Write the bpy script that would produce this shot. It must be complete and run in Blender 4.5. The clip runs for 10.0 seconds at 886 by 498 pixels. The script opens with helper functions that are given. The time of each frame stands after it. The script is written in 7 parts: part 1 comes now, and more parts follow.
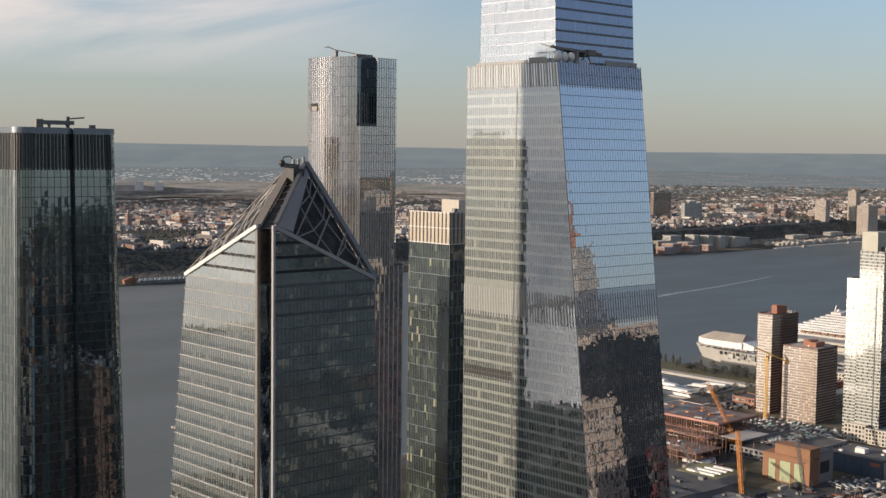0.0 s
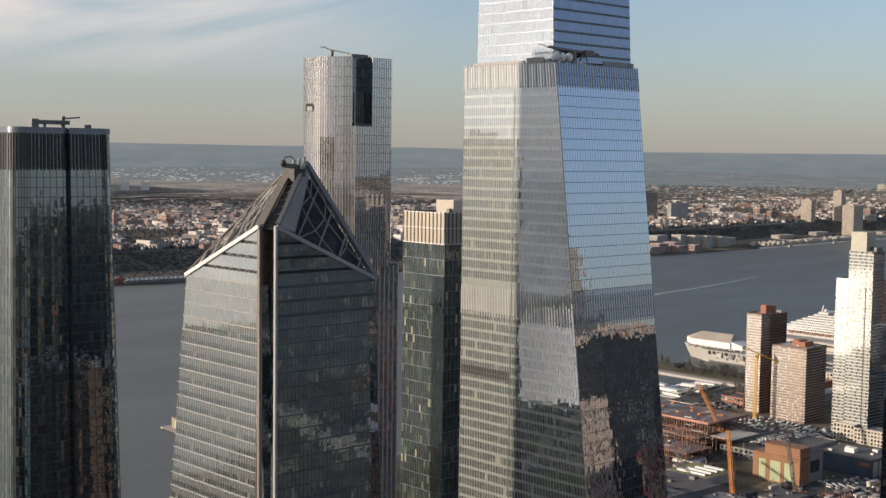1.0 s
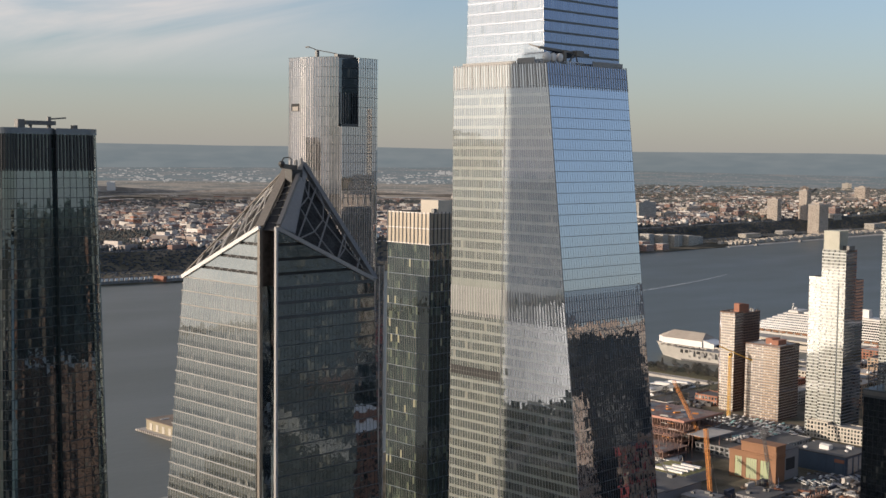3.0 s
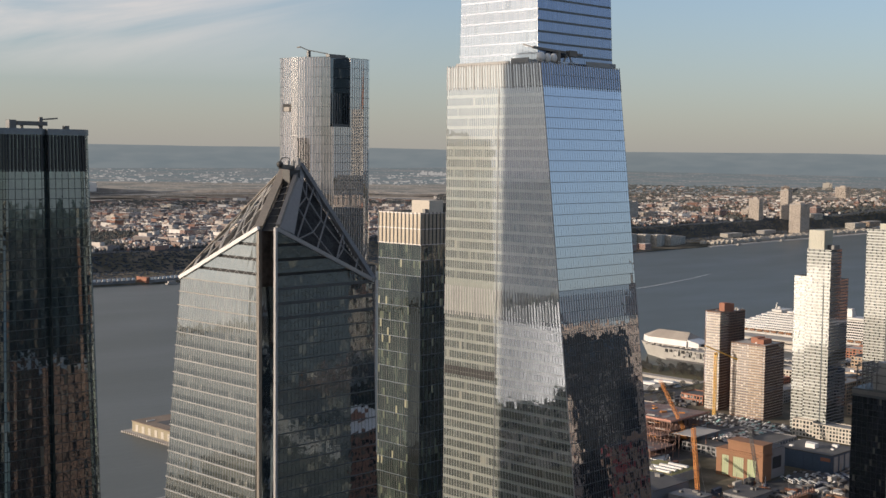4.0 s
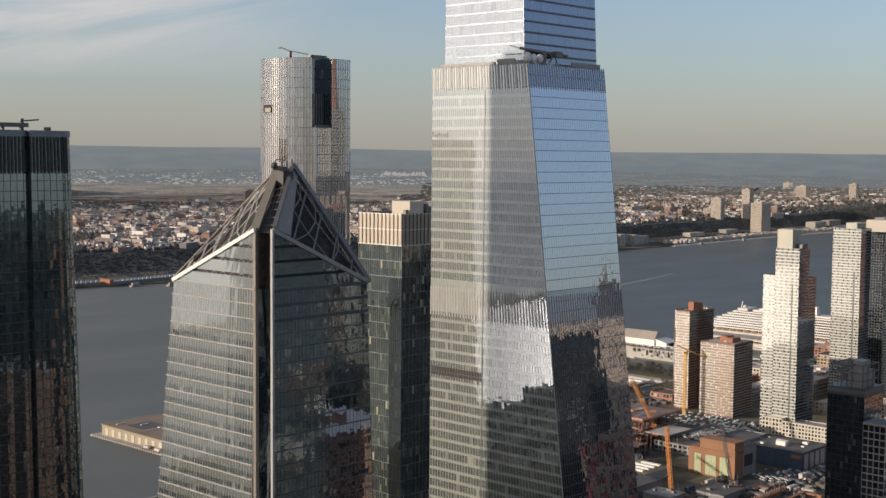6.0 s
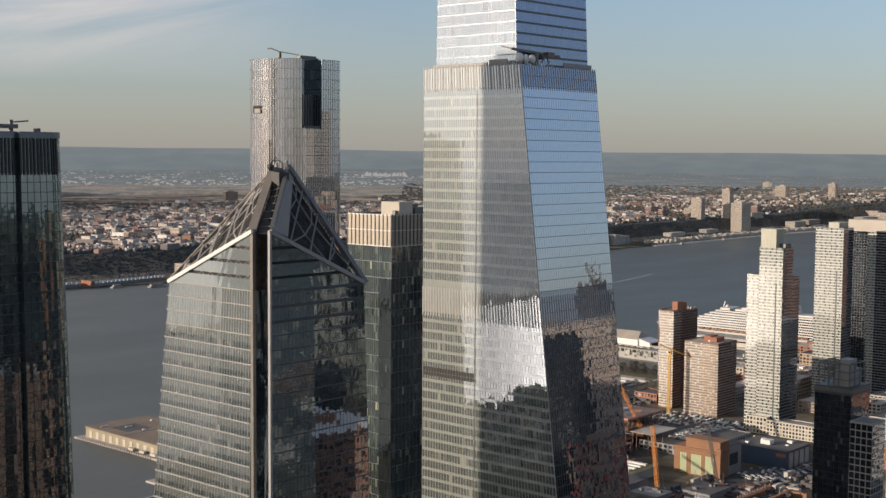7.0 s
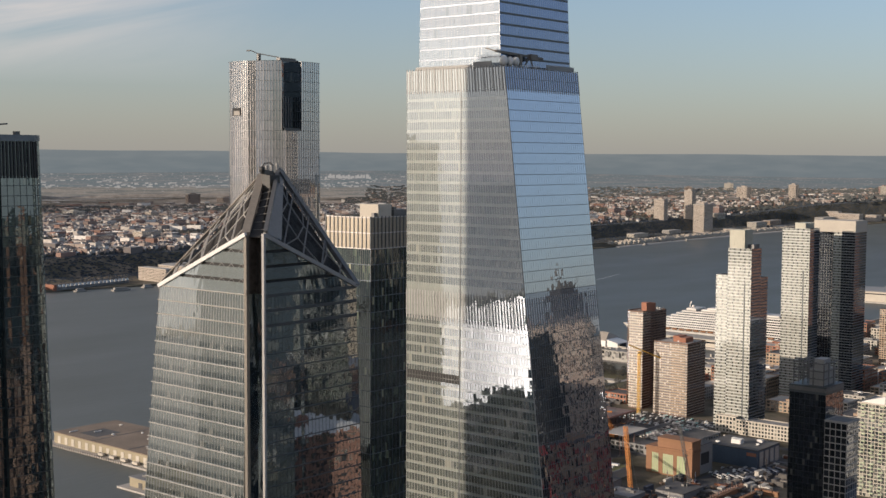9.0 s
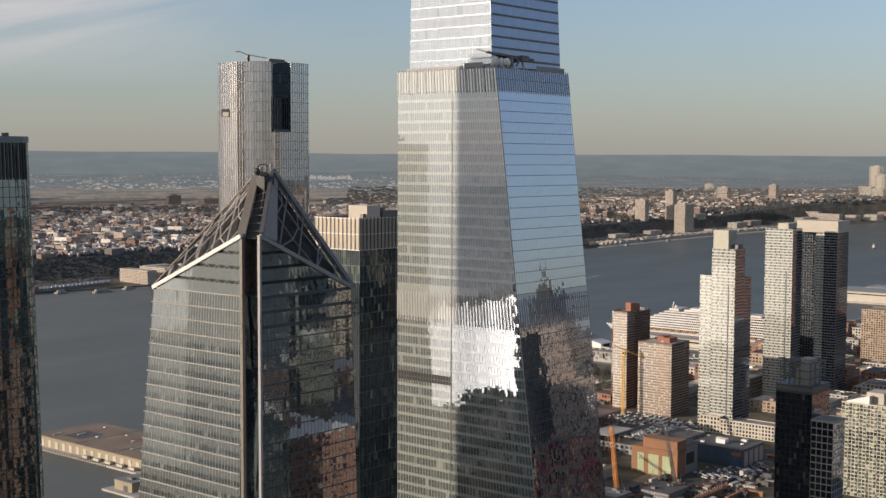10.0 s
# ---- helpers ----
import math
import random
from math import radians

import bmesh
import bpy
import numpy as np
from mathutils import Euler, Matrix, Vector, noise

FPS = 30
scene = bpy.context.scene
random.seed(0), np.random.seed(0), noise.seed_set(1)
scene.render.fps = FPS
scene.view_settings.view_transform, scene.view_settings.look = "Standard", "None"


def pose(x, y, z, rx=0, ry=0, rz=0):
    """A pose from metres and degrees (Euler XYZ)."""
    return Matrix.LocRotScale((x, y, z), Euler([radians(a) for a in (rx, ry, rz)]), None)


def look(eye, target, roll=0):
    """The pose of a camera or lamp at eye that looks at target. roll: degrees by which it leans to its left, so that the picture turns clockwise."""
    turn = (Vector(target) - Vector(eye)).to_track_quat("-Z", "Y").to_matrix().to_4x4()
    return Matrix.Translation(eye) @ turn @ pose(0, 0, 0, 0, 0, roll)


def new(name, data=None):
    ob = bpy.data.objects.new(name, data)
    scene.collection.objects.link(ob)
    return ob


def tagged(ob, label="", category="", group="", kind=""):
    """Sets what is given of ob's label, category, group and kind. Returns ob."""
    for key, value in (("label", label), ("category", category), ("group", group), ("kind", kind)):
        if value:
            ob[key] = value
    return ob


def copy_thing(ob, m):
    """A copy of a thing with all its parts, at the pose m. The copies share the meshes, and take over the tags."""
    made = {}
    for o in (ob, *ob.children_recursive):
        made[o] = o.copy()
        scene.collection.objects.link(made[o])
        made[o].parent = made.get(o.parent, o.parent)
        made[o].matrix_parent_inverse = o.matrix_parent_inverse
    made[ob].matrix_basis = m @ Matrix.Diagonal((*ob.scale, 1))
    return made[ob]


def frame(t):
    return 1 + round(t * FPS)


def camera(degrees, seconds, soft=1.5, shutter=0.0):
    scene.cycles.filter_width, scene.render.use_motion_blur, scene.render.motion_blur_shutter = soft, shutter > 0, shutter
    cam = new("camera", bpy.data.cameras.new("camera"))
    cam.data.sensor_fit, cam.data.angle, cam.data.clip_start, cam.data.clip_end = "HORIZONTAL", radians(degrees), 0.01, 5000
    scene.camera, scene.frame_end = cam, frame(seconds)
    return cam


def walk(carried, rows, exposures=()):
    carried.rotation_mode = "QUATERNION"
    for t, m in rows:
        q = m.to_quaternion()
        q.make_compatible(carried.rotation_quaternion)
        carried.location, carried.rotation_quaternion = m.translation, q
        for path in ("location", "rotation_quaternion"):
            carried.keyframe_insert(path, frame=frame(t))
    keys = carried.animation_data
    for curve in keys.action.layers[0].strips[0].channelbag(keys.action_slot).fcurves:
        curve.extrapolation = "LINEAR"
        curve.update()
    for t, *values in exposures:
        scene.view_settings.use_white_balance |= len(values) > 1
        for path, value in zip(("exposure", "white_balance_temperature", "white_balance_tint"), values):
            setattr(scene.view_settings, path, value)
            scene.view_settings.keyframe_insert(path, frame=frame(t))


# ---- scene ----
cam = camera(38.6, 10.0)
METRES, EYE, TURN = 48.5, 270.0, -42.2
ROWS = [
    (0.0, 0.0, 0.0, 0.0, 0.05, -4.26, -0.69),
    (0.5, -0.0492, 0.0024, 0.001, -0.27, -4.26, -0.72),
    (1.0, -0.0991, 0.0053, 0.0023, -0.61, -4.26, -0.74),
    (1.5, -0.1504, 0.0091, 0.0035, -0.99, -4.26, -0.74),
    (2.0, -0.2008, 0.0113, 0.0047, -1.38, -4.28, -0.72),
    (2.5, -0.2516, 0.0138, 0.0055, -1.77, -4.27, -0.7),
    (4.0, -0.4093, 0.0258, 0.0017, -3.03, -4.23, -0.59),
    (4.5, -0.4621, 0.0297, 0.0018, -3.48, -4.22, -0.57),
    (5.0, -0.5135, 0.0351, 0.0025, -3.91, -4.22, -0.54),
    (5.5, -0.5653, 0.0416, 0.0034, -4.35, -4.21, -0.51),
    (7.0, -0.719, 0.0617, 0.0046, -5.73, -4.17, -0.37),
    (7.5, -0.7677, 0.0693, 0.0051, -6.17, -4.15, -0.32),
    (8.0, -0.8145, 0.0754, 0.006, -6.6, -4.13, -0.29),
    (8.5, -0.8607, 0.0832, 0.007, -7.05, -4.1, -0.26),
    (9.0, -0.9056, 0.09, 0.0073, -7.49, -4.08, -0.24),
    (9.5, -0.9502, 0.0975, 0.0082, -7.94, -4.07, -0.21),
    (10.0, -0.9937, 0.1017, 0.0092, -8.38, -4.04, -0.19),
]
walk(cam, [(t, pose(0, 0, EYE, 0, 0, TURN) @ pose(METRES * x, METRES * y, METRES * z, 90 + pitch, roll, yaw)) for t, x, y, z, yaw, pitch, roll in ROWS],
     exposures=[(0.0, 0.5, 6520, 14), (10.0, 0.33, 6520, 14)])

# ---- light: a low afternoon sun over the river, hazy sky with a few thin clouds ----
SUN_AZ, SUN_EL = radians(-57.0), radians(12.0)   # azimuth clockwise from +y
SUN_DIR = Vector((math.sin(SUN_AZ) * math.cos(SUN_EL), math.cos(SUN_AZ) * math.cos(SUN_EL), math.sin(SUN_EL)))
world = bpy.data.worlds.new("world")
scene.world = world
world.use_nodes = True
wn, wl = world.node_tree.nodes, world.node_tree.links
bg = wn["Background"]
sky = wn.new("ShaderNodeTexSky")
sky.sky_type, sky.sun_disc = "NISHITA", False
sky.sun_elevation, sky.sun_rotation = SUN_EL, SUN_AZ
sky.altitude, sky.air_density, sky.dust_density, sky.ozone_density = 100, 0.9, 0.5, 2.6
coord = wn.new("ShaderNodeTexCoord")
# thin cirrus in long leaning streaks
sep = wn.new("ShaderNodeSeparateXYZ")
wl.new(coord.outputs["Generated"], sep.inputs[0])
plane = wn.new("ShaderNodeCombineXYZ")
along = wn.new("ShaderNodeVectorMath"); along.operation = "DOT_PRODUCT"; along.inputs[1].default_value = (0.741, -0.672, 0)
wl.new(coord.outputs["Generated"], along.inputs[0]); wl.new(along.outputs["Value"], plane.inputs["X"]); wl.new(sep.outputs["Z"], plane.inputs["Y"])
lean = wn.new("ShaderNodeMapping"); lean.inputs["Rotation"].default_value = (0, 0, radians(-11))
wl.new(plane.outputs[0], lean.inputs[0])
cmap = wn.new("ShaderNodeMapping")
cmap.inputs["Scale"].default_value = (3.2, 17, 1); cmap.inputs["Location"].default_value = (0.35, 0.2, 0)
wl.new(lean.outputs[0], cmap.inputs[0])
cn = wn.new("ShaderNodeTexNoise")
cn.inputs["Scale"].default_value, cn.inputs["Detail"].default_value, cn.inputs["Roughness"].default_value, cn.inputs["Distortion"].default_value = 1.0, 6, 0.55, 0.5
wl.new(cmap.outputs[0], cn.inputs["Vector"])
cr = wn.new("ShaderNodeMapRange")
cr.inputs["From Min"].default_value, cr.inputs["From Max"].default_value, cr.inputs["To Max"].default_value = 0.36, 0.6, 1.0
wl.new(cn.outputs["Fac"], cr.inputs["Value"])
up = wn.new("ShaderNodeMapRange")
up.inputs["From Min"].default_value, up.inputs["From Max"].default_value = 0.055, 0.1
wl.new(sep.outputs["Z"], up.inputs["Value"])
# the cirrus lies over the southern half of the sky
south = wn.new("ShaderNodeVectorMath"); south.operation = "DOT_PRODUCT"; south.inputs[1].default_value = (-0.741, 0.672, 0)
wl.new(coord.outputs["Generated"], south.inputs[0])
sm = wn.new("ShaderNodeMapRange"); sm.interpolation_type = "SMOOTHSTEP"
sm.inputs["From Min"].default_value, sm.inputs["From Max"].default_value = -0.08, 0.26
wl.new(south.outputs["Value"], sm.inputs["Value"])
cm0 = wn.new("ShaderNodeMath"); cm0.operation = "MULTIPLY"
wl.new(up.outputs[0], cm0.inputs[0]); wl.new(sm.outputs[0], cm0.inputs[1])
cm = wn.new("ShaderNodeMath"); cm.operation = "MULTIPLY"
wl.new(cr.outputs[0], cm.inputs[0]); wl.new(cm0.outputs[0], cm.inputs[1])
mixc = wn.new("ShaderNodeMix"); mixc.data_type = "RGBA"
# haze that thickens towards the horizon, the same all round
hz = wn.new("ShaderNodeMapRange"); hz.inputs["From Min"].default_value, hz.inputs["From Max"].default_value = 0.3, 0.0
wl.new(sep.outputs["Z"], hz.inputs["Value"])
hp = wn.new("ShaderNodeMath"); hp.operation = "POWER"; hp.inputs[1].default_value = 2.3
wl.new(hz.outputs[0], hp.inputs[0])
hs = wn.new("ShaderNodeMath"); hs.operation = "MULTIPLY_ADD"; hs.inputs[1].default_value, hs.inputs[2].default_value = 0.78, 0.1
wl.new(hp.outputs[0], hs.inputs[0])
# the haze whitens the sky towards the sun, and a little opposite it
line = wn.new("ShaderNodeVectorMath"); line.operation = "DOT_PRODUCT"; line.inputs[1].default_value = (math.sin(SUN_AZ), math.cos(SUN_AZ), 0)
wl.new(coord.outputs["Generated"], line.inputs[0])
wide = wn.new("ShaderNodeMapRange"); wide.interpolation_type = "SMOOTHSTEP"
wide.inputs["From Min"].default_value, wide.inputs["From Max"].default_value, wide.inputs["To Max"].default_value = 0.5, 0.95, 0.72
wl.new(line.outputs["Value"], wide.inputs["Value"])
back = wn.new("ShaderNodeMapRange"); back.interpolation_type = "SMOOTHSTEP"
back.inputs["From Min"].default_value, back.inputs["From Max"].default_value, back.inputs["To Max"].default_value = -0.5, -0.95, 0.3
wl.new(line.outputs["Value"], back.inputs["Value"])
both_ = wn.new("ShaderNodeMath"); both_.operation = "ADD"
wl.new(wide.outputs[0], both_.inputs[0]); wl.new(back.outputs[0], both_.inputs[1])
white = wn.new("ShaderNodeMix"); white.data_type = "RGBA"
white.inputs["B"].default_value = (3.3, 3.5, 3.75, 1)
hazed = wn.new("ShaderNodeMix"); hazed.data_type = "RGBA"
hazed.inputs["B"].default_value = (2.03, 1.98, 1.84, 1)
wl.new(hs.outputs[0], hazed.inputs["Factor"]); wl.new(sky.outputs[0], hazed.inputs["A"])
wl.new(cm.outputs[0], mixc.inputs["Factor"]); wl.new(both_.outputs[0], white.inputs["Factor"]); wl.new(hazed.outputs["Result"], white.inputs["A"]); wl.new(white.outputs["Result"], mixc.inputs["A"])
mixc.inputs["B"].default_value = (4.4, 4.1, 3.8, 1)
wl.new(mixc.outputs["Result"], bg.inputs["Color"])
bg.inputs["Strength"].default_value = 0.128
sun = new("sun", bpy.data.lights.new("sun", "SUN"))
sun.data.energy, sun.data.angle, sun.data.color = 4.3, radians(0.4), (1.0, 0.85, 0.68)
sun.matrix_world = look(SUN_DIR * 900, (0, 0, 0))

# ---- tools ----
rnd = random.Random(7)


class Shape:
    """Collects faces for one mesh."""

    def __init__(self):
        self.v, self.f, self.m = [], [], []

    def face(self, pts, m=0):
        n = len(self.v)
        self.v += [tuple(p) for p in pts]
        self.f.append(tuple(range(n, n + len(pts))))
        self.m.append(m)
        return self

    def solid(self, low, high, m=0, top=None):
        """A closed prism between two rings of equal length."""
        n, k = len(self.v), len(low)
        self.v += [tuple(p) for p in low] + [tuple(p) for p in high]
        for i in range(k):
            j = (i + 1) % k
            self.f.append((n + i, n + j, n + k + j, n + k + i)); self.m.append(m)
        self.f.append(tuple(n + i for i in reversed(range(k)))); self.m.append(m)
        self.f.append(tuple(n + k + i for i in range(k))); self.m.append(m if top is None else top)
        return self

    def box(self, x0, x1, y0, y1, z0, z1, m=0, top=None):
        r = [(x0, y0), (x1, y0), (x1, y1), (x0, y1)]
        return self.solid([(x, y, z0) for x, y in r], [(x, y, z1) for x, y in r], m, top)

    def turned(self, cx, cy, lx, ly, z0, z1, ang, m=0, top=None):
        c, s = math.cos(ang), math.sin(ang)
        r = [(cx + c * a - s * b, cy + s * a + c * b) for a, b in ((-lx / 2, -ly / 2), (lx / 2, -ly / 2), (lx / 2, ly / 2), (-lx / 2, ly / 2))]
        return self.solid([(x, y, z0) for x, y in r], [(x, y, z1) for x, y in r], m, top)

    def beam(self, p, q, w, h=None, m=0):
        """A straight bar of w by h from p to q."""
        p, q = Vector(p), Vector(q)
        d = (q - p).normalized()
        side = d.cross(Vector((0, 0, 1)))
        side = Vector((1, 0, 0)) if side.length < 1e-3 else side.normalized()
        up_ = side.cross(d)
        a, b = side * w / 2, up_ * (h or w) / 2
        ring = [-a - b, a - b, a + b, -a + b]
        return self.solid([p + o for o in ring], [q + o for o in ring], m)

    def tube(self, cx, cy, z0, z1, r0, r1=None, n=12, m=0):
        r1 = r0 if r1 is None else r1
        ang = [2 * math.pi * i / n for i in range(n)]
        return self.solid([(cx + r0 * math.cos(a), cy + r0 * math.sin(a), z0) for a in ang], [(cx + r1 * math.cos(a), cy + r1 * math.sin(a), z1) for a in ang], m)

    def gable(self, cx, cy, lx, ly, z0, z1, rise, ang, m=0, roof=0):
        c, s = math.cos(ang), math.sin(ang)
        P = lambda a, b, z: (cx + c * a - s * b, cy + s * a + c * b, z)
        x, y = lx / 2, ly / 2
        n = len(self.v)
        self.v += [P(-x, -y, z0), P(x, -y, z0), P(x, y, z0), P(-x, y, z0), P(-x, -y, z1), P(x, -y, z1), P(x, y, z1), P(-x, y, z1), P(-x, 0, z1 + rise), P(x, 0, z1 + rise)]
        for f, k in (((0, 1, 5, 4), m), ((2, 3, 7, 6), m), ((1, 2, 6, 9, 5), m), ((3, 0, 4, 8, 7), m), ((4, 5, 9, 8), roof), ((6, 7, 8, 9), roof)):
            self.f.append(tuple(n + i for i in f)); self.m.append(k)
        return self

    def ball(self, c, rx, ry, rz, n=10, k=6, m=0, rough=0.0):
        b = len(self.v)
        for i in range(k + 1):
            t = math.pi * i / k
            for j in range(n):
                a = 2 * math.pi * j / n
                q = 1 + (rnd.uniform(-rough, rough) if rough else 0)
                self.v.append((c[0] + rx * q * math.sin(t) * math.cos(a), c[1] + ry * q * math.sin(t) * math.sin(a), c[2] + rz * q * math.cos(t)))
        for i in range(k):
            for j in range(n):
                j2 = (j + 1) % n
                self.f.append((b + i * n + j, b + (i + 1) * n + j, b + (i + 1) * n + j2, b + i * n + j2)); self.m.append(m)
        return self

    def warped(self, near=1.0):
        """Everything moved as the far land is, or a little nearer along the line of sight."""
        self.v = [warp(*p) for p in self.v]
        if near != 1.0:
            self.v = [(CX + near * (x - CX), CY + near * (y - CY), EYE + near * (z - EYE)) for x, y, z in self.v]
        return self

    def mesh(self, name, mats):
        me = bpy.data.meshes.new(name)
        me.from_pydata(self.v, [], self.f)
        for k in (mats if isinstance(mats, (list, tuple)) else [mats]):
            me.materials.append(k)
        me.polygons.foreach_set("material_index", self.m)
        me.update()
        return me


def part(name, shape, mats, parent=None, label="", kind=""):
    """One mesh object, under a thing where a parent is given."""
    ob = new(name, shape.mesh(name, mats))
    ob.parent = parent
    return tagged(ob, label=label, kind=kind)


def thing(name, label, category, group="", kind="", at=(0, 0, 0)):
    ob = new(name)
    ob.location = (0, 0, 0)
    ob.empty_display_size = 1.0
    return tagged(ob, label, category, group, kind)


def whole(name, shape, mats, label, category, group="", kind=""):
    return tagged(part(name, shape, mats), label, category, group, kind)


# ---- materials ----
def blank(name):
    m = bpy.data.materials.new(name)
    m.use_nodes = True
    return m, m.node_tree.nodes, m.node_tree.links, m.node_tree.nodes["Principled BSDF"]


def shade(c, k):
    return (min(1, c[0] * k), min(1, c[1] * k), min(1, c[2] * k), 1)


def paint(name, c, rough=0.7, metal=0.0, var=0.25, big=0.05, small=1.2, bump=0.0, spec=0.5):
    """A surface with stains and grain at two sizes (in world metres)."""
    m, n, l, b = blank(name)
    geo = n.new("ShaderNodeNewGeometry")
    t1, t2 = n.new("ShaderNodeTexNoise"), n.new("ShaderNodeTexNoise")
    t1.inputs["Scale"].default_value, t2.inputs["Scale"].default_value = big, small
    t1.inputs["Detail"].default_value = t2.inputs["Detail"].default_value = 4
    add = n.new("ShaderNodeMath"); add.operation = "ADD"
    for t in (t1, t2):
        l.new(geo.outputs["Position"], t.inputs["Vector"])
    l.new(t1.outputs["Fac"], add.inputs[0]); l.new(t2.outputs["Fac"], add.inputs[1])
    ramp = n.new("ShaderNodeMapRange")
    ramp.inputs["From Min"].default_value, ramp.inputs["From Max"].default_value = 0.7, 1.3
    l.new(add.outputs[0], ramp.inputs["Value"])
    mx = n.new("ShaderNodeMix"); mx.data_type = "RGBA"
    mx.inputs["A"].default_value, mx.inputs["B"].default_value = shade(c, 1 - var), shade(c, 1 + var)
    l.new(ramp.outputs[0], mx.inputs["Factor"]); l.new(mx.outputs["Result"], b.inputs["Base Color"])
    b.inputs["Roughness"].default_value, b.inputs["Metallic"].default_value, b.inputs["Specular IOR Level"].default_value = rough, metal, spec
    if bump:
        bp = n.new("ShaderNodeBump"); bp.inputs["Strength"].default_value = bump
        l.new(t2.outputs["Fac"], bp.inputs["Height"]); l.new(bp.outputs[0], b.inputs["Normal"])
    return m


def pieces(name, colours, rough=0.75, var=0.15, spec=0.3):
    """Each piece of a mesh takes one of the colours by chance."""
    m, n, l, b = blank(name)
    geo = n.new("ShaderNodeNewGeometry")
    ramp = n.new("ShaderNodeValToRGB"); ramp.color_ramp.interpolation = "CONSTANT"
    el = ramp.color_ramp.elements
    while len(el) < len(colours):
        el.new(0.5)
    for i, c in enumerate(colours):
        el[i].position, el[i].color = i / len(colours), (*c, 1)
    l.new(geo.outputs["Random Per Island"], ramp.inputs[0])
    t = n.new("ShaderNodeTexNoise"); t.inputs["Scale"].default_value, t.inputs["Detail"].default_value = 0.25, 5
    l.new(geo.outputs["Position"], t.inputs["Vector"])
    mr = n.new("ShaderNodeMapRange"); mr.inputs["To Min"].default_value, mr.inputs["To Max"].default_value = 1 - 2 * var, 1 + 2 * var
    l.new(t.outputs["Fac"], mr.inputs["Value"])
    mx = n.new("ShaderNodeMix"); mx.data_type = "RGBA"; mx.blend_type = "MULTIPLY"; mx.inputs["Factor"].default_value = 1
    l.new(ramp.outputs["Color"], mx.inputs["A"]); l.new(mr.outputs[0], mx.inputs["B"]); l.new(mx.outputs["Result"], b.inputs["Base Color"])
    b.inputs["Roughness"].default_value, b.inputs["Specular IOR Level"].default_value = rough, spec
    return m


def glazing(name, rooms, low=0.3, tint=(0.9, 0.95, 1.0), rough=0.015, wobble=0.02, wave=0.35, dust=0.0, high=1.0):
    """Coated facade glass: rooms behind it in the colours given (by chance, pane by pane), a mirror over them that gains towards grazing views, and a film of dust that scatters the sun."""
    m, n, l, b = blank(name)
    geo = n.new("ShaderNodeNewGeometry")
    ramp = n.new("ShaderNodeValToRGB"); ramp.color_ramp.interpolation = "CONSTANT"
    el = ramp.color_ramp.elements
    while len(el) < len(rooms):
        el.new(0.5)
    for i, (pos_, c) in enumerate(rooms):
        el[i].position, el[i].color = pos_, (*c, 1)
    l.new(geo.outputs["Random Per Island"], ramp.inputs[0])
    l.new(ramp.outputs["Color"], b.inputs["Base Color"])
    b.inputs["Roughness"].default_value, b.inputs["Specular IOR Level"].default_value = 0.6, 0.0
    t = n.new("ShaderNodeTexNoise"); t.inputs["Scale"].default_value, t.inputs["Detail"].default_value = wave, 1.5
    l.new(geo.outputs["Position"], t.inputs["Vector"])
    bp = n.new("ShaderNodeBump"); bp.inputs["Strength"].default_value, bp.inputs["Distance"].default_value = 1.0, wobble
    l.new(t.outputs["Fac"], bp.inputs["Height"])
    g = n.new("ShaderNodeBsdfGlossy"); g.inputs["Color"].default_value, g.inputs["Roughness"].default_value = (*tint, 1), rough
    l.new(bp.outputs[0], g.inputs["Normal"])
    lw = n.new("ShaderNodeLayerWeight"); lw.inputs["Blend"].default_value = 0.35
    mr = n.new("ShaderNodeMapRange"); mr.inputs["To Min"].default_value, mr.inputs["To Max"].default_value = low, high
    l.new(lw.outputs["Facing"], mr.inputs["Value"])
    ms = n.new("ShaderNodeMixShader")
    l.new(mr.outputs[0], ms.inputs[0]); l.new(b.outputs[0], ms.inputs[1]); l.new(g.outputs[0], ms.inputs[2])
    out = ms
    if dust:
        film = n.new("ShaderNodeBsdfGlossy"); film.inputs["Color"].default_value, film.inputs["Roughness"].default_value = (0.86, 0.97, 1.0, 1), 0.42
        out = n.new("ShaderNodeMixShader"); out.inputs[0].default_value = dust
        l.new(ms.outputs[0], out.inputs[1]); l.new(film.outputs[0], out.inputs[2])
    l.new(out.outputs[0], n["Material Output"].inputs["Surface"])
    return m


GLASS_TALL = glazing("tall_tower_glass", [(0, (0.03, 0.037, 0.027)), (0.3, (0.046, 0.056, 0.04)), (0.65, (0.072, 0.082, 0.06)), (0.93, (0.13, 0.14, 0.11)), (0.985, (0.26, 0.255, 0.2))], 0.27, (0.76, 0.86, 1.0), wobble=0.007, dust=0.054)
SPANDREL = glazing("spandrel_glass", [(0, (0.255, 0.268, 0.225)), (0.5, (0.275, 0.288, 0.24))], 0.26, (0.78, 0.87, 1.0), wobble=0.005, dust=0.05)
# darker copy of the tall tower's glass, with the front's shade in its colour
GLASS_SHADE_SIDE = glazing("tall_tower_shaded_glass", [(0, (0.012, 0.015, 0.016)), (0.4, (0.018, 0.022, 0.022)), (0.8, (0.026, 0.03, 0.03)), (0.985, (0.1, 0.1, 0.085))], 0.35, (0.82, 0.88, 0.97), wobble=0.007)
GLASS_NAVY = glazing("navy_glass", [(0, (0.012, 0.016, 0.026)), (0.5, (0.018, 0.024, 0.038)), (0.8, (0.04, 0.05, 0.075)), (0.93, (0.085, 0.1, 0.13))], 0.06, (0.6, 0.7, 0.95), wobble=0.008)
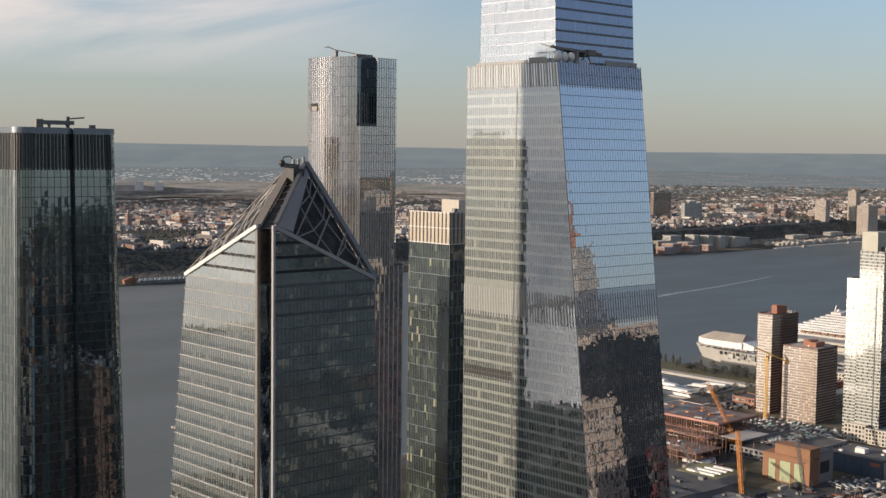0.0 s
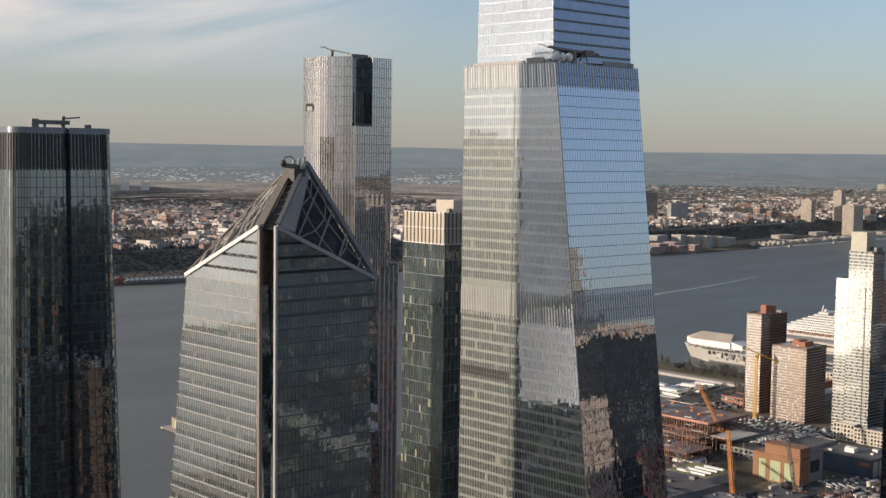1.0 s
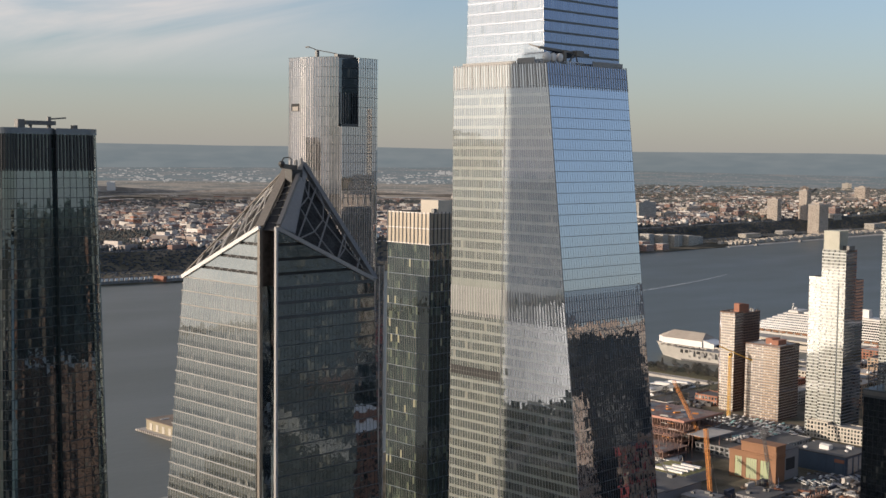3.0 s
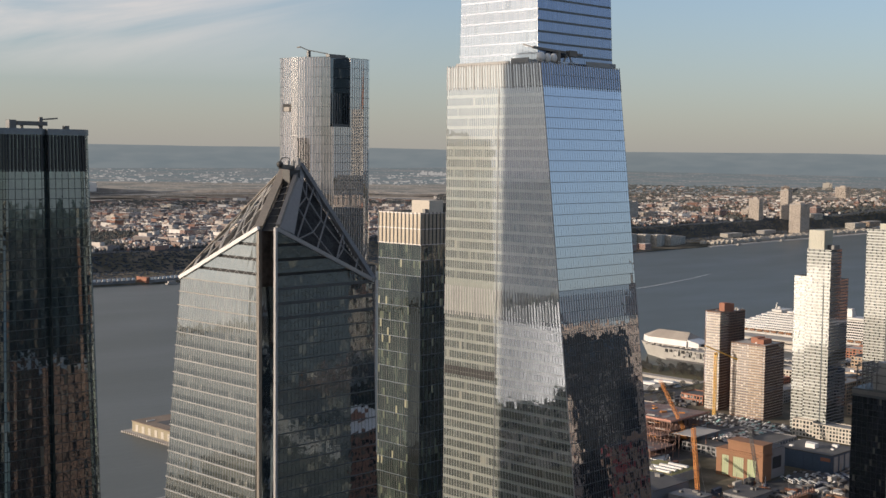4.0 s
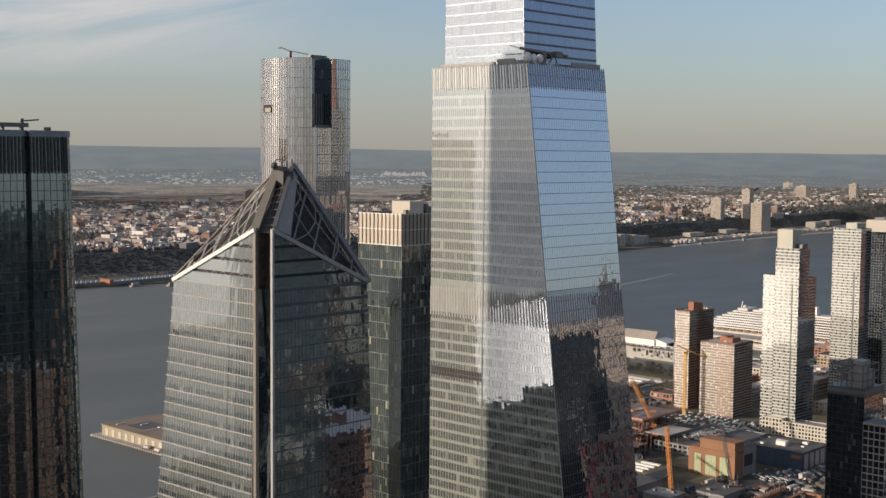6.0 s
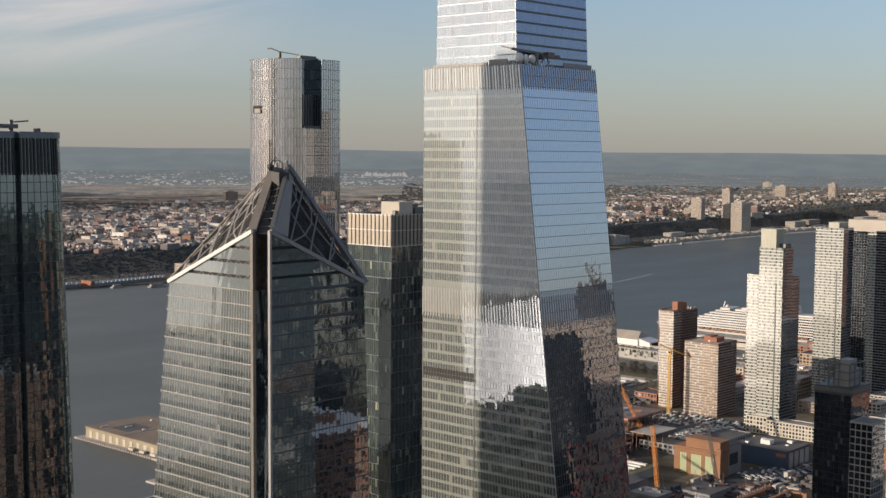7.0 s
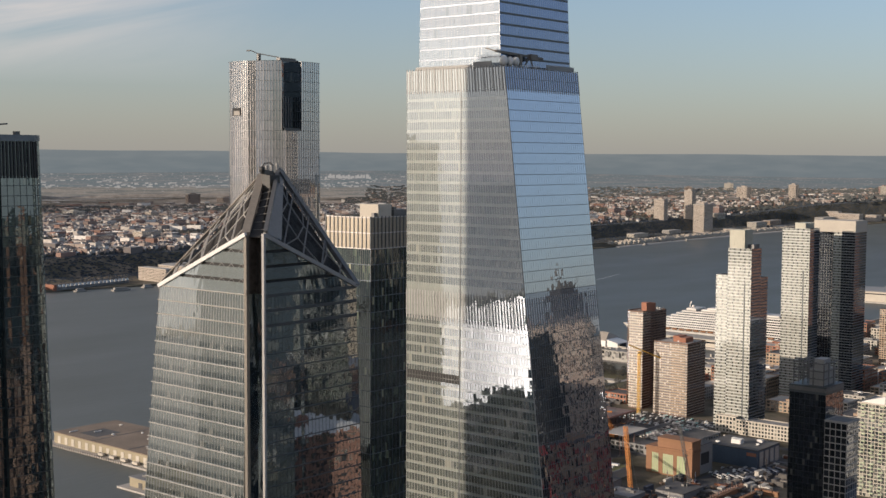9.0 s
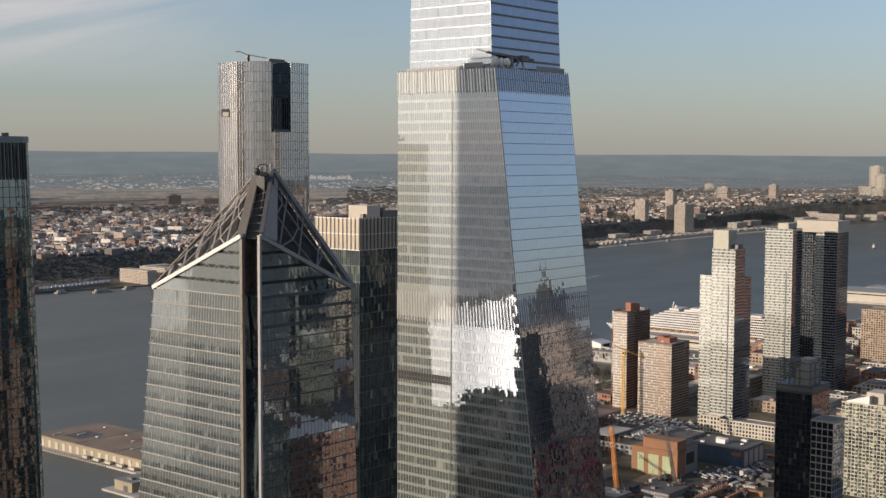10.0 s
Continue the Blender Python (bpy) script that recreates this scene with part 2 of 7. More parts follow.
GLASS_LOUVRE = glazing("shaded_louvre_glass", [(0, (0.045, 0.05, 0.06)), (0.5, (0.055, 0.06, 0.07))], 0.1, (0.7, 0.78, 0.95), wobble=0.005)
GLASS_WHITE = glazing("white_upper_glass", [(0, (0.36, 0.41, 0.47)), (0.5, (0.4, 0.45, 0.51)), (0.96, (0.27, 0.31, 0.36))], 0.36, (0.86, 0.95, 1.0), wobble=0.006)
GLASS_PEAK = glazing("peaked_tower_glass", [(0, (0.012, 0.017, 0.019)), (0.4, (0.016, 0.022, 0.024)), (0.8, (0.022, 0.029, 0.031)), (0.975, (0.06, 0.064, 0.058))], 0.42, (0.84, 0.93, 0.98), wobble=0.008)
GLASS_STRIP = glazing("peaked_tower_window_strip", [(0, (0.035, 0.043, 0.041)), (0.4, (0.055, 0.065, 0.06)), (0.78, (0.095, 0.107, 0.098)), (0.95, (0.24, 0.245, 0.22))], 0.34, (0.88, 0.96, 1.0), wobble=0.006, dust=0.02)
GLASS_FRIT = glazing("peaked_tower_fritted_glass", [(0, (0.165, 0.183, 0.172)), (0.5, (0.178, 0.195, 0.183))], 0.36, (0.88, 0.96, 1.0), wobble=0.004, rough=0.04, dust=0.02)
GLASS_GABLE = glazing("gable_glass", [(0, (0.25, 0.28, 0.275)), (0.4, (0.28, 0.31, 0.3)), (0.8, (0.32, 0.345, 0.335))], 0.35, (0.9, 0.97, 1.0), wobble=0.006, rough=0.05)
GLASS_DARK = glazing("dark_tower_glass", [(0, (0.014, 0.02, 0.021)), (0.45, (0.018, 0.025, 0.026)), (0.85, (0.026, 0.033, 0.032)), (0.985, (0.12, 0.115, 0.09))], 0.23, (0.64, 0.8, 0.86), wobble=0.02, high=0.74)
GLASS_BRONZE = glazing("bronze_tower_glass", [(0, (0.11, 0.105, 0.1)), (0.4, (0.14, 0.135, 0.13)), (0.8, (0.18, 0.172, 0.165))], 0.29, (0.86, 0.92, 0.98), wobble=0.0)
GLASS_GREEN = glazing("green_tower_glass", [(0, (0.012, 0.02, 0.019)), (0.5, (0.025, 0.038, 0.034)), (0.8, (0.05, 0.07, 0.055)), (0.93, (0.11, 0.13, 0.09)), (0.985, (0.32, 0.31, 0.21))], 0.08, (0.75, 0.88, 0.94), high=0.5)
GLASS_FLAT = glazing("apartment_glass", [(0, (0.03, 0.04, 0.04)), (0.4, (0.08, 0.09, 0.085)), (0.75, (0.2, 0.21, 0.18)), (0.92, (0.42, 0.4, 0.34))], 0.3)
GLASS_BLACK = glazing("black_tower_glass", [(0, (0.012, 0.015, 0.019)), (0.7, (0.024, 0.027, 0.033)), (0.97, (0.1, 0.1, 0.09))], 0.025, (0.6, 0.7, 0.82))
DARK_CORE = paint("dark_interior", (0.03, 0.03, 0.03), 0.9)
BAND_PALE = paint("pale_floor_edge", (0.27, 0.265, 0.25), 0.6, 0.0, 0.12)
BAND_TAN = paint("tan_floor_edge", (0.25, 0.23, 0.2), 0.6, 0.0, 0.12)
BAND_DARK = paint("dark_floor_edge", (0.07, 0.08, 0.085), 0.4, 0.4, 0.2)
FIN_CREAM = paint("cream_louvre_metal", (0.3, 0.295, 0.285), 0.55, 0.0, 0.1)
FIN_GREY = paint("grey_mullion_metal", (0.3, 0.3, 0.29), 0.4, 0.6, 0.12)
FIN_BLUE = paint("blue_grey_mullion_metal", (0.13, 0.15, 0.18), 0.4, 0.5, 0.12)
FIN_DARK = paint("dark_mullion_metal", (0.022, 0.025, 0.027), 0.5, 0.2, 0.2)
FIN_BRONZE = paint("champagne_bronze_fin", (0.42, 0.395, 0.375), 0.45, 0.4, 0.1)
WHITE_METAL = paint("white_painted_metal", (0.62, 0.61, 0.58), 0.4, 0.0, 0.08)
STEEL_GREY = paint("weathered_steel", (0.14, 0.14, 0.135), 0.55, 0.4, 0.2)
STEEL_BROWN = paint("brown_grey_steel", (0.16, 0.145, 0.125), 0.6, 0.3, 0.2)
GOLD_PANEL = paint("gold_tinted_panel", (0.27, 0.235, 0.185), 0.5, 0.4, 0.15)
CONCRETE = paint("concrete", (0.36, 0.34, 0.31), 0.85, 0, 0.2, bump=0.1)
ROOF_GREY = paint("grey_roof_membrane", (0.2, 0.2, 0.195), 0.85, 0, 0.3)
ROOF_DARK = paint("dark_roof", (0.08, 0.08, 0.08), 0.85, 0, 0.35)
ROOF_BROWN = paint("brown_pier_roof", (0.2, 0.155, 0.115), 0.9, 0, 0.3, big=0.03)
KHAKI = paint("khaki_siding", (0.27, 0.235, 0.16), 0.8, 0, 0.15)
ROOF_PALE = paint("pale_shingle_roof", (0.34, 0.3, 0.25), 0.85, 0, 0.2)
BRICK = paint("tan_brick", (0.33, 0.245, 0.175), 0.85, 0, 0.15)
BRICK_RED = paint("red_brown_brick", (0.27, 0.12, 0.075), 0.85, 0, 0.2)
TAN_STONE = paint("orange_tan_stone", (0.225, 0.115, 0.06), 0.8, 0, 0.12)
GREEN_PANE = paint("pale_green_frosted_pane", (0.32, 0.37, 0.21), 0.4, 0, 0.12)
BLUE_WALL = paint("dark_blue_cladding", (0.06, 0.09, 0.13), 0.5, 0.2, 0.2)
WHITE_WALL = paint("white_masonry", (0.42, 0.385, 0.325), 0.75, 0, 0.12)
ORANGE = paint("orange_crane_paint", (0.55, 0.22, 0.05), 0.5, 0, 0.2)
YELLOW = paint("yellow_crane_paint", (0.62, 0.36, 0.06), 0.5, 0, 0.2)
RUST = paint("primer_red_steel", (0.17, 0.1, 0.078), 0.75, 0, 0.3)
ASPHALT = paint("asphalt", (0.055, 0.054, 0.053), 0.9, 0, 0.35)
SIDEWALK = paint("pavement_concrete", (0.28, 0.265, 0.24), 0.9, 0, 0.2)
GRASS = paint("dry_grass", (0.085, 0.078, 0.038), 0.95, 0, 0.3)
HULL_GREY = paint("naval_grey_paint", (0.33, 0.32, 0.29), 0.6, 0, 0.15)
# leaf tones lifted and greyed to stand in for haze, bluest on the cliff
CLIFF_LEAVES = pieces("hazed_cliff_woods", [(0.066, 0.078, 0.09), (0.072, 0.082, 0.092), (0.06, 0.074, 0.088), (0.078, 0.083, 0.09)], 0.95, 0.2, 0.05)
LEAVES = pieces("tree_leaves", [(0.076, 0.084, 0.08), (0.09, 0.092, 0.084), (0.104, 0.094, 0.08), (0.068, 0.08, 0.078), (0.115, 0.096, 0.078)], 0.9, 0.2, 0.1)
FAR_LEAVES = pieces("hazed_tree_leaves", [(0.1, 0.108, 0.105), (0.115, 0.12, 0.115), (0.09, 0.1, 0.1), (0.125, 0.122, 0.115)], 0.95, 0.15, 0.05)
BARK = paint("bark", (0.09, 0.07, 0.05), 0.95)
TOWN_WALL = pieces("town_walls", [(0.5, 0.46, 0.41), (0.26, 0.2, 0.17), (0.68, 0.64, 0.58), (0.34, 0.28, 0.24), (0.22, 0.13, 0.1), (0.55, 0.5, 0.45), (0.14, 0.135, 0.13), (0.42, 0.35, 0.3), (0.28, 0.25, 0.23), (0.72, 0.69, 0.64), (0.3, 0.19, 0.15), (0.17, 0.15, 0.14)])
CLUTTER = pieces("yard_clutter_paint", [(0.42, 0.4, 0.36), (0.06, 0.06, 0.06), (0.2, 0.18, 0.16), (0.16, 0.07, 0.04), (0.1, 0.105, 0.11), (0.28, 0.22, 0.16), (0.05, 0.06, 0.085), (0.09, 0.085, 0.08), (0.14, 0.1, 0.075)], 0.7)
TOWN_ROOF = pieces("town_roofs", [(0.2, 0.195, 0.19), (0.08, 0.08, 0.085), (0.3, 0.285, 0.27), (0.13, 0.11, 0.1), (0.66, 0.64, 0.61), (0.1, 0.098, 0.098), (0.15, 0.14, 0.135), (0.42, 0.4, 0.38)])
# ---- land and water ----
# Past NEAR the land is drawn closer and raised in step, so that it ends inside the camera's reach.
CX, CY, NEAR, FAR = -18.0, 18.0, 3200.0, 4880.0


def warp(x, y, z):
    d = math.hypot(x - CX, y - CY)
    if d <= NEAR:
        return (x, y, z)
    k = (NEAR + (FAR - NEAR) * (1 - math.exp(-(d - NEAR) / (FAR - NEAR)))) / d
    return (CX + k * (x - CX), CY + k * (y - CY), EYE - (EYE - z) * k)


def lerp_table(table, x):
    if x <= table[0][0]:
        return table[0][1]
    for (a, u), (b, v) in zip(table, table[1:]):
        if x <= b:
            return u + (v - u) * (x - a) / (b - a)
    return table[-1][1]


SHORE = [(-3000, 1480), (-1100, 1500), (-400, 1660), (350, 2080), (900, 2280), (1250, 2290), (1620, 2215), (2400, 2165), (3250, 2138), (4220, 2165), (5200, 2118), (9000, 2000)]
PROFILE = [(0, -5), (4, 3), (130, 5), (205, 9), (228, 24), (262, 46), (380, 52), (900, 50), (1700, 40), (2600, 14), (3300, 3), (9000, 4), (13000, 25)]


def shore(x):
    return lerp_table(SHORE, x)


def swell(x, off):
    """The cliff grows higher up the river."""
    return 1 + 0.75 * min(1, max(0, (x - 4500) / 800)) * max(0, 1 - max(0, off - 700) / 1500)


def land_height(x, off):
    z = lerp_table(PROFILE, off)
    if off > 205:
        z = 9 + (z - 9) * swell(x, off)
    if off > 250:
        z += 9 * noise.noise((x * 0.0012, off * 0.0012, 3.1)) * min(1, (off - 250) / 400)
    return z


def field(x, y):
    """Height of the New Jersey side at a true place."""
    return land_height(x, y - shore(x))


xs = [-9000, -6500, -4800, -3600, -2800, -2200, -1700, -1300] + [-1000 + 125 * i for i in range(57)] + [6300, 6800, 7400, 8200, 9200, 10500, 12500, 15000, 19000]
near_rows = [-9000, -6000, -4200, -3000, -2200, -1500, -1000, -500, 0, 250, 500, 700, 800, 848, 850]
far_rows = [-2, 2, 4, 60, 130, 170, 205, 228, 262, 300, 340, 380, 450, 550, 700, 850, 1000, 1250, 1500, 1750, 2000, 2300, 2600, 3000, 3300, 3800, 4500, 5500, 6800, 8500, 10500, 13000, 15500]
v, f = [], []
for x in xs:
    for y in near_rows:
        v.append(warp(x, y, 2.0 if y < 849 else -6.0))
    for o in far_rows:
        v.append(warp(x, shore(x) + o, -6.0 if o < 0 else land_height(x, o)))
rows_n = len(near_rows) + len(far_rows)
def plain_end(x, j):
    """Past this the land is all haze: farther out in the open meadows to the west."""
    y = shore(x) + far_rows[max(0, j)]
    return math.hypot(x, y) < (8600 if math.atan2(x, y) > radians(46.5) else 9000)


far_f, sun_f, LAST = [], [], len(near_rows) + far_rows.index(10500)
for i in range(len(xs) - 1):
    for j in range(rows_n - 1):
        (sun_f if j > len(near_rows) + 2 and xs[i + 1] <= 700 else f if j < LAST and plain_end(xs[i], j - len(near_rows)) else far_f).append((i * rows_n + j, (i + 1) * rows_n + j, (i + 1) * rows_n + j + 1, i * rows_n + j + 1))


def ground_material():
    m, n, l, b = blank("ground_mix")
    geo = n.new("ShaderNodeNewGeometry")
    t1, t2, t3 = (n.new("ShaderNodeTexNoise") for _ in range(3))
    for t, s in ((t1, 0.004), (t2, 0.03), (t3, 0.4)):
        t.inputs["Scale"].default_value, t.inputs["Detail"].default_value = s, 6
        l.new(geo.outputs["Position"], t.inputs["Vector"])
    ramp = n.new("ShaderNodeValToRGB")
    ramp.color_ramp.elements[0].position, ramp.color_ramp.elements[0].color = 0.38, (0.055, 0.05, 0.035, 1)
    ramp.color_ramp.elements[1].position, ramp.color_ramp.elements[1].color = 0.62, (0.2, 0.165, 0.125, 1)
    mid = ramp.color_ramp.elements.new(0.5); mid.color = (0.11, 0.1, 0.075, 1)
    mx = n.new("ShaderNodeMix"); mx.inputs["Factor"].default_value = 0.55
    l.new(t1.outputs["Fac"], mx.inputs["A"]); l.new(t2.outputs["Fac"], mx.inputs["B"])
    l.new(mx.outputs["Result"], ramp.inputs[0])
    mr = n.new("ShaderNodeMapRange"); mr.inputs["To Min"].default_value, mr.inputs["To Max"].default_value = 0.7, 1.3
    l.new(t3.outputs["Fac"], mr.inputs["Value"])
    mul = n.new("ShaderNodeMix"); mul.data_type = "RGBA"; mul.blend_type = "MULTIPLY"; mul.inputs["Factor"].default_value = 1
    l.new(ramp.outputs["Color"], mul.inputs["A"]); l.new(mr.outputs[0], mul.inputs["B"])
    l.new(mul.outputs["Result"], b.inputs["Base Color"])
    b.inputs["Roughness"].default_value, b.inputs["Specular IOR Level"].default_value = 0.95, 0.1
    return m


LAND_V = list(v)
FROW = [q[0] % rows_n - len(near_rows) for q in f]
me = bpy.data.meshes.new("ground")
me.from_pydata(v, [], f); me.materials.append(ground_material())
me.materials.append(paint("dry_marsh", (0.3, 0.27, 0.235), 0.95, 0, 0.42, big=0.006, small=0.03, spec=0.1))
for p_ in me.polygons:
    p_.material_index = 1 if FROW[p_.index] >= 24 and math.atan2(p_.center.x - CX, p_.center.y - CY) < radians(46.5) else 0
me.update()
tagged(new("ground", me), "brown and grey built-up ground on both river banks", "ground", kind="structure")


def water_material():
    m, n, l, b = blank("river_water")
    b.inputs["Base Color"].default_value = (0.096, 0.108, 0.1, 1)
    b.inputs["Roughness"].default_value, b.inputs["IOR"].default_value = 0.16, 1.33
    geo = n.new("ShaderNodeNewGeometry")
    mp = n.new("ShaderNodeMapping"); mp.inputs["Scale"].default_value = (0.45, 1.0, 1.0); mp.inputs["Rotation"].default_value = (0, 0, radians(25))
    l.new(geo.outputs["Position"], mp.inputs[0])
    t1, t2, t3 = (n.new("ShaderNodeTexNoise") for _ in range(3))
    for t, s in ((t1, 0.12), (t2, 0.6)):
        t.inputs["Scale"].default_value, t.inputs["Detail"].default_value = s, 4
        l.new(mp.outputs[0], t.inputs["Vector"])
    t3.inputs["Scale"].default_value, t3.inputs["Detail"].default_value = 0.006, 5
    l.new(mp.outputs[0], t3.inputs["Vector"])
    add = n.new("ShaderNodeMath"); add.operation = "MULTIPLY_ADD"; add.inputs[1].default_value = 3.0
    l.new(t1.outputs["Fac"], add.inputs[0]); l.new(t2.outputs["Fac"], add.inputs[2])
    bp = n.new("ShaderNodeBump"); bp.inputs["Strength"].default_value, bp.inputs["Distance"].default_value = 1.0, 0.1
    l.new(add.outputs[0], bp.inputs["Height"]); l.new(bp.outputs[0], b.inputs["Normal"])
    mr = n.new("ShaderNodeMapRange"); mr.inputs["From Min"].default_value, mr.inputs["From Max"].default_value = 0.35, 0.65
    mr.inputs["To Min"].default_value, mr.inputs["To Max"].default_value = 0.44, 0.52
    l.new(t3.outputs["Fac"], mr.inputs["Value"]); l.new(mr.outputs[0], b.inputs["Roughness"])
    return m


v, f = [], []
wx = [-9000, -5000, -3000, -2000, -1000, 0, 500, 1000, 1500, 2000, 2500, 3000, 3500, 4000, 4500, 5000, 5500, 6000, 7000, 9000, 12000, 19000]
wy = [840, 900, 1100, 1300, 1500, 1700, 1900, 2100, 2300, 2440]
for x in wx:
    for y in wy:
        v.append(warp(x, y, 0.0))
for i in range(len(wx) - 1):
    for j in range(len(wy) - 1):
        k = len(wy)
        f.append((i * k + j, (i + 1) * k + j, (i + 1) * k + j + 1, i * k + j + 1))
me = bpy.data.meshes.new("water")
me.from_pydata(v, [], f); me.materials.append(water_material()); me.update()
tagged(new("water", me), "broad grey-blue river with small ripples", "river", kind="structure")

# the last of the plain, too far to shift, with haze as its own glow
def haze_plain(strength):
    m, n, l, b = blank("hazy_plain_glow")
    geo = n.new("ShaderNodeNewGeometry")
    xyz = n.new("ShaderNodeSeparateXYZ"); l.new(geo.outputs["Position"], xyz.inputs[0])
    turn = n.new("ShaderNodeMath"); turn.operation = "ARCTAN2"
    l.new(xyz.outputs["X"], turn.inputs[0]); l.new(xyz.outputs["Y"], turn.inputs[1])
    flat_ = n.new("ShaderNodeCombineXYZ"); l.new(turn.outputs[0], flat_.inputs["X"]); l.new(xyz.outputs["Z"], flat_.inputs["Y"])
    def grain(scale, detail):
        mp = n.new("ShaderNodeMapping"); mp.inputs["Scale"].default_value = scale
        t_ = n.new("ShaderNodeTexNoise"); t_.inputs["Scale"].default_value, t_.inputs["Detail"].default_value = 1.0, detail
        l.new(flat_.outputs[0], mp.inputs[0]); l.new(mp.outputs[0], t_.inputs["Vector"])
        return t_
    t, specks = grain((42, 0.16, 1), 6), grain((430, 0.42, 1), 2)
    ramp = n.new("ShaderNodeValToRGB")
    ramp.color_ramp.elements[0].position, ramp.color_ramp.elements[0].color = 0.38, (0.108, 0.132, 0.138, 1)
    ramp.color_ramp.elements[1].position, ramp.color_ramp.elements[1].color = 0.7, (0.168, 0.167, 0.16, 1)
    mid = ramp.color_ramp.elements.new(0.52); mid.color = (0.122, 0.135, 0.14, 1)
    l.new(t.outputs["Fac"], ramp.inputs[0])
    # few small pale specks, painted in as roofs that catch the light
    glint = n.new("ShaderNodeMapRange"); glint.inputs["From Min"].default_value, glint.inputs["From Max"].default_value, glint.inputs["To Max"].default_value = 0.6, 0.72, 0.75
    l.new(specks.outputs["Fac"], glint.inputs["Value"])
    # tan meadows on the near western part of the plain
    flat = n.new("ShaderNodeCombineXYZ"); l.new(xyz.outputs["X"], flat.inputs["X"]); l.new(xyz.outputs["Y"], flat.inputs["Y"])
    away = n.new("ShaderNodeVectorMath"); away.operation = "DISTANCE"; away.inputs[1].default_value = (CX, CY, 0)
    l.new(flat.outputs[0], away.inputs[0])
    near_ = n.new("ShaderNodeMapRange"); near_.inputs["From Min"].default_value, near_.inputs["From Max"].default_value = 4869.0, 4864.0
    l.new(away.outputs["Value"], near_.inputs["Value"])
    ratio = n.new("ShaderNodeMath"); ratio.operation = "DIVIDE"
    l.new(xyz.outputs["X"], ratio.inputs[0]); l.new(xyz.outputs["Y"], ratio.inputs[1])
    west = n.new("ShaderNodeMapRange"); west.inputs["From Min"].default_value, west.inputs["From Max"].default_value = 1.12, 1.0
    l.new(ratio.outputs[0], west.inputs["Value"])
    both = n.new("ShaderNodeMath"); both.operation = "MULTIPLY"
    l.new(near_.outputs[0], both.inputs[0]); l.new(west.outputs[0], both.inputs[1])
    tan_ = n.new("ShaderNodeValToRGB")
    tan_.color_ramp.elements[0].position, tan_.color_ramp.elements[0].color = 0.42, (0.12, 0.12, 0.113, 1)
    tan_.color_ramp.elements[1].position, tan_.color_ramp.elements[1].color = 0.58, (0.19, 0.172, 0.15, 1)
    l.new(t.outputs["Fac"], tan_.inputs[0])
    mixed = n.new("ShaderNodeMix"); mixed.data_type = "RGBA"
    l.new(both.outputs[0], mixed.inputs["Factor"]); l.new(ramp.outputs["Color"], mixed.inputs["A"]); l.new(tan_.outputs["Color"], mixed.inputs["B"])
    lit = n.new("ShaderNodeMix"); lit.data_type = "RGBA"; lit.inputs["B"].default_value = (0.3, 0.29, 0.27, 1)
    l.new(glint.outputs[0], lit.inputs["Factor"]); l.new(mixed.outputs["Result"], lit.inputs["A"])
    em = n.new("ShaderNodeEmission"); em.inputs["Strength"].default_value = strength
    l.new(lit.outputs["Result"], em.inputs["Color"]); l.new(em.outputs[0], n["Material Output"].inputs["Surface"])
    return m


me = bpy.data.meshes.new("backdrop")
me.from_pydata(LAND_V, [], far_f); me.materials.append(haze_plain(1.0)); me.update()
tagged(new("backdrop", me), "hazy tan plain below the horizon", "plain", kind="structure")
# same plain with a stronger glow, added as sunward haze for the glass
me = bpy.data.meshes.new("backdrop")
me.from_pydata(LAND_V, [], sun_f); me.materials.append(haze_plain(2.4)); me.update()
tagged(new("backdrop", me), "glowing haze sheet down the river, added to brighten the mirrored view", "plain", kind="structure")

# distant wooded ridge on the skyline, kilometres behind everything, glowing in haze colours
def haze_hills():
    m, n, l, b = blank("hazy_ridge_glow")
    geo = n.new("ShaderNodeNewGeometry")
    t = n.new("ShaderNodeTexNoise"); t.inputs["Scale"].default_value, t.inputs["Detail"].default_value = 0.02, 6
    mp = n.new("ShaderNodeMapping"); mp.inputs["Scale"].default_value = (0.35, 0.35, 2.2)
    l.new(geo.outputs["Position"], mp.inputs[0]); l.new(mp.outputs[0], t.inputs["Vector"])
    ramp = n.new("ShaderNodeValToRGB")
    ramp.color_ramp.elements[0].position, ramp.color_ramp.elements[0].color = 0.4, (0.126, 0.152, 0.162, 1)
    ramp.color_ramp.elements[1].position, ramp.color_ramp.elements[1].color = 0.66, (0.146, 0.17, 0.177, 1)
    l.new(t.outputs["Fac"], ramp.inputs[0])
    # the haze painted on it pales towards the crest
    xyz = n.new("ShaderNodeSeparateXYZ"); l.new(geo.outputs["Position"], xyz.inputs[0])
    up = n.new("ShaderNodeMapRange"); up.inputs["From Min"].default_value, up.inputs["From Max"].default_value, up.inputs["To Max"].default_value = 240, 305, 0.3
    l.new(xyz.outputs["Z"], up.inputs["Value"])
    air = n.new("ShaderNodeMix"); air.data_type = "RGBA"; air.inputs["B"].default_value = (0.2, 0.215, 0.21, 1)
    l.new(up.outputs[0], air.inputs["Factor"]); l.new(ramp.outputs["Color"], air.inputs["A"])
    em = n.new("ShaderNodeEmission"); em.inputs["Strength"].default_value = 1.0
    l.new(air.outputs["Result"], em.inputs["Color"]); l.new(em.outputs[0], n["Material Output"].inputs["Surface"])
    return m


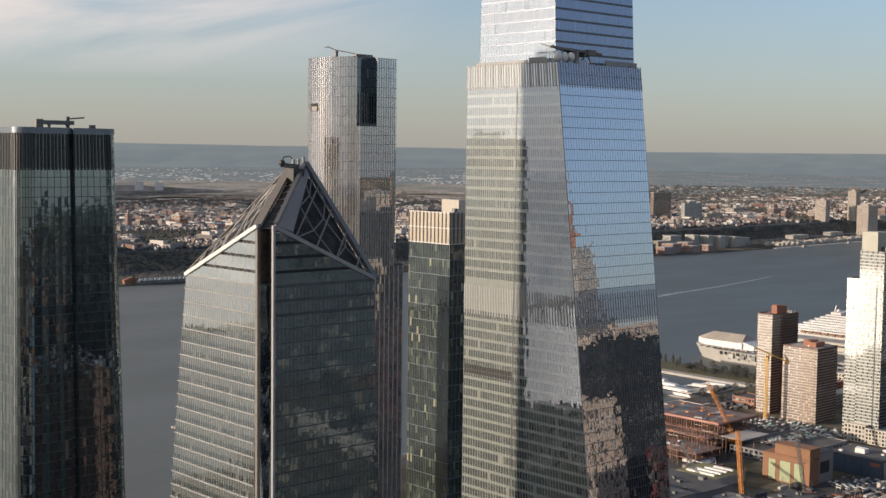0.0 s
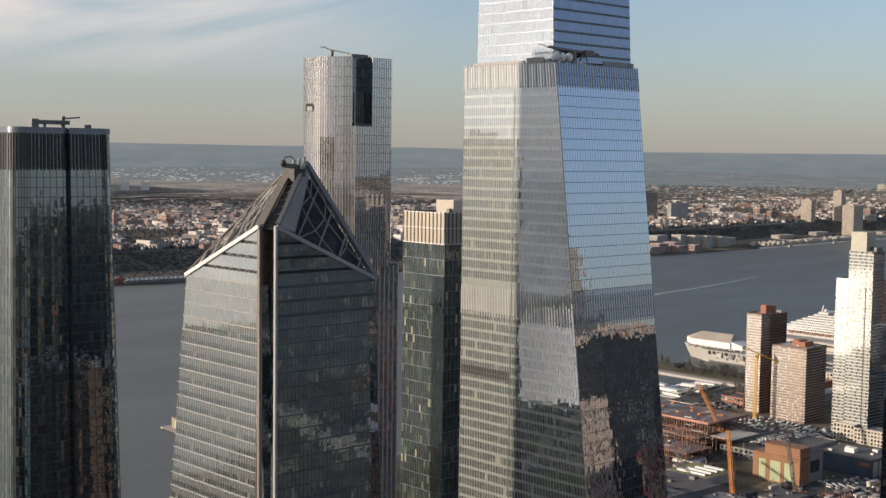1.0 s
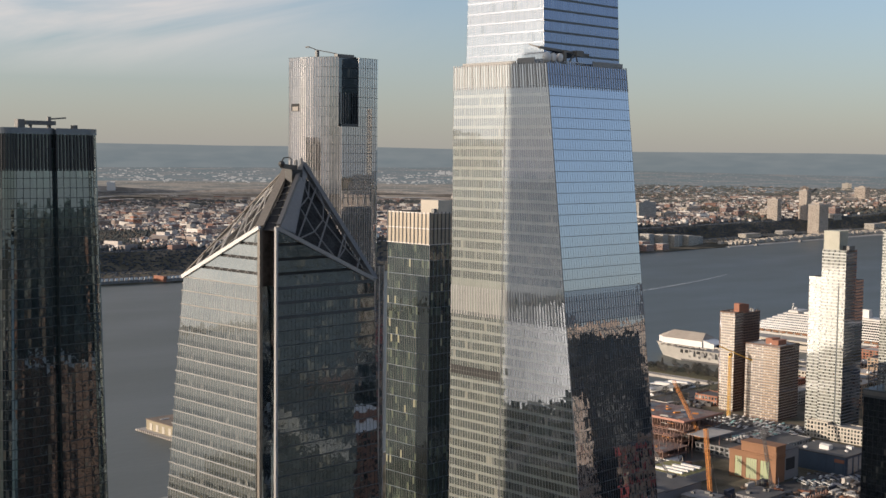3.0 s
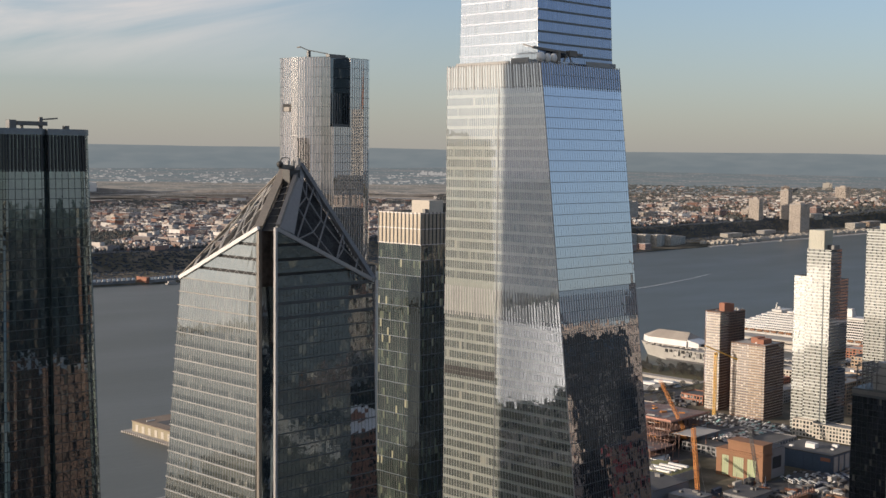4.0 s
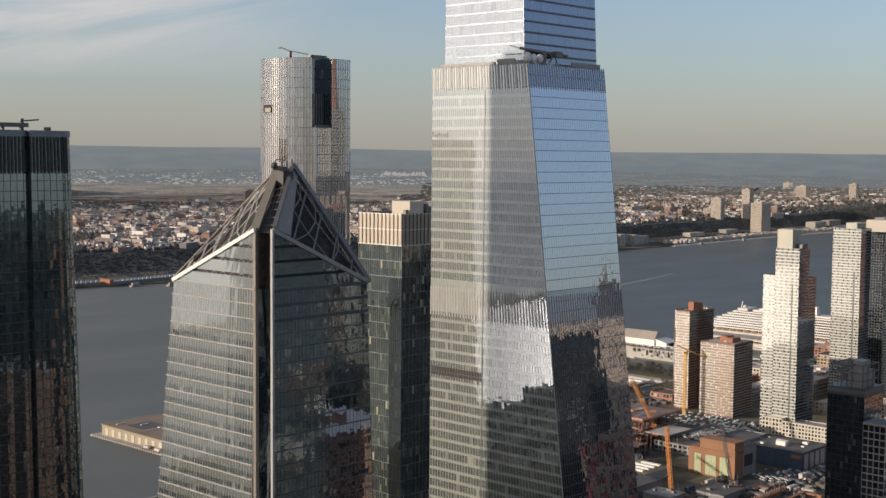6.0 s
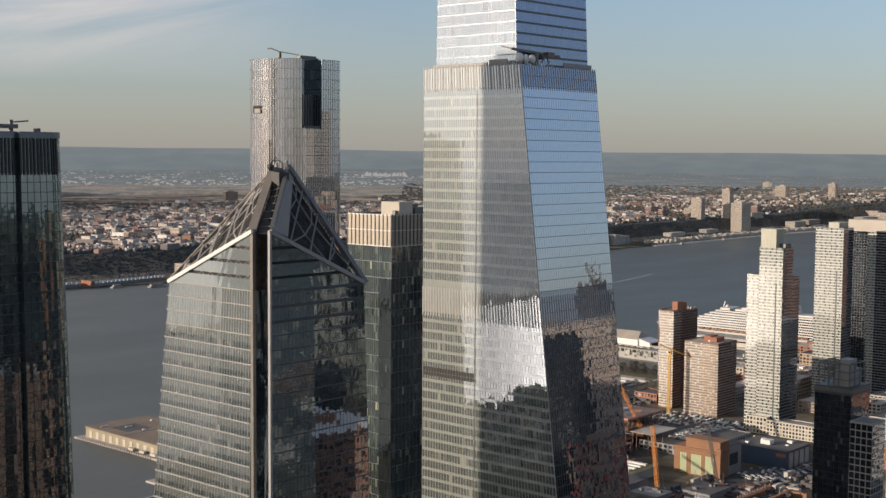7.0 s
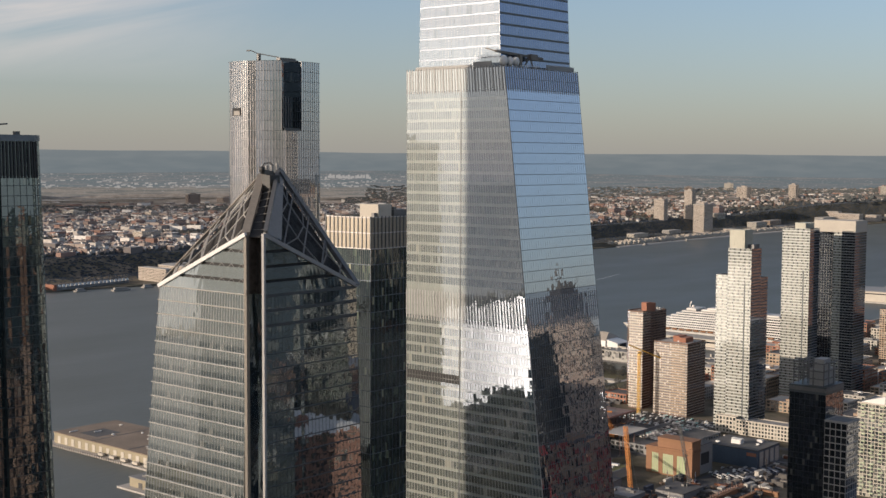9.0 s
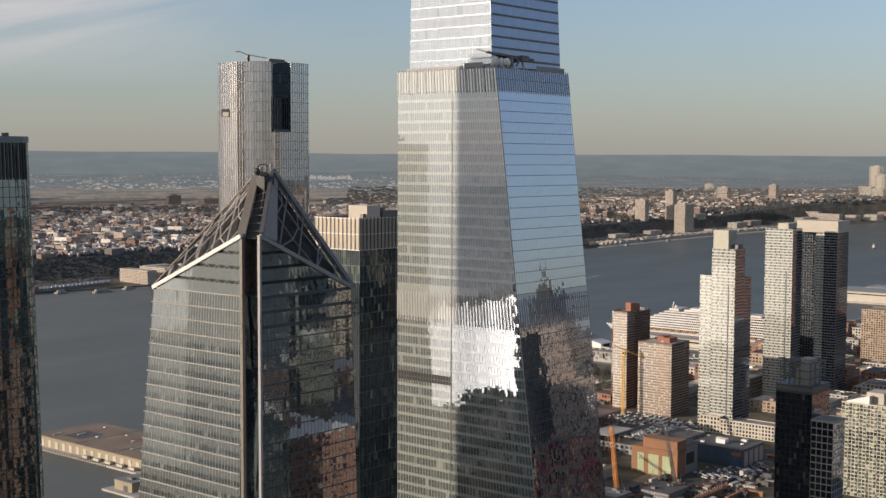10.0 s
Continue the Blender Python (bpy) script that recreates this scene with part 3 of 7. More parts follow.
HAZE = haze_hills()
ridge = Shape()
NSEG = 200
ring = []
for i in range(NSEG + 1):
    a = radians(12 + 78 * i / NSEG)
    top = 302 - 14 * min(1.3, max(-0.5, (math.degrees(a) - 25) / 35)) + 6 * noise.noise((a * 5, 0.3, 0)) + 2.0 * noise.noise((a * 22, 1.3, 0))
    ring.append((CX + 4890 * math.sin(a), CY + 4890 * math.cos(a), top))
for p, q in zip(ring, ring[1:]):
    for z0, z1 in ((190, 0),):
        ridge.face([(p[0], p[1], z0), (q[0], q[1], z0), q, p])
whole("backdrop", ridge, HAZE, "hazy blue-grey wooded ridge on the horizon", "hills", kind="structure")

# a boat's fading wake on the river
wake = Shape()
WAKE = [(1955, 1536), (2040, 1552), (2150, 1566), (2270, 1586), (2420, 1618), (2600, 1668)]
for i, ((ax, ay), (bx, by)) in enumerate(zip(WAKE, WAKE[1:])):
    w0, w1 = 7.5 - i * 1.2, 7.5 - (i + 1) * 1.2
    for o, h in ((-1.0, 0.5), (0.35, 0.3)):
        wake.solid([(ax, ay + o * w0, -0.1), (bx, by + o * w1, -0.1), (bx, by + (o + h) * w1, -0.1), (ax, ay + (o + h) * w0, -0.1)], [(ax, ay + o * w0, 0.06), (bx, by + o * w1, 0.06), (bx, by + (o + h) * w1, 0.06), (ax, ay + (o + h) * w0, 0.06)])
whole("boat_wake", wake, paint("thin_foam", (0.5, 0.51, 0.5), 0.6, 0, 0.3, big=0.02, small=0.3), "thin pale foam wake on the river", "wake", kind="structure")
# ---- glass towers ----
def offset_ring(pts, d):
    """A plan polygon (counter-clockwise) moved outwards by d."""
    out, k = [], len(pts)
    for i in range(k):
        (ax, ay), (bx, by), (cx, cy) = pts[i - 1], pts[i], pts[(i + 1) % k]
        n1, n2 = Vector((by - ay, ax - bx)).normalized(), Vector((cy - by, bx - cx)).normalized()
        s = n1 + n2
        s = s / max(0.4, 1 + n1.dot(n2))
        out.append((bx + s.x * d, by + s.y * d))
    return out


def rect(x0, x1, y0, y1):
    return [(x0, y0), (x1, y0), (x1, y1), (x0, y1)]


def rounded(cx, cy, s, r, n=9):
    """A square with round corners, counter-clockwise from its -x-y corner's end."""
    h, out = s / 2, []
    for qx, qy, a0 in ((h - r, -h + r, -90), (h - r, h - r, 0), (-h + r, h - r, 90), (-h + r, -h + r, 180)):
        for i in range(n + 1):
            a = radians(a0 + 90 * i / n)
            out.append((cx + qx + r * math.cos(a), cy + qy + r * math.sin(a)))
    return out


def curtain(foot, levels, width, pick, tilt=0.0018, sides=None, gap=0.0, coarse=8.0, streak=0.0, seen=lambda nx, ny: nx < 0.3 and ny < 0.3 or ny < -0.3 or nx < -0.3):
    """Panes of a facade, each with its own slight tilt (streak: one shared by a whole column). foot(z) gives the plan; pick(side, floor, column, columns) the material's index, or None."""
    sh = Shape()
    mid = foot((levels[0] + levels[-1]) / 2)
    for i in range(len(mid)):
        if sides is not None and i not in sides:
            continue
        a, b = mid[i], mid[(i + 1) % len(mid)]
        length = math.hypot(b[0] - a[0], b[1] - a[1])
        nx, ny = (b[1] - a[1]) / length, (a[0] - b[0]) / length
        cols = max(1, round(length / (width if seen(nx, ny) else coarse)))
        lean_ = [rnd.gauss(0, streak) if streak else 0.0 for _ in range(cols)]
        for k, (z0, z1) in enumerate(zip(levels, levels[1:])):
            f0, f1 = foot(z0), foot(z1)
            (ax, ay), (bx, by) = f0[i], f0[(i + 1) % len(f0)]
            (cx, cy), (dx, dy) = f1[i], f1[(i + 1) % len(f1)]
            for j in range(cols):
                m = pick(i, k, j, cols)
                if m is None:
                    continue
                s, t = j / cols, (j + 1) / cols
                u, w = (rnd.gauss(0, tilt) + lean_[j]) * width / 2, rnd.gauss(0, tilt) * (z1 - z0) / 2
                P = lambda p0, p1, q0, q1, r, z, o: (p0 + (q0 - p0) * r + nx * o, p1 + (q1 - p1) * r + ny * o, z)
                sh.face([P(ax, ay, bx, by, s, z0, -u - w), P(ax, ay, bx, by, t, z0, u - w), P(cx, cy, dx, dy, t, z1 - gap, u + w), P(cx, cy, dx, dy, s, z1 - gap, -u + w)], m)
    return sh


def mullions(foot, z0, z1, width, w, d, sides=None, every=1, seen=None):
    sh = Shape()
    f0, f1, mid = foot(z0), foot(z1), foot((z0 + z1) / 2)
    for i in range(len(mid)):
        if sides is not None and i not in sides:
            continue
        a, b = mid[i], mid[(i + 1) % len(mid)]
        length = math.hypot(b[0] - a[0], b[1] - a[1])
        nx, ny = (b[1] - a[1]) / length, (a[0] - b[0]) / length
        if nx > 0.3 or ny > 0.3:
            continue
        tx, ty = (b[0] - a[0]) / length, (b[1] - a[1]) / length
        cols = max(1, round(length / width))
        (ax, ay), (bx, by) = f0[i], f0[(i + 1) % len(f0)]
        (cx, cy), (dx, dy) = f1[i], f1[(i + 1) % len(f1)]
        for j in range(0, cols + 1, every):
            s = j / cols
            p, q = (ax + (bx - ax) * s, ay + (by - ay) * s), (cx + (dx - cx) * s, cy + (dy - cy) * s)
            low, high = [], []
            for e, o in ((-w / 2, -0.1), (w / 2, -0.1), (w / 2, d), (-w / 2, d)):
                low.append((p[0] + tx * e + nx * o, p[1] + ty * e + ny * o, z0)); high.append((q[0] + tx * e + nx * o, q[1] + ty * e + ny * o, z1))
            sh.solid(low, high)
    return sh


def blades(name, parent, mat, *args, label="", **kw):
    """The same as mullions(), each one a part of its own."""
    sh = mullions(*args, **kw)
    for i in range(0, len(sh.v), 8):
        one = Shape()
        one.solid(sh.v[i:i + 4], sh.v[i + 4:i + 8])
        part(name, one, mat, parent, label)


def floor_edges(parent, foot, zs, h, out, mat, name="floor_edge", inner=0.4):
    """One ring a floor, proud of the glass."""
    for z in zs:
        sh = Shape()
        o0, o1 = offset_ring(foot(z - h / 2), out), offset_ring(foot(z + h / 2), out)
        i0, i1 = offset_ring(foot(z - h / 2), -inner), offset_ring(foot(z + h / 2), -inner)
        k = len(o0)
        for a in range(k):
            b = (a + 1) % k
            A = lambda r, i, zz: (r[i][0], r[i][1], zz)
            lo, hi = z - h / 2, z + h / 2
            sh.face([A(o0, a, lo), A(o0, b, lo), A(o1, b, hi), A(o1, a, hi)])
            sh.face([A(o1, a, hi), A(o1, b, hi), A(i1, b, hi), A(i1, a, hi)])
            sh.face([A(i0, a, lo), A(i0, b, lo), A(o0, b, lo), A(o0, a, lo)])
        part(name, sh, mat, parent)


def core(foot, z0, z1, inset=0.35):
    a, b = offset_ring(foot(z0), -inset), offset_ring(foot(z1), -inset)
    return Shape().solid([(x, y, z0) for x, y in a], [(x, y, z1) for x, y in b])


def steps(z0, z1, h):
    n = round((z1 - z0) / h)
    return [z0 + (z1 - z0) * i / n for i in range(n + 1)]


# -- the tallest tower: tapering lower block, set-back upper block --
T = thing("office_tower", "tall tapering silver-blue glass office tower with a set-back top", "skyscraper")
TALL_TOP, OPEN_Z = 305.7, 180.2
tall = lambda z: rect(357.0, 406.3 - 0.003 * (TALL_TOP - z), 330.2 - 0.122 * (TALL_TOP - z), 380.0)
levels = steps(0, TALL_TOP, 4.12)
NL = len(levels) - 1
louvre = {NL - 1, NL - 2} | {k for k in range(NL) if 204 < levels[k] < 215.5} 
part("body", core(tall, 0, TALL_TOP), DARK_CORE, T)
split = sorted([z for z in levels] + [z + 1.15 for z in levels[:-1]])
# the -y front takes the darker glass and louvre backing, painting its shade
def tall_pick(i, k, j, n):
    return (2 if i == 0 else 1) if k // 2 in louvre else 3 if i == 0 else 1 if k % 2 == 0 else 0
part("glazing", curtain(tall, split, 1.5, tall_pick, streak=0.0012), [GLASS_TALL, SPANDREL, GLASS_LOUVRE, GLASS_SHADE_SIDE], T, "silver-blue mirrored glass panes", "stuff")
part("mullions", mullions(tall, 0, TALL_TOP, 1.5, 0.14, 0.07, sides=(3,)), BAND_PALE, T, kind="stuff")
part("front_mullions", mullions(tall, 0, TALL_TOP, 1.5, 0.07, 0.05, sides=(0,)), FIN_BLUE, T, kind="stuff")
# floor edges pale on the sun side, dark in front: shade put into colour
for z in levels[1:-1]:
    q = tall(z)
    part("floor_edge", Shape().box(q[0][0] - 0.12, q[0][0] + 0.3, q[0][1], q[3][1], z - 0.06, z + 0.06), SPANDREL, T)
    part("floor_edge", Shape().box(q[0][0] + 0.3, q[1][0], q[0][1] - 0.1, q[0][1] + 0.3, z - 0.09, z + 0.09), BAND_DARK, T)
for lo, hi in ((TALL_TOP - 9.2, TALL_TOP + 0.6), (205.0, 216.9)):
    blades("louvre_blade", T, FIN_CREAM, tall, lo, hi, 1.5, 0.5, 0.12, label="cream vertical louvre blade")
part("corner_trim", Shape().beam((356.9, 330.2 - 0.122 * TALL_TOP - 0.1, 0), (356.9, 330.1, TALL_TOP + 0.6), 0.3, 0.3), BAND_PALE, T)
part("facade_groove", Shape().box(356.86, 357.2, 351.2, 351.75, 0, TALL_TOP - 9.5), BAND_DARK, T, "narrow dark vertical groove")
open_floor = Shape().box(356.9, 357.1, 351.9, 379.9, OPEN_Z, OPEN_Z + 3.5)
floor_ = part("open_floor", open_floor, DARK_CORE, T, "dark open plant floor")
for i in range(19):
    part("floor_post", Shape().box(356.8, 356.9, 352.6 + i * 1.5, 352.72 + i * 1.5, OPEN_Z, OPEN_Z + 3.5), STEEL_GREY, floor_)
part("roof_deck", Shape().box(357.5, 405.8, 330.8, 379.4, TALL_TOP - 0.6, TALL_TOP - 0.2), ROOF_GREY, T)
upper = lambda z: rect(361.5, 408.6 - 0.03 * (z - TALL_TOP), 335.5 + 0.03 * (z - TALL_TOP), 377.4 - 0.02 * (z - TALL_TOP))
ulev = [TALL_TOP + 0.3 + 4.25 * i for i in range(20)]
part("upper_body", core(upper, TALL_TOP, ulev[-1] + 0.3), DARK_CORE, T)
# white on -x, navy on -y: mirrored sky and shade put into the colour
part("upper_glazing", curtain(upper, ulev, 1.5, lambda i, k, j, n: 1 if i == 0 else 0), [GLASS_WHITE, GLASS_NAVY], T, "bright glass panes of the upper block", "stuff")
part("upper_mullions", mullions(upper, ulev[0], ulev[-1], 1.5, 0.05, 0.05), FIN_GREY, T, kind="stuff")
for z in ulev[1:]:
    q = upper(z)
    part("upper_floor_edge", Shape().box(q[0][0] - 0.06, q[0][0] + 0.3, q[0][1], q[3][1], z - 0.45, z + 0.1), FIN_BLUE, T)
    part("upper_floor_edge", Shape().box(q[0][0] + 0.3, q[1][0] + 0.05, q[0][1] - 0.06, q[0][1] + 0.3, z - 0.75, z + 0.1), BAND_DARK, T)
# plant on the set-back: satellite domes, cleaning crane, screens
for name, c, r in (("radome", (362.8, 331.8, 308.0), (1.3, 1.3, 1.9)), ("radome", (360.3, 333.0, 308.2), (1.7, 1.7, 2.1)), ("radome", (366.4, 331.8, 308.1), (1.5, 1.5, 1.9))):
    part(name, Shape().ball(c, *r, n=16, k=10), WHITE_METAL, T, "white egg-shaped satellite dome")
part("plant_screen", Shape().box(357.6, 358.0, 337, 346, TALL_TOP, TALL_TOP + 2.4), BAND_PALE, T)
part("plant_screen", Shape().box(357.8, 358.2, 347, 376, TALL_TOP, TALL_TOP + 1.5), BAND_PALE, T)
part("plant_screen", Shape().box(386, 405, 331.0, 331.4, TALL_TOP, TALL_TOP + 2.2), BAND_PALE, T)
crane = Shape().beam((359, 336, 312.0), (384, 331.8, 310.2), 0.9, 0.9).beam((358.0, 340, 313.2), (359, 336, 312.0), 0.5, 0.5)
crane.box(369.5, 371, 332, 333.4, TALL_TOP, 311).box(376, 380.5, 331.4, 333.6, 309.4, 311.6).beam((372, 331.4, 307), (376, 332.4, 310.5), 0.5).beam((376.8, 331.4, 307), (376.4, 332.4, 310.5), 0.5)
part("cleaning_crane", crane, STEEL_BROWN, T, "dark window-cleaning crane on the terrace")
rail = Shape()
for i in range(12):
    rail.box(368 + i * 1.1, 368.15 + i * 1.1, 330.9, 331.05, TALL_TOP, TALL_TOP + 1.2)
part("terrace_rail", rail.box(368, 381, 330.9, 331.05, TALL_TOP + 1.1, TALL_TOP + 1.25), WHITE_METAL, T)

# -- the tower with the open peaked crown --
P = thing("peaked_office_tower", "grey glass office tower with an open trussed peak", "skyscraper")
EAVE, CREST = 232.7, 249.2
def peak_foot(z):
    d = EAVE - z
    return [(202.5, 294.0), (238.6 + 0.04 * d, 294.0), (238.6 + 0.04 * d, 336.9 + 0.134 * d), (200.0, 336.9 + 0.134 * d), (200.0, 298.4 + 0.03 * max(0, d)), (204.5, 299.0)]
plev = steps(0, EAVE, 4.17)
part("body", core(peak_foot, 0, EAVE, 0.4), DARK_CORE, P)
psplit = sorted(plev + [z + 1.75 for z in plev[:-1]])
# panes pale on the sunny -x side, dark elsewhere: sun and shade in colour
def peak_pick(i, k, j, n):
    if i != 3:
        return 0
    return 2 if k % 2 or k // 2 > len(plev) - 5 else 1
part("glazing", curtain(peak_foot, psplit, 1.5, peak_pick, 0.0014, streak=0.003), [GLASS_PEAK, GLASS_STRIP, GLASS_FRIT], P, "grey-green reflective glass panes", "stuff")
part("mullions", mullions(peak_foot, 0, EAVE, 1.5, 0.1, 0.06, sides=(3,)), FIN_GREY, P, kind="stuff")
part("dark_mullions", mullions(peak_foot, 0, EAVE, 1.5, 0.06, 0.04, sides=(0,)), FIN_DARK, P, kind="stuff")
for k, z in enumerate(plev[1:]):
    q = peak_foot(z)
    sh = Shape()
    sh.box(q[3][0] - 0.4, q[3][0] + 0.2, q[4][1], q[3][1] + 0.4, z - 0.11, z + 0.11)
    part("floor_edge", sh, BAND_TAN if k > len(plev) - 6 else BAND_PALE, P)
    part("floor_edge", Shape().box(q[0][0] + 0.3, q[1][0] + 0.1, q[0][1] - 0.1, q[0][1] + 0.2, z - (0.75 if k > len(plev) - 5 else 0.15), z + 0.15), BAND_DARK, P)
# sloping gables above the eaves
glev = [EAVE + 4.125 * i for i in range(5)]
slope = lambda s: EAVE + (CREST - EAVE) * s
for face in (0, 1):
    g, gm = Shape(), Shape()
    cols = 27 if face == 0 else 25
    for k in range(4):
        for j in range(cols):
            s0, s1 = j / cols, (j + 1) / cols
            z0, z1 = glev[k], glev[k + 1] - 0.85
            t0, t1 = min(z1, slope(s0)), min(z1, slope(s1))
            if t1 <= z0 + 0.05:
                continue
            t0 = max(t0, z0)
            o = rnd.gauss(0, 0.004)
            if face == 0:
                y0, y1 = 336.9 + (298.4 - 336.9) * s0, 336.9 + (298.4 - 336.9) * s1
                g.face([(200 + o, y0, z0), (200 - o, y1, z0), (200 + o, y1, t1), (200 - o, y0, t0)])
            else:
                x0, x1 = 238.6 + (202.5 - 238.6) * s0, 238.6 + (202.5 - 238.6) * s1
                g.face([(x0, 294 + o, z0), (x1, 294 - o, z0), (x1, 294 + o, t1), (x0, 294 - o, t0)])
        s = (glev[k] - EAVE) / (CREST - EAVE)
        if k and face == 0:
            gm.box(200.5, 200.9, 298.4, 336.9 + (298.4 - 336.9) * s, glev[k] - 0.9, glev[k] - 0.1)
            for i in range(9):
                yy = 299.5 + i * 4.2
                if yy < 336.9 + (298.4 - 336.9) * s - 3:
                    gm.beam((200.2, yy, glev[k] - 0.85), (200.2, yy + 1.2, glev[k]), 0.08, 0.08, 1).beam((200.2, yy + 2.4, glev[k] - 0.85), (200.2, yy + 1.2, glev[k]), 0.08, 0.08, 1)
        elif k:
            gm.box(202.5, 238.6 + (202.5 - 238.6) * s, 294.5, 294.9, glev[k] - 0.9, glev[k] - 0.1)
    # gable panes likewise, coloured pale on -x and dark on -y
    for i in range(0, len(g.v), 4):
        part("gable_pane", Shape().face(g.v[i:i + 4]), GLASS_GABLE if face == 0 else GLASS_PEAK, P)
    part("open_slot", gm, [DARK_CORE, FIN_GREY], P, "dark open slot with crossing struts")
CROWN_DARK = paint("dark_crown_backing", (0.04, 0.039, 0.038), 0.9, 0, 0.6, big=0.3, small=1.5, spec=0.1)
# mottled brown painted in for reflections in the dark corner glass
RECESS_BROWN = paint("brown_recess_panel", (0.075, 0.064, 0.055), 0.35, 0.2, 0.5, big=0.2, small=0.8)
RIDGE_GREY = paint("grey_ridge_plate", (0.15, 0.148, 0.142), 0.5, 0.3, 0.15)
STEEL_DIM = paint("shaded_truss_steel", (0.15, 0.148, 0.142), 0.6, 0.1, 0.2)
STEEL_TAN = paint("tan_grey_steel", (0.25, 0.215, 0.17), 0.55, 0.2, 0.2)
APEX_L, APEX_R = Vector((230.6, 326.4, 265.2)), Vector((234.2, 322.8, 267.0))
ML, MR = Vector((200.0, 298.4, CREST)), Vector((202.6, 294.0, CREST))
LC, RC, BC = Vector((199.8, 337.2, EAVE)), Vector((239.0, 293.8, EAVE)), Vector((239, 337.5, EAVE))
part("coping", Shape().beam(ML + Vector((-0.1, 0, 0.2)), LC, 0.9, 1.1), WHITE_METAL, P, "white sloping coping")
part("coping", Shape().beam(MR + Vector((0, -0.1, 0.2)), RC, 0.9, 1.1), BAND_PALE, P, "pale grey sloping coping")
part("ridge_beam", Shape().beam(ML + Vector((0.3, 0.5, 0.4)), APEX_L, 2.3, 0.9), STEEL_TAN, P, "brown-grey ridge beam")
part("ridge_beam", Shape().beam(MR + Vector((0.6, 0, 0.6)), APEX_R, 1.1, 1.5), STEEL_GREY, P)
part("ridge_plate", Shape().face([MR + Vector((0.9, 0, 0.5)), MR + Vector((6.6, 0.1, -1.6)), APEX_R + Vector((1.6, -0.8, -1.6)), APEX_R]).face([MR + Vector((0.9, 0.3, 0.2)), APEX_R + Vector((0, 0.3, -0.3)), APEX_R + Vector((1.2, -0.3, -1.5)), MR + Vector((5.6, 0.4, -1.5))]), RIDGE_GREY, P, "grey metal side plate of the ridge")
part("edge_beam", Shape().beam(LC, APEX_L, 0.9, 1.0), STEEL_TAN, P)
part("edge_beam", Shape().beam(RC, APEX_R, 1.9, 1.3), STEEL_GREY, P, "dark grey sloping edge beam")
gut = Shape()
gut.face([ML + Vector((0.6, 0.2, -0.6)), MR + Vector((0.3, 0.4, -0.6)), APEX_R + Vector((-0.5, 0, -2.4)), APEX_L + Vector((0.5, 0, -2.4))])
part("ridge_gutter", gut, DARK_CORE, P, "dark channel between the ridge beams")
for i in range(8):
    s = 0.12 + i * 0.115
    part("ridge_rung", Shape().beam(ML.lerp(APEX_L, s) + Vector((0.8, 0, -0.8)), MR.lerp(APEX_R, s) + Vector((-0.3, 0, -0.8)), 0.22), STEEL_DIM, P)
def lattice(a, b, c, na, nb, w):
    """Crossing members over the triangle a (foot of the ridge), b (eaves corner), c (apex)."""
    sh = Shape()
    for i in range(1, na):
        s = i / na
        sh.beam(a.lerp(b, s), c.lerp(b, s), w)                    # parallel to the ridge
    for i in range(nb):
        s, t = i / nb, (i + 1) / nb
        p, q, r_, u = a.lerp(c, s), b.lerp(c, s), a.lerp(c, t), b.lerp(c, t)
        for j in range(na):
            if (i + j) % 2:
                sh.beam(p.lerp(q, j / na), r_.lerp(u, (j + 1) / na), w * 0.8)
            else:
                sh.beam(p.lerp(q, (j + 1) / na), r_.lerp(u, j / na), w * 0.8)
    return sh
def members(sh, mat):
    for i in range(0, len(sh.v), 8):
        part("truss_member", Shape().solid(sh.v[i:i + 4], sh.v[i + 4:i + 8]), mat, P)
# one lattice, its steel coloured pale in the sun and dark in shade
STEEL_PALE = paint("sunlit_truss_steel", (0.46, 0.43, 0.38), 0.5, 0.1, 0.12)
members(lattice(ML, LC, APEX_L, 6, 5, 0.42), STEEL_PALE)
members(lattice(MR, RC, APEX_R, 5, 5, 0.4), STEEL_DIM)
def inner(a, b, c, push):
    return Shape().solid([Vector(p) + push for p in (a, b, c)], [Vector(p) + push * 1.4 for p in (a, b, c)])
# dark sheets stand in for the unlit inside of the crown
part("inner_lining", inner(ML.lerp(APEX_L, 0.05), LC.lerp(APEX_L, 0.06), APEX_L, Vector((1.2, -0.6, -0.9))), CROWN_DARK, P, "dark sheet added behind the lattice for the crown's dim inside")
part("inner_lining", inner(MR.lerp(APEX_R, 0.05), RC.lerp(APEX_R, 0.06), APEX_R, Vector((-0.6, 1.2, -0.9))), CROWN_DARK, P, "dark sheet added behind the lattice for the crown's dim inside")
part("crown_back", Shape().face([LC + Vector((2.5, 1, -3)), BC, APEX_L + Vector((1, -2, -1.5))]).face([RC + Vector((-0.5, 2.5, -3)), BC, APEX_R + Vector((-1.5, 1, -1.5))]), DARK_CORE, P)
for i in range(3):
    deck = Shape()
    z = EAVE + 1 + i * 7
    k = i / 5.2
    a, b = 203 + (243 - 203) * k, 297 + (338 - 297) * k
    deck.box(a + 3, 239 - i * 4, b + 3, 337 - i * 5, z, z + 0.4)
    for j in range(6):
        deck.box(a + 5 + j * 3.5, a + 6.6 + j * 3.5, b + 3.5, b + 6, z + 0.4, z + 2.2)
    part("crown_deck", deck, STEEL_BROWN, P, "plant deck inside the open crown")
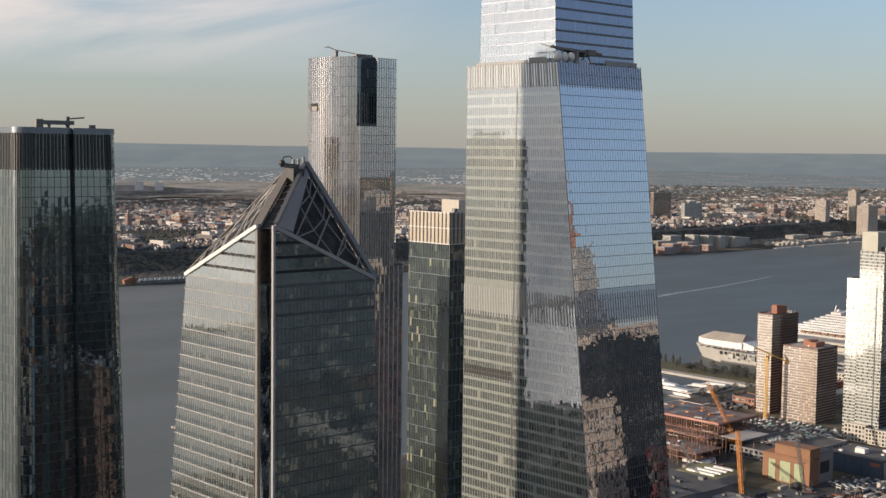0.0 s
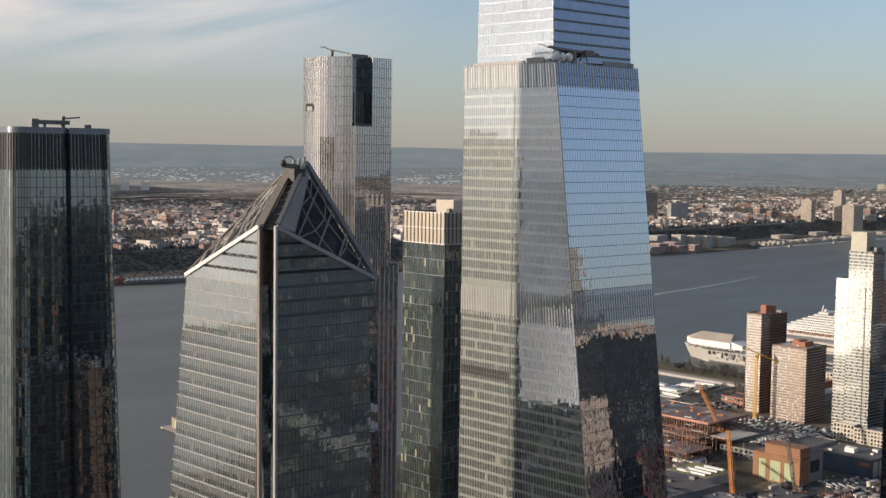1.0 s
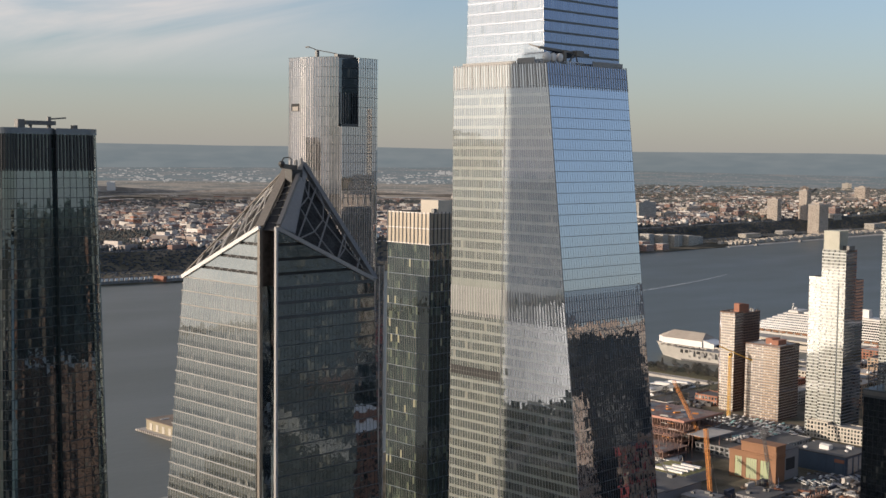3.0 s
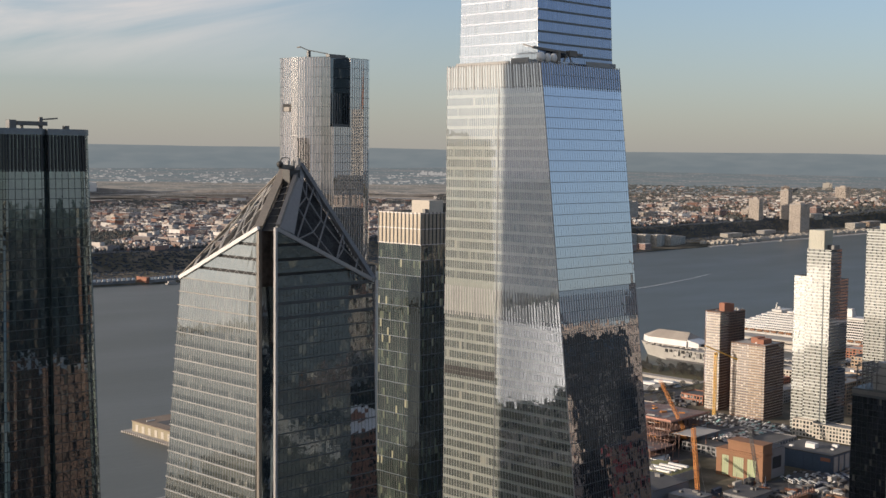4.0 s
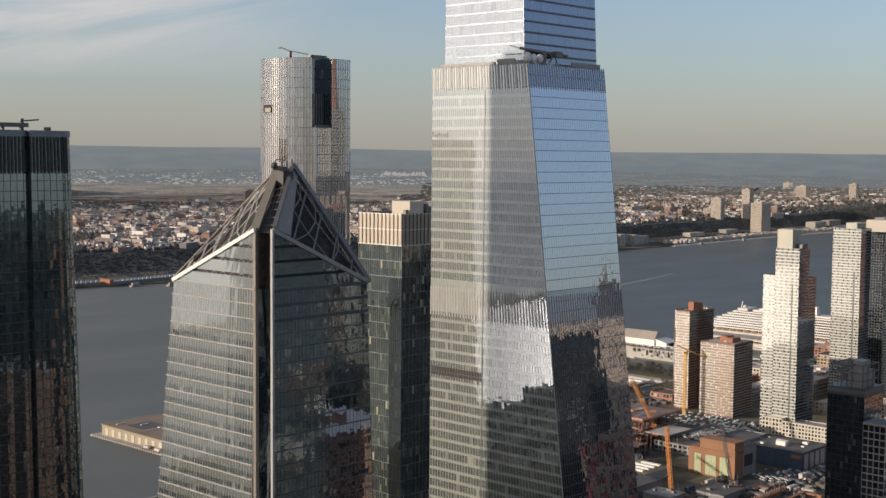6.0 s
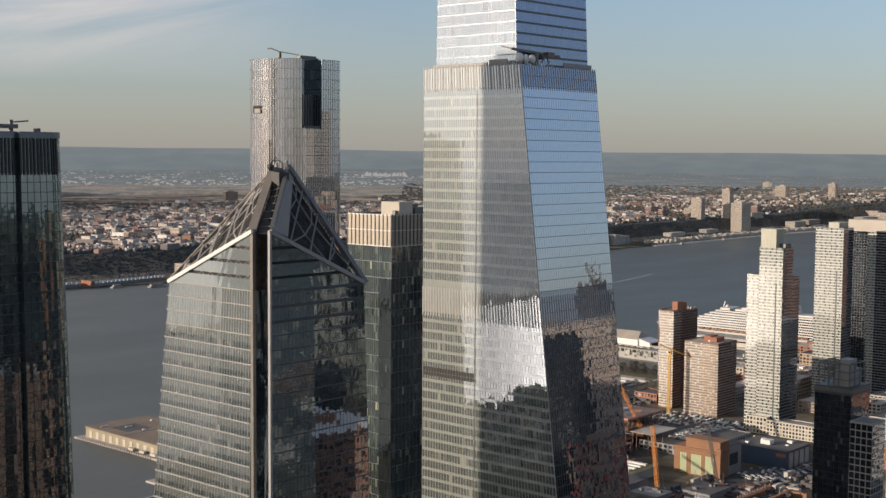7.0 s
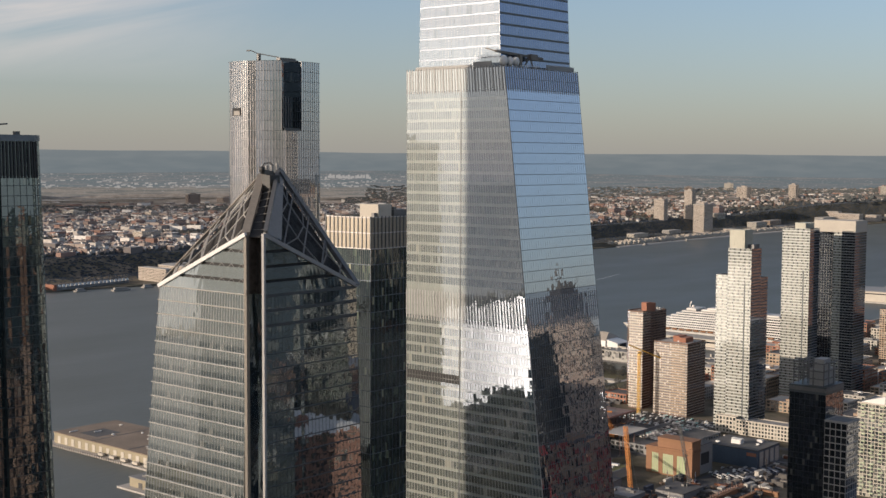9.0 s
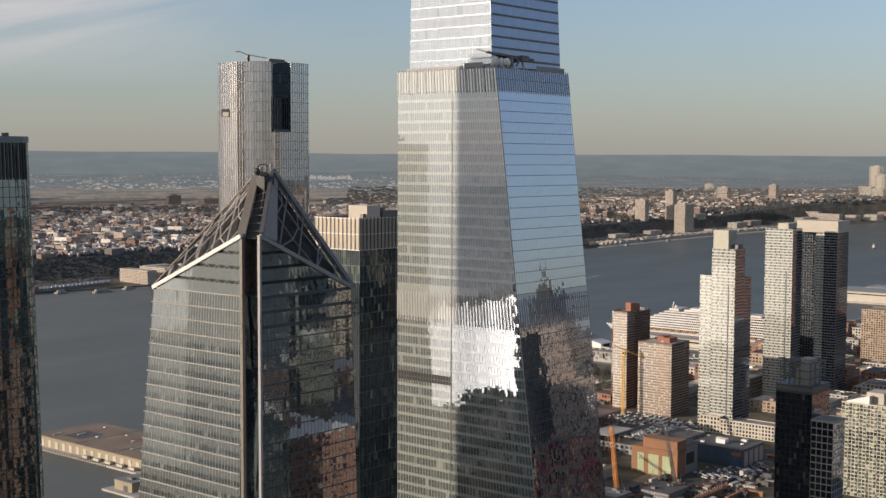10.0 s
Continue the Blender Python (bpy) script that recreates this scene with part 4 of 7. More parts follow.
part("recess_panel", Shape().face([(200.7, 298.95, EAVE - 6), (204.5, 299.0, EAVE - 6), (204.5, 299.0, CREST - 0.5), (200.7, 298.95, CREST - 0.5)]).face([(204.5, 299.0, EAVE - 6), (202.7, 294.3, EAVE - 6), (202.7, 294.3, CREST - 0.5), (204.5, 299.0, CREST - 0.5)]), RECESS_BROWN, P, "brown recess panel mottled like reflections in glass")
part("corner_fin", Shape().box(201.9, 202.6, 293.3, 294.2, 0, CREST + 0.5), FIN_CREAM, P, "bright metal corner fin")
part("corner_fin", Shape().box(199.85, 200.9, 298.2, 299.3, 0, CREST), STEEL_BROWN, P, "brown metal corner fin")
part("corner_recess", Shape().solid([(204.2, 299, EAVE), (205, 297, EAVE), (207, 300, EAVE)], [(204.2, 299, CREST), (205, 297, CREST), (207, 300, CREST)]), RECESS_BROWN, P)
CRANE_DARK = paint("dark_crane_paint", (0.045, 0.045, 0.042), 0.6, 0.2, 0.2)
bmu = Shape().beam((216.8, 310.4, 266.4), (229.6, 320.6, 265.8), 1.1, 1.3).box(225.4, 229.4, 316.8, 320.4, 259.5, 265.2).ball((216.6, 310.3, 267.0), 1.0, 1.0, 1.0, 10, 6)
bmu.beam((216.4, 310.1, 267.4), (216.8, 309.6, 268.8), 0.3).beam((216.8, 309.6, 268.8), (218.2, 308.6, 269.0), 0.3).beam((218.2, 308.6, 269.0), (218.8, 308.0, 268.2), 0.3)
for i, (x, y, z) in enumerate(((230.2, 323.6, 268.0), (231.4, 322.6, 268.2), (232.6, 321.6, 268.8))):
    part("vent_pipe", Shape().tube(x, y, 258, z, 0.5, n=10), BAND_PALE, P, "pale grey vent pipe")
part("cleaning_crane", bmu, CRANE_DARK, P, "small dark cleaning crane at the tip")

# -- the round-cornered dark residential tower --
RIM_BLUE = paint("blue_grey_rim_metal", (0.14, 0.16, 0.18), 0.35, 0.6, 0.15)
D = thing("dark_residential_tower", "dark glass residential tower with rounded corners and a ribbed crown", "skyscraper")
def lobed(cx, cy, s, r, slot, depth, grow=0.0, top=0.0, shift=0.0, both=True):
    """A rounded square with a slot in the middle of each of the two seen sides."""
    def foot(z):
        g = grow * max(0.0, top - z)
        h = s / 2 + g
        base = rounded(cx, cy, s + 2 * g, r)
        # rounded() goes -y side first: from corner (+x,-y) on; slots on -y and -x sides
        c_ = cx + shift
        a = [(c_ - slot / 2, cy - h), (c_ - slot / 2, cy - h + depth), (c_ + slot / 2, cy - h + depth), (c_ + slot / 2, cy - h)]
        b = [(cx - h, cy + slot / 2), (cx - h + depth, cy + slot / 2), (cx - h + depth, cy - slot / 2), (cx - h, cy - slot / 2)]
        n = len(base) // 4
        return base[:3 * n] + (b if both else []) + base[3 * n:] + a
    return foot
dark = lobed(233.9, 506.0, 43.5, 6.5, 3.2, 2.0, 0.0185, 279.0)
dlev = steps(0, 279.0, 4.0)
part("body", core(dark, 0, 278.5, 0.3), DARK_CORE, D)
# dull, paler glass: mutes a mirrored glint and paints the lit -x side
GLASS_CORNER = glazing("dull_corner_glass", [(0, (0.025, 0.036, 0.036)), (0.5, (0.04, 0.055, 0.052)), (0.8, (0.07, 0.085, 0.078))], 0.04, (0.7, 0.8, 0.86), rough=0.4, high=0.22)
ring_ = dark(200)
rear = {i for i in range(len(ring_)) if ring_[(i + 1) % len(ring_)][0] - ring_[i][0] < -0.15 * abs(ring_[(i + 1) % len(ring_)][1] - ring_[i][1]) and ring_[i][1] > 506 or abs(ring_[i][1] - 506) < 2 and abs(ring_[(i + 1) % len(ring_)][1] - 506) < 2}
rear |= {i for i in range(len(ring_)) if ring_[i][1] - ring_[(i + 1) % len(ring_)][1] > 0.75 * math.dist(ring_[i], ring_[(i + 1) % len(ring_)])}
part("glazing", curtain(dark, dlev, 1.6, lambda i, k, j, n: 1 if dlev[k] > 261 else 2 if i in rear else 0, 0.003, streak=0.012), [GLASS_DARK, GLASS_GREEN, GLASS_CORNER], D, "dark reflective glass panes", "stuff")
part("mullions", mullions(dark, 0, 279, 3.2, 0.14, 0.12), FIN_DARK, D, kind="stuff")
floor_edges(D, dark, dlev[1:-1], 0.25, 0.08, BAND_DARK)
blades("crown_rib", D, FIN_DARK, dark, 262.0, 276.5, 1.6, 0.75, 0.4, label="dark vertical rib of the crown")
floor_edges(D, dark, [277.9], 2.4, 0.35, RIM_BLUE, "crown_rim")
roofkit = Shape().box(224, 227, 494, 497, 279, 282.6).box(228, 241, 495, 498, 280.5, 282.2).box(230, 231, 496, 497, 279, 281).box(238, 239.4, 496, 497, 279, 284).beam((239, 496.5, 283), (245, 494, 283.6), 0.6).box(246, 248, 490, 492, 279, 280.6)
part("cleaning_crane", roofkit, STEEL_GREY, D, "long pale cleaning crane on the roof")

# -- the pale bronze tower with the notched top --
B = thing("bronze_residential_tower", "pale bronze and glass tower with a notched top", "skyscraper")
def bronze_plan(slot):
    """Two lobes seen: a broad curved one towards the sun, and a flat-fronted one set off by a seam."""
    x0, x1, y0, y1 = 361.3, 397.2, 467.6, 502.4
    arc = lambda cx, cy, r, a, b, n: [(cx + r * math.cos(radians(a + (b - a) * i / n)), cy + r * math.sin(radians(a + (b - a) * i / n))) for i in range(n + 1)]
    out = arc(x1 - 8, y0 + 8, 8, -90, 0, 8) + arc(x1 - 9, y1 - 9, 9, 0, 90, 6) + arc(x0 + 9, y1 - 9, 9, 90, 180, 6)
    out += [(x0 + 0.15, 487.5), (x0 + 0.7, 483.8), (x0 + 1.9, 479.8), (x0 + 3.6, 476.0), (x0 + 5.7, 472.4), (x0 + 8.2, 469.0)]
    if slot:
        out += [(370.4, 473.6), (380.4, 473.6), (380.6, y0)]
    else:
        out += [(370.0, 468.3), (370.4, y0)]
    return out
bz = lambda z: bronze_plan(True)
bz_full = lambda z: bronze_plan(False)
NOTCH, BTOP = 283.0, 315.2
blev_lo, blev_hi = steps(216, NOTCH, 4.3), steps(NOTCH, BTOP, 4.3)
part("body", core(bz_full, 216, NOTCH, 0.3), DARK_CORE, B)
part("upper_body", core(bz, NOTCH, BTOP - 0.6, 0.3), DARK_CORE, B)
part("glazing", curtain(bz_full, blev_lo, 1.45, lambda i, k, j, n: 0, 0.0), [GLASS_BRONZE], B, "silvery bronze glass panes", "stuff")
notch_sides = set()
mid_ = bz(300)
for i in range(len(mid_)):
    a, b = mid_[i], mid_[(i + 1) % len(mid_)]
    if abs(a[0] - 375.2) < 6.0 and abs(b[0] - 375.2) < 6.0 and a[1] < 476 and b[1] < 476:
        notch_sides.add(i)
part("upper_glazing", curtain(bz, blev_hi, 1.45, lambda i, k, j, n: 1 if i in notch_sides else 0, 0.0), [GLASS_BRONZE, GLASS_BLACK], B, "silvery bronze glass panes", "stuff")
blades("fin", B, FIN_BRONZE, bz_full, 216, NOTCH, 1.45, 0.16, 0.16, label="champagne metal fin")
blades("fin", B, FIN_BRONZE, bz, NOTCH, BTOP, 1.45, 0.16, 0.16, label="champagne metal fin", sides=[i for i in range(len(mid_)) if i not in notch_sides])
floor_edges(B, bz_full, blev_lo[1:], 0.18, 0.04, BAND_DARK)
floor_edges(B, bz, blev_hi[1:], 0.18, 0.04, BAND_DARK)
base_foot = lambda z: rect(357.5, 401.0, 471.5, 508.0)
bl = steps(0, 216, 4.3)
part("base_body", core(base_foot, 0, 216.5, 0.3), DARK_CORE, B)
part("base_glazing", curtain(base_foot, bl, 1.45, lambda i, k, j, n: 0, 0.005), [GLASS_BRONZE], B, "bronze glass panes of the wider base", "stuff")
blades("base_fin", B, FIN_BRONZE, base_foot, 0, 216, 2.9, 0.42, 0.3, label="champagne metal fin")
floor_edges(B, base_foot, bl[1:], 0.3, 0.06, BAND_DARK)
part("roof_crane", Shape().beam((374, 476, 317.2), (368.4, 484, 319.0), 0.45).beam((368.4, 484, 319.0), (366.2, 486.6, 320.4), 0.45).beam((366.2, 486.6, 320.4), (365.4, 488.4, 320.3), 0.6).box(373, 383, 473.8, 476.4, BTOP, 317.0).box(383, 384.6, 473.8, 476.4, BTOP, 316.2).box(367.6, 369, 482.6, 484, BTOP, 318.6), STEEL_GREY, B, "thin roof crane arm")
# no real recess: the terrace's shade is all in this box's colour
part("terrace_recess", Shape().box(361.05, 361.5, 488.0, 493.6, 290.0, 293.6), DARK_CORE, B, "flat dark box for the shade of an open terrace")
part("terrace_wall", Shape().box(360.9, 361.05, 488.4, 492.6, 290.2, 292.2), BAND_TAN, B, "tan terrace wall")
slot_lights = Shape()
for i in range(6):
    slot_lights.box(371.0 + i * 1.6, 371.3 + i * 1.6, 473.2, 473.5, NOTCH + 0.5, 299)
part("slot_mullions", slot_lights, FIN_GREY, B, kind="stuff")
part("slot_ledge", Shape().box(370.5, 380.4, 468.0, 473.4, NOTCH - 0.2, NOTCH + 1.2), BAND_DARK, B)

# -- the green glass tower with the gold-panelled top --
G = thing("green_glass_tower", "dark green glass tower with a gold-panelled top", "skyscraper")
gf = lambda z: rect(436.5, 472.5, 476.3, 508.3)
GT, GP = 240.3, 224.3
glv = steps(0, GP, 4.1)
part("body", core(gf, 0, GT - 0.4, 0.3), DARK_CORE, G)
part("glazing", curtain(gf, glv, 1.4, lambda i, k, j, n: 0, 0.003), [GLASS_GREEN], G, "dark green glass panes", "stuff")
part("mullions", mullions(gf, 0, GP, 1.4, 0.09, 0.1, sides=(3,)), STEEL_BROWN, G, kind="stuff")
part("front_mullions", mullions(gf, 0, GP, 2.8, 0.16, 0.12, sides=(0,)), FIN_BLUE, G, kind="stuff")
floor_edges(G, gf, glv[1:-1:2], 0.25, 0.15, FIN_BLUE)
gp = curtain(gf, steps(GP, GT, 7.75), 2.8, lambda i, k, j, n: 0, 0.01)
for i in range(0, len(gp.v), 4):
    part("gold_panel", Shape().face(gp.v[i:i + 4]), GOLD_PANEL, G, "gold-tinted metal panel")
blades("gold_fin", G, BAND_DARK, gf, GP, GT + 0.5, 2.8, 0.5, 0.35)
floor_edges(G, gf, [GP, (GP + GT) / 2, GT], 0.5, 0.3, FIN_BRONZE, "gold_edge")
part("roof_house", Shape().box(444, 454, 478, 491, GT - 0.5, GT + 6.5), WHITE_WALL, G, "cream rooftop plant house")
part("roof_plant", Shape().box(456, 468, 478, 490, GT - 0.5, GT + 3.5).box(458, 460, 480, 482, GT + 3.5, GT + 5).box(441, 443, 478, 480, GT - 0.5, GT + 2.2), STEEL_GREY, G)
# ---- the near river bank ----
def facade_block(name, label, category, x0, x1, y0, y1, z0, z1, floor, bay, wall, pane, group="", solid_share=0.35, roof=ROOF_GREY, parapet=0.9, bands=None, band_mat=None, window=(0.25, 0.62), parent=None, tilt=0.004, band_h=0.44, side_h=0.26, side_pane=None):
    """A building: masonry body, windows set in their bays as panes proud of the recess, a parapet and a roof."""
    T_ = parent or thing(name, label, category, group)
    wall_sh = Shape().box(x0, x1, y0, y1, z0, z1)
    part("wall", wall_sh, wall, T_)
    panes = Shape()
    n = max(1, round((z1 - z0) / floor))
    h = (z1 - z0) / n
    for side in (0, 1):
        a, b = (y0, y1) if side == 0 else (x0, x1)
        cols = max(1, round((b - a) / bay))
        w = (b - a) / cols
        for k in range(n):
            for j in range(cols):
                lo, hi = a + w * (j + solid_share / 2), a + w * (j + 1 - solid_share / 2)
                za, zb = z0 + h * (k + window[0]), z0 + h * (k + window[0] + window[1])
                o = 0.06
                u = rnd.gauss(0, tilt) * w / 2
                if side == 0:
                    panes.face([(x0 - o - u, hi, za), (x0 - o + u, lo, za), (x0 - o + u, lo, zb), (x0 - o - u, hi, zb)])
                else:
                    panes.face([(lo, y0 - o - u, za), (hi, y0 - o + u, za), (hi, y0 - o + u, zb), (lo, y0 - o - u, zb)], 1)
    part("window_panes", panes, [pane, side_pane or pane], T_, kind="stuff")
    par = Shape()
    for bx in ((x0 - 0.1, x1 + 0.1, y0 - 0.1, y0 + 0.3), (x0 - 0.1, x1 + 0.1, y1 - 0.3, y1 + 0.1), (x0 - 0.1, x0 + 0.3, y0 + 0.3, y1 - 0.3), (x1 - 0.3, x1 + 0.1, y0 + 0.3, y1 - 0.3)):
        par.box(*bx, z1 - 0.2, z1 + parapet)
    part("parapet", par, wall, T_)
    part("roof", Shape().box(x0 + 0.3, x1 - 0.3, y0 + 0.3, y1 - 0.3, z1 - 0.1, z1 + 0.12), roof, T_)
    if bands:
        for k in range(1, n, bands):
            z = z0 + h * k
            part("floor_band", Shape().box(x0 - 0.25, x0, y0 - 0.2, y1 + 0.1, z - band_h / 2, z + band_h / 2).box(x0, x1 + 0.1, y0 - 0.2, y0, z - side_h / 2, z + side_h / 2), band_mat or wall, T_)
    return T_


# brick apartment slabs
GLASS_PALE = glazing("pale_blind_glass", [(0, (0.03, 0.032, 0.032)), (0.45, (0.1, 0.095, 0.085)), (0.7, (0.36, 0.33, 0.28)), (0.88, (0.5, 0.46, 0.4))], 0.12, rough=0.3)
BROWN_BRICK = paint("brown_brick", (0.16, 0.1, 0.072), 0.85, 0, 0.15)
PALE_BAND = paint("cream_concrete_band", (0.5, 0.45, 0.37), 0.8, 0, 0.15)
# black panes on the -y sides put their shade into the colour
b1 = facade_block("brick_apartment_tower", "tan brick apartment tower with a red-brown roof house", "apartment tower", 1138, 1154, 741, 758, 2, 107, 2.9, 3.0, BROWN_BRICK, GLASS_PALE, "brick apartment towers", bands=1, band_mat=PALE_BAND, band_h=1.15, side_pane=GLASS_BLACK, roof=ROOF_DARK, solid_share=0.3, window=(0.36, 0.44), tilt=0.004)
# this block is dark throughout, painting the shade of its -y face
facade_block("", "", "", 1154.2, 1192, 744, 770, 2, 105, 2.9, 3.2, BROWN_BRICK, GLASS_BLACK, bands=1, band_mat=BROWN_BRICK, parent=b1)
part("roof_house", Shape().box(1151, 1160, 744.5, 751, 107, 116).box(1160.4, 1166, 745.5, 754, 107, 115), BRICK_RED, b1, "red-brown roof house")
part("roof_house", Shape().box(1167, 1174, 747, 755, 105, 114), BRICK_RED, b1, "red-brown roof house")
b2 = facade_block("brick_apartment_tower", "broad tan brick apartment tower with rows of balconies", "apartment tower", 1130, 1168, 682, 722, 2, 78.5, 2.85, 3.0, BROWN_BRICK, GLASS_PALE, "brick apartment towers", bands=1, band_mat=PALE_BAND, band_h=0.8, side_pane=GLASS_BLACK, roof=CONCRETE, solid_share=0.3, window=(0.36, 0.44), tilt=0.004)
part("roof_house", Shape().box(1140, 1156, 690, 698, 78.5, 83.6).box(1142, 1157, 698.3, 706, 78.5, 84.6), BRICK_RED, b2, "red-brown roof house")
for tower_, x0, x1, y0, y1, z, n_ in ((b1, 1139, 1190, 745, 757, 107.1, 9), (b2, 1132, 1166, 684, 720, 78.6, 12)):
    for i in range(n_):
        x, y, w = rnd.uniform(x0, x1), rnd.uniform(y0, y1), rnd.uniform(0.8, 2.2)
        part("roof_unit", Shape().box(x, x + w, y, y + w, z - (2 if x > 1154 and tower_ is b1 else 0), z + rnd.uniform(0.6, 1.8)), rnd.choice((WHITE_METAL, STEEL_GREY, ROOF_DARK)), tower_)
for k in range(26):
    z = 4.9 + k * 2.85
    part("balcony", Shape().box(1128.9, 1130, 684 + (k % 2) * 0.5, 700, z, z + 1.0), BRICK, b2)

# silver glass apartment towers
def silver(name, label, blocks, group):
    T_ = thing(name, label, "apartment tower", group)
    for x0, x1, y0, y1, z0, z1, *dim in blocks:
        foot = lambda z, r=rect(x0, x1, y0, y1): r
        lv = steps(z0, z1, 3.1)
        cut = sorted(lv + [z + 0.95 for z in lv[:-1]])
        part("body", core(foot, z0, z1, 0.2), DARK_CORE, T_)
        # dim blocks and the -y side take dark panes, shade put into colour
        def choose(i, k, j, n):
            if dim and dim[0] == "dark":
                return 2
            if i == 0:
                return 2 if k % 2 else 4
            # columns darkened to paint a cast shadow
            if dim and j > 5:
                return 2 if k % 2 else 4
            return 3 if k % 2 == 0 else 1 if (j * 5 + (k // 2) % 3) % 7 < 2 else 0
        part("glazing", curtain(foot, cut, 1.6, choose, 0.0008), [GLASS_SILVER, GLASS_SMOKE, GLASS_BLACK, SILVER_PANEL, SHADE_PANEL], T_, "pale silver glass panes between white panels, darkened on shaded sides", "stuff")
        part("mullions", mullions(foot, z0, z1, 3.2, 0.12, 0.08, sides=(3,)), BAND_PALE, T_, kind="stuff")
        for z in lv[1:]:
            part("floor_edge", Shape().box(x0 - 0.12, x0 + 0.2, y0, y1, z - 0.14, z + 0.1), SHADE_PANEL if dim and dim[0] == "dark" else SILVER_PANEL, T_)
            part("floor_edge", Shape().box(x0 + 0.2, x1, y0 - 0.1, y0 + 0.2, z - 0.12, z + 0.12), STEEL_GREY, T_)
    return T_
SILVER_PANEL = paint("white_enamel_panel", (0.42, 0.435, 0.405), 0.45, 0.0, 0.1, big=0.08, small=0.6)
SHADE_PANEL = paint("shade_blue_panel", (0.11, 0.125, 0.14), 0.5, 0.1, 0.2)
GLASS_SMOKE = glazing("smoked_apartment_glass", [(0, (0.05, 0.055, 0.05)), (0.5, (0.09, 0.095, 0.085)), (0.85, (0.2, 0.195, 0.17))], 0.14, rough=0.05, wobble=0.002)
SCREEN = paint("cream_grey_screen", (0.44, 0.43, 0.35), 0.6, 0, 0.15)
GLASS_SILVER = glazing("silver_tower_glass", [(0, (0.25, 0.26, 0.225)), (0.3, (0.29, 0.295, 0.255)), (0.7, (0.33, 0.33, 0.285)), (0.95, (0.42, 0.4, 0.35))], 0.2, (0.9, 0.95, 0.93), wobble=0.001, rough=0.05)
S1 = silver("silver_apartment_tower", "slim silver glass apartment tower with stepped wings", [(1100, 1121, 597, 622, 16, 184), (1100.5, 1118, 622.1, 635, 2, 157), (1121.1, 1142, 600, 620, 2, 154)], "silver apartment towers")
part("crown_box", Shape().box(1102, 1118, 605.5, 621.5, 184, 202), SCREEN, S1, "cream-grey screen box on the roof")
blades("crown_slat", S1, SCREEN, lambda z: rect(1102, 1118, 605.5, 621.5), 184, 202.3, 1.6, 0.4, 0.2)
part("side_plant", Shape().box(1108, 1119, 598.5, 605, 184, 188), STEEL_GREY, S1)
part("dark_seam", Shape().box(1099.6, 1100.2, 603.2, 604.2, 16, 150), BAND_DARK, S1)
S2 = silver("silver_apartment_tower", "silver glass apartment tower beside its taller twin", [(1275, 1300, 616, 648, 2, 196)], "silver apartment towers")
part("crown_box", Shape().box(1277, 1298, 622, 634, 196, 202), SCREEN, S2, "cream-grey screen box on the roof")
blades("crown_slat", S2, SCREEN, lambda z: rect(1277, 1298, 622, 634), 196, 202.3, 1.6, 0.4, 0.2)
part("dark_seam", Shape().box(1274.6, 1275.2, 622, 623.2, 2, 150), BAND_DARK, S2)
# half of this face is coloured dark, as the neighbour's shadow on it
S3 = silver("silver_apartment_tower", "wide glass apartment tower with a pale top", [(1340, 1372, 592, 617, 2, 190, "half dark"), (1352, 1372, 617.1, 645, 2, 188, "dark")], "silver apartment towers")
part("crown_box", Shape().box(1339.5, 1372, 591.5, 640, 190, 203), WHITE_WALL, S3, "pale masonry top storey")
for (y0, y1, z1) in ((549, 606, 16), (606, 628, 18)):
    facade_block("podium_block", "low white podium building with large windows", "building", 1092, 1099 if y0 > 600 else 1110, y0, y1 - 0.2, 2, z1, 3.6, 3.4, WHITE_WALL, GLASS_FLAT, "podium blocks", solid_share=0.4)

# pinkish slab, far along the avenue
facade_block("pink_apartment_slab", "pinkish brick apartment slab far up the avenue", "apartment tower", 1602, 1638, 582, 663, 2, 75, 2.9, 3.2, BRICK, GLASS_FLAT, bands=1, band_mat=BRICK)
facade_block("pink_apartment_slab", "taller pinkish brick apartment slab", "apartment tower", 1640, 1672, 526, 627, 2, 100, 2.9, 3.2, BRICK, GLASS_FLAT, bands=1, band_mat=BRICK)

# black tower with a rooftop frame
K = thing("black_glass_tower", "black glass tower with an open steel roof frame", "skyscraper")
kf = lambda z: rect(669, 694, 333, 355.4)
klv = steps(2, 134, 3.6)
part("body", core(kf, 2, 134, 0.3), DARK_CORE, K)
part("glazing", curtain(kf, klv, 1.5, lambda i, k, j, n: 0, 0.003), [GLASS_BLACK], K, "black glass panes", "stuff")
part("mullions", mullions(kf, 2, 134, 3.0, 0.15, 0.12), FIN_DARK, K, kind="stuff")
floor_edges(K, kf, klv[1:-1], 0.25, 0.06, FIN_DARK)
part("parapet", Shape().box(668.8, 694.2, 332.8, 355.6, 134, 138.6), BAND_DARK, K)
floor_edges(K, kf, [136.6], 2.2, 0.3, STEEL_GREY, "grey_rim")
for x in (670.5, 677.5, 684.5, 691.5):
    for y in (335, 341.5, 348, 353.5):
        part("frame_post", Shape().box(x, x + 0.5, y, y + 0.5, 138.6, 152), STEEL_GREY, K)
for z in (142.5, 147, 151.6):
    for y in (335, 341.5, 348, 353.5):
        part("frame_beam", Shape().box(670.5, 692, y, y + 0.5, z, z + 0.5), STEEL_GREY, K)
    for x in (670.5, 677.5, 684.5, 691.5):
        part("frame_beam", Shape().box(x, x + 0.5, 335, 354, z - 0.1, z + 0.4), STEEL_GREY, K)
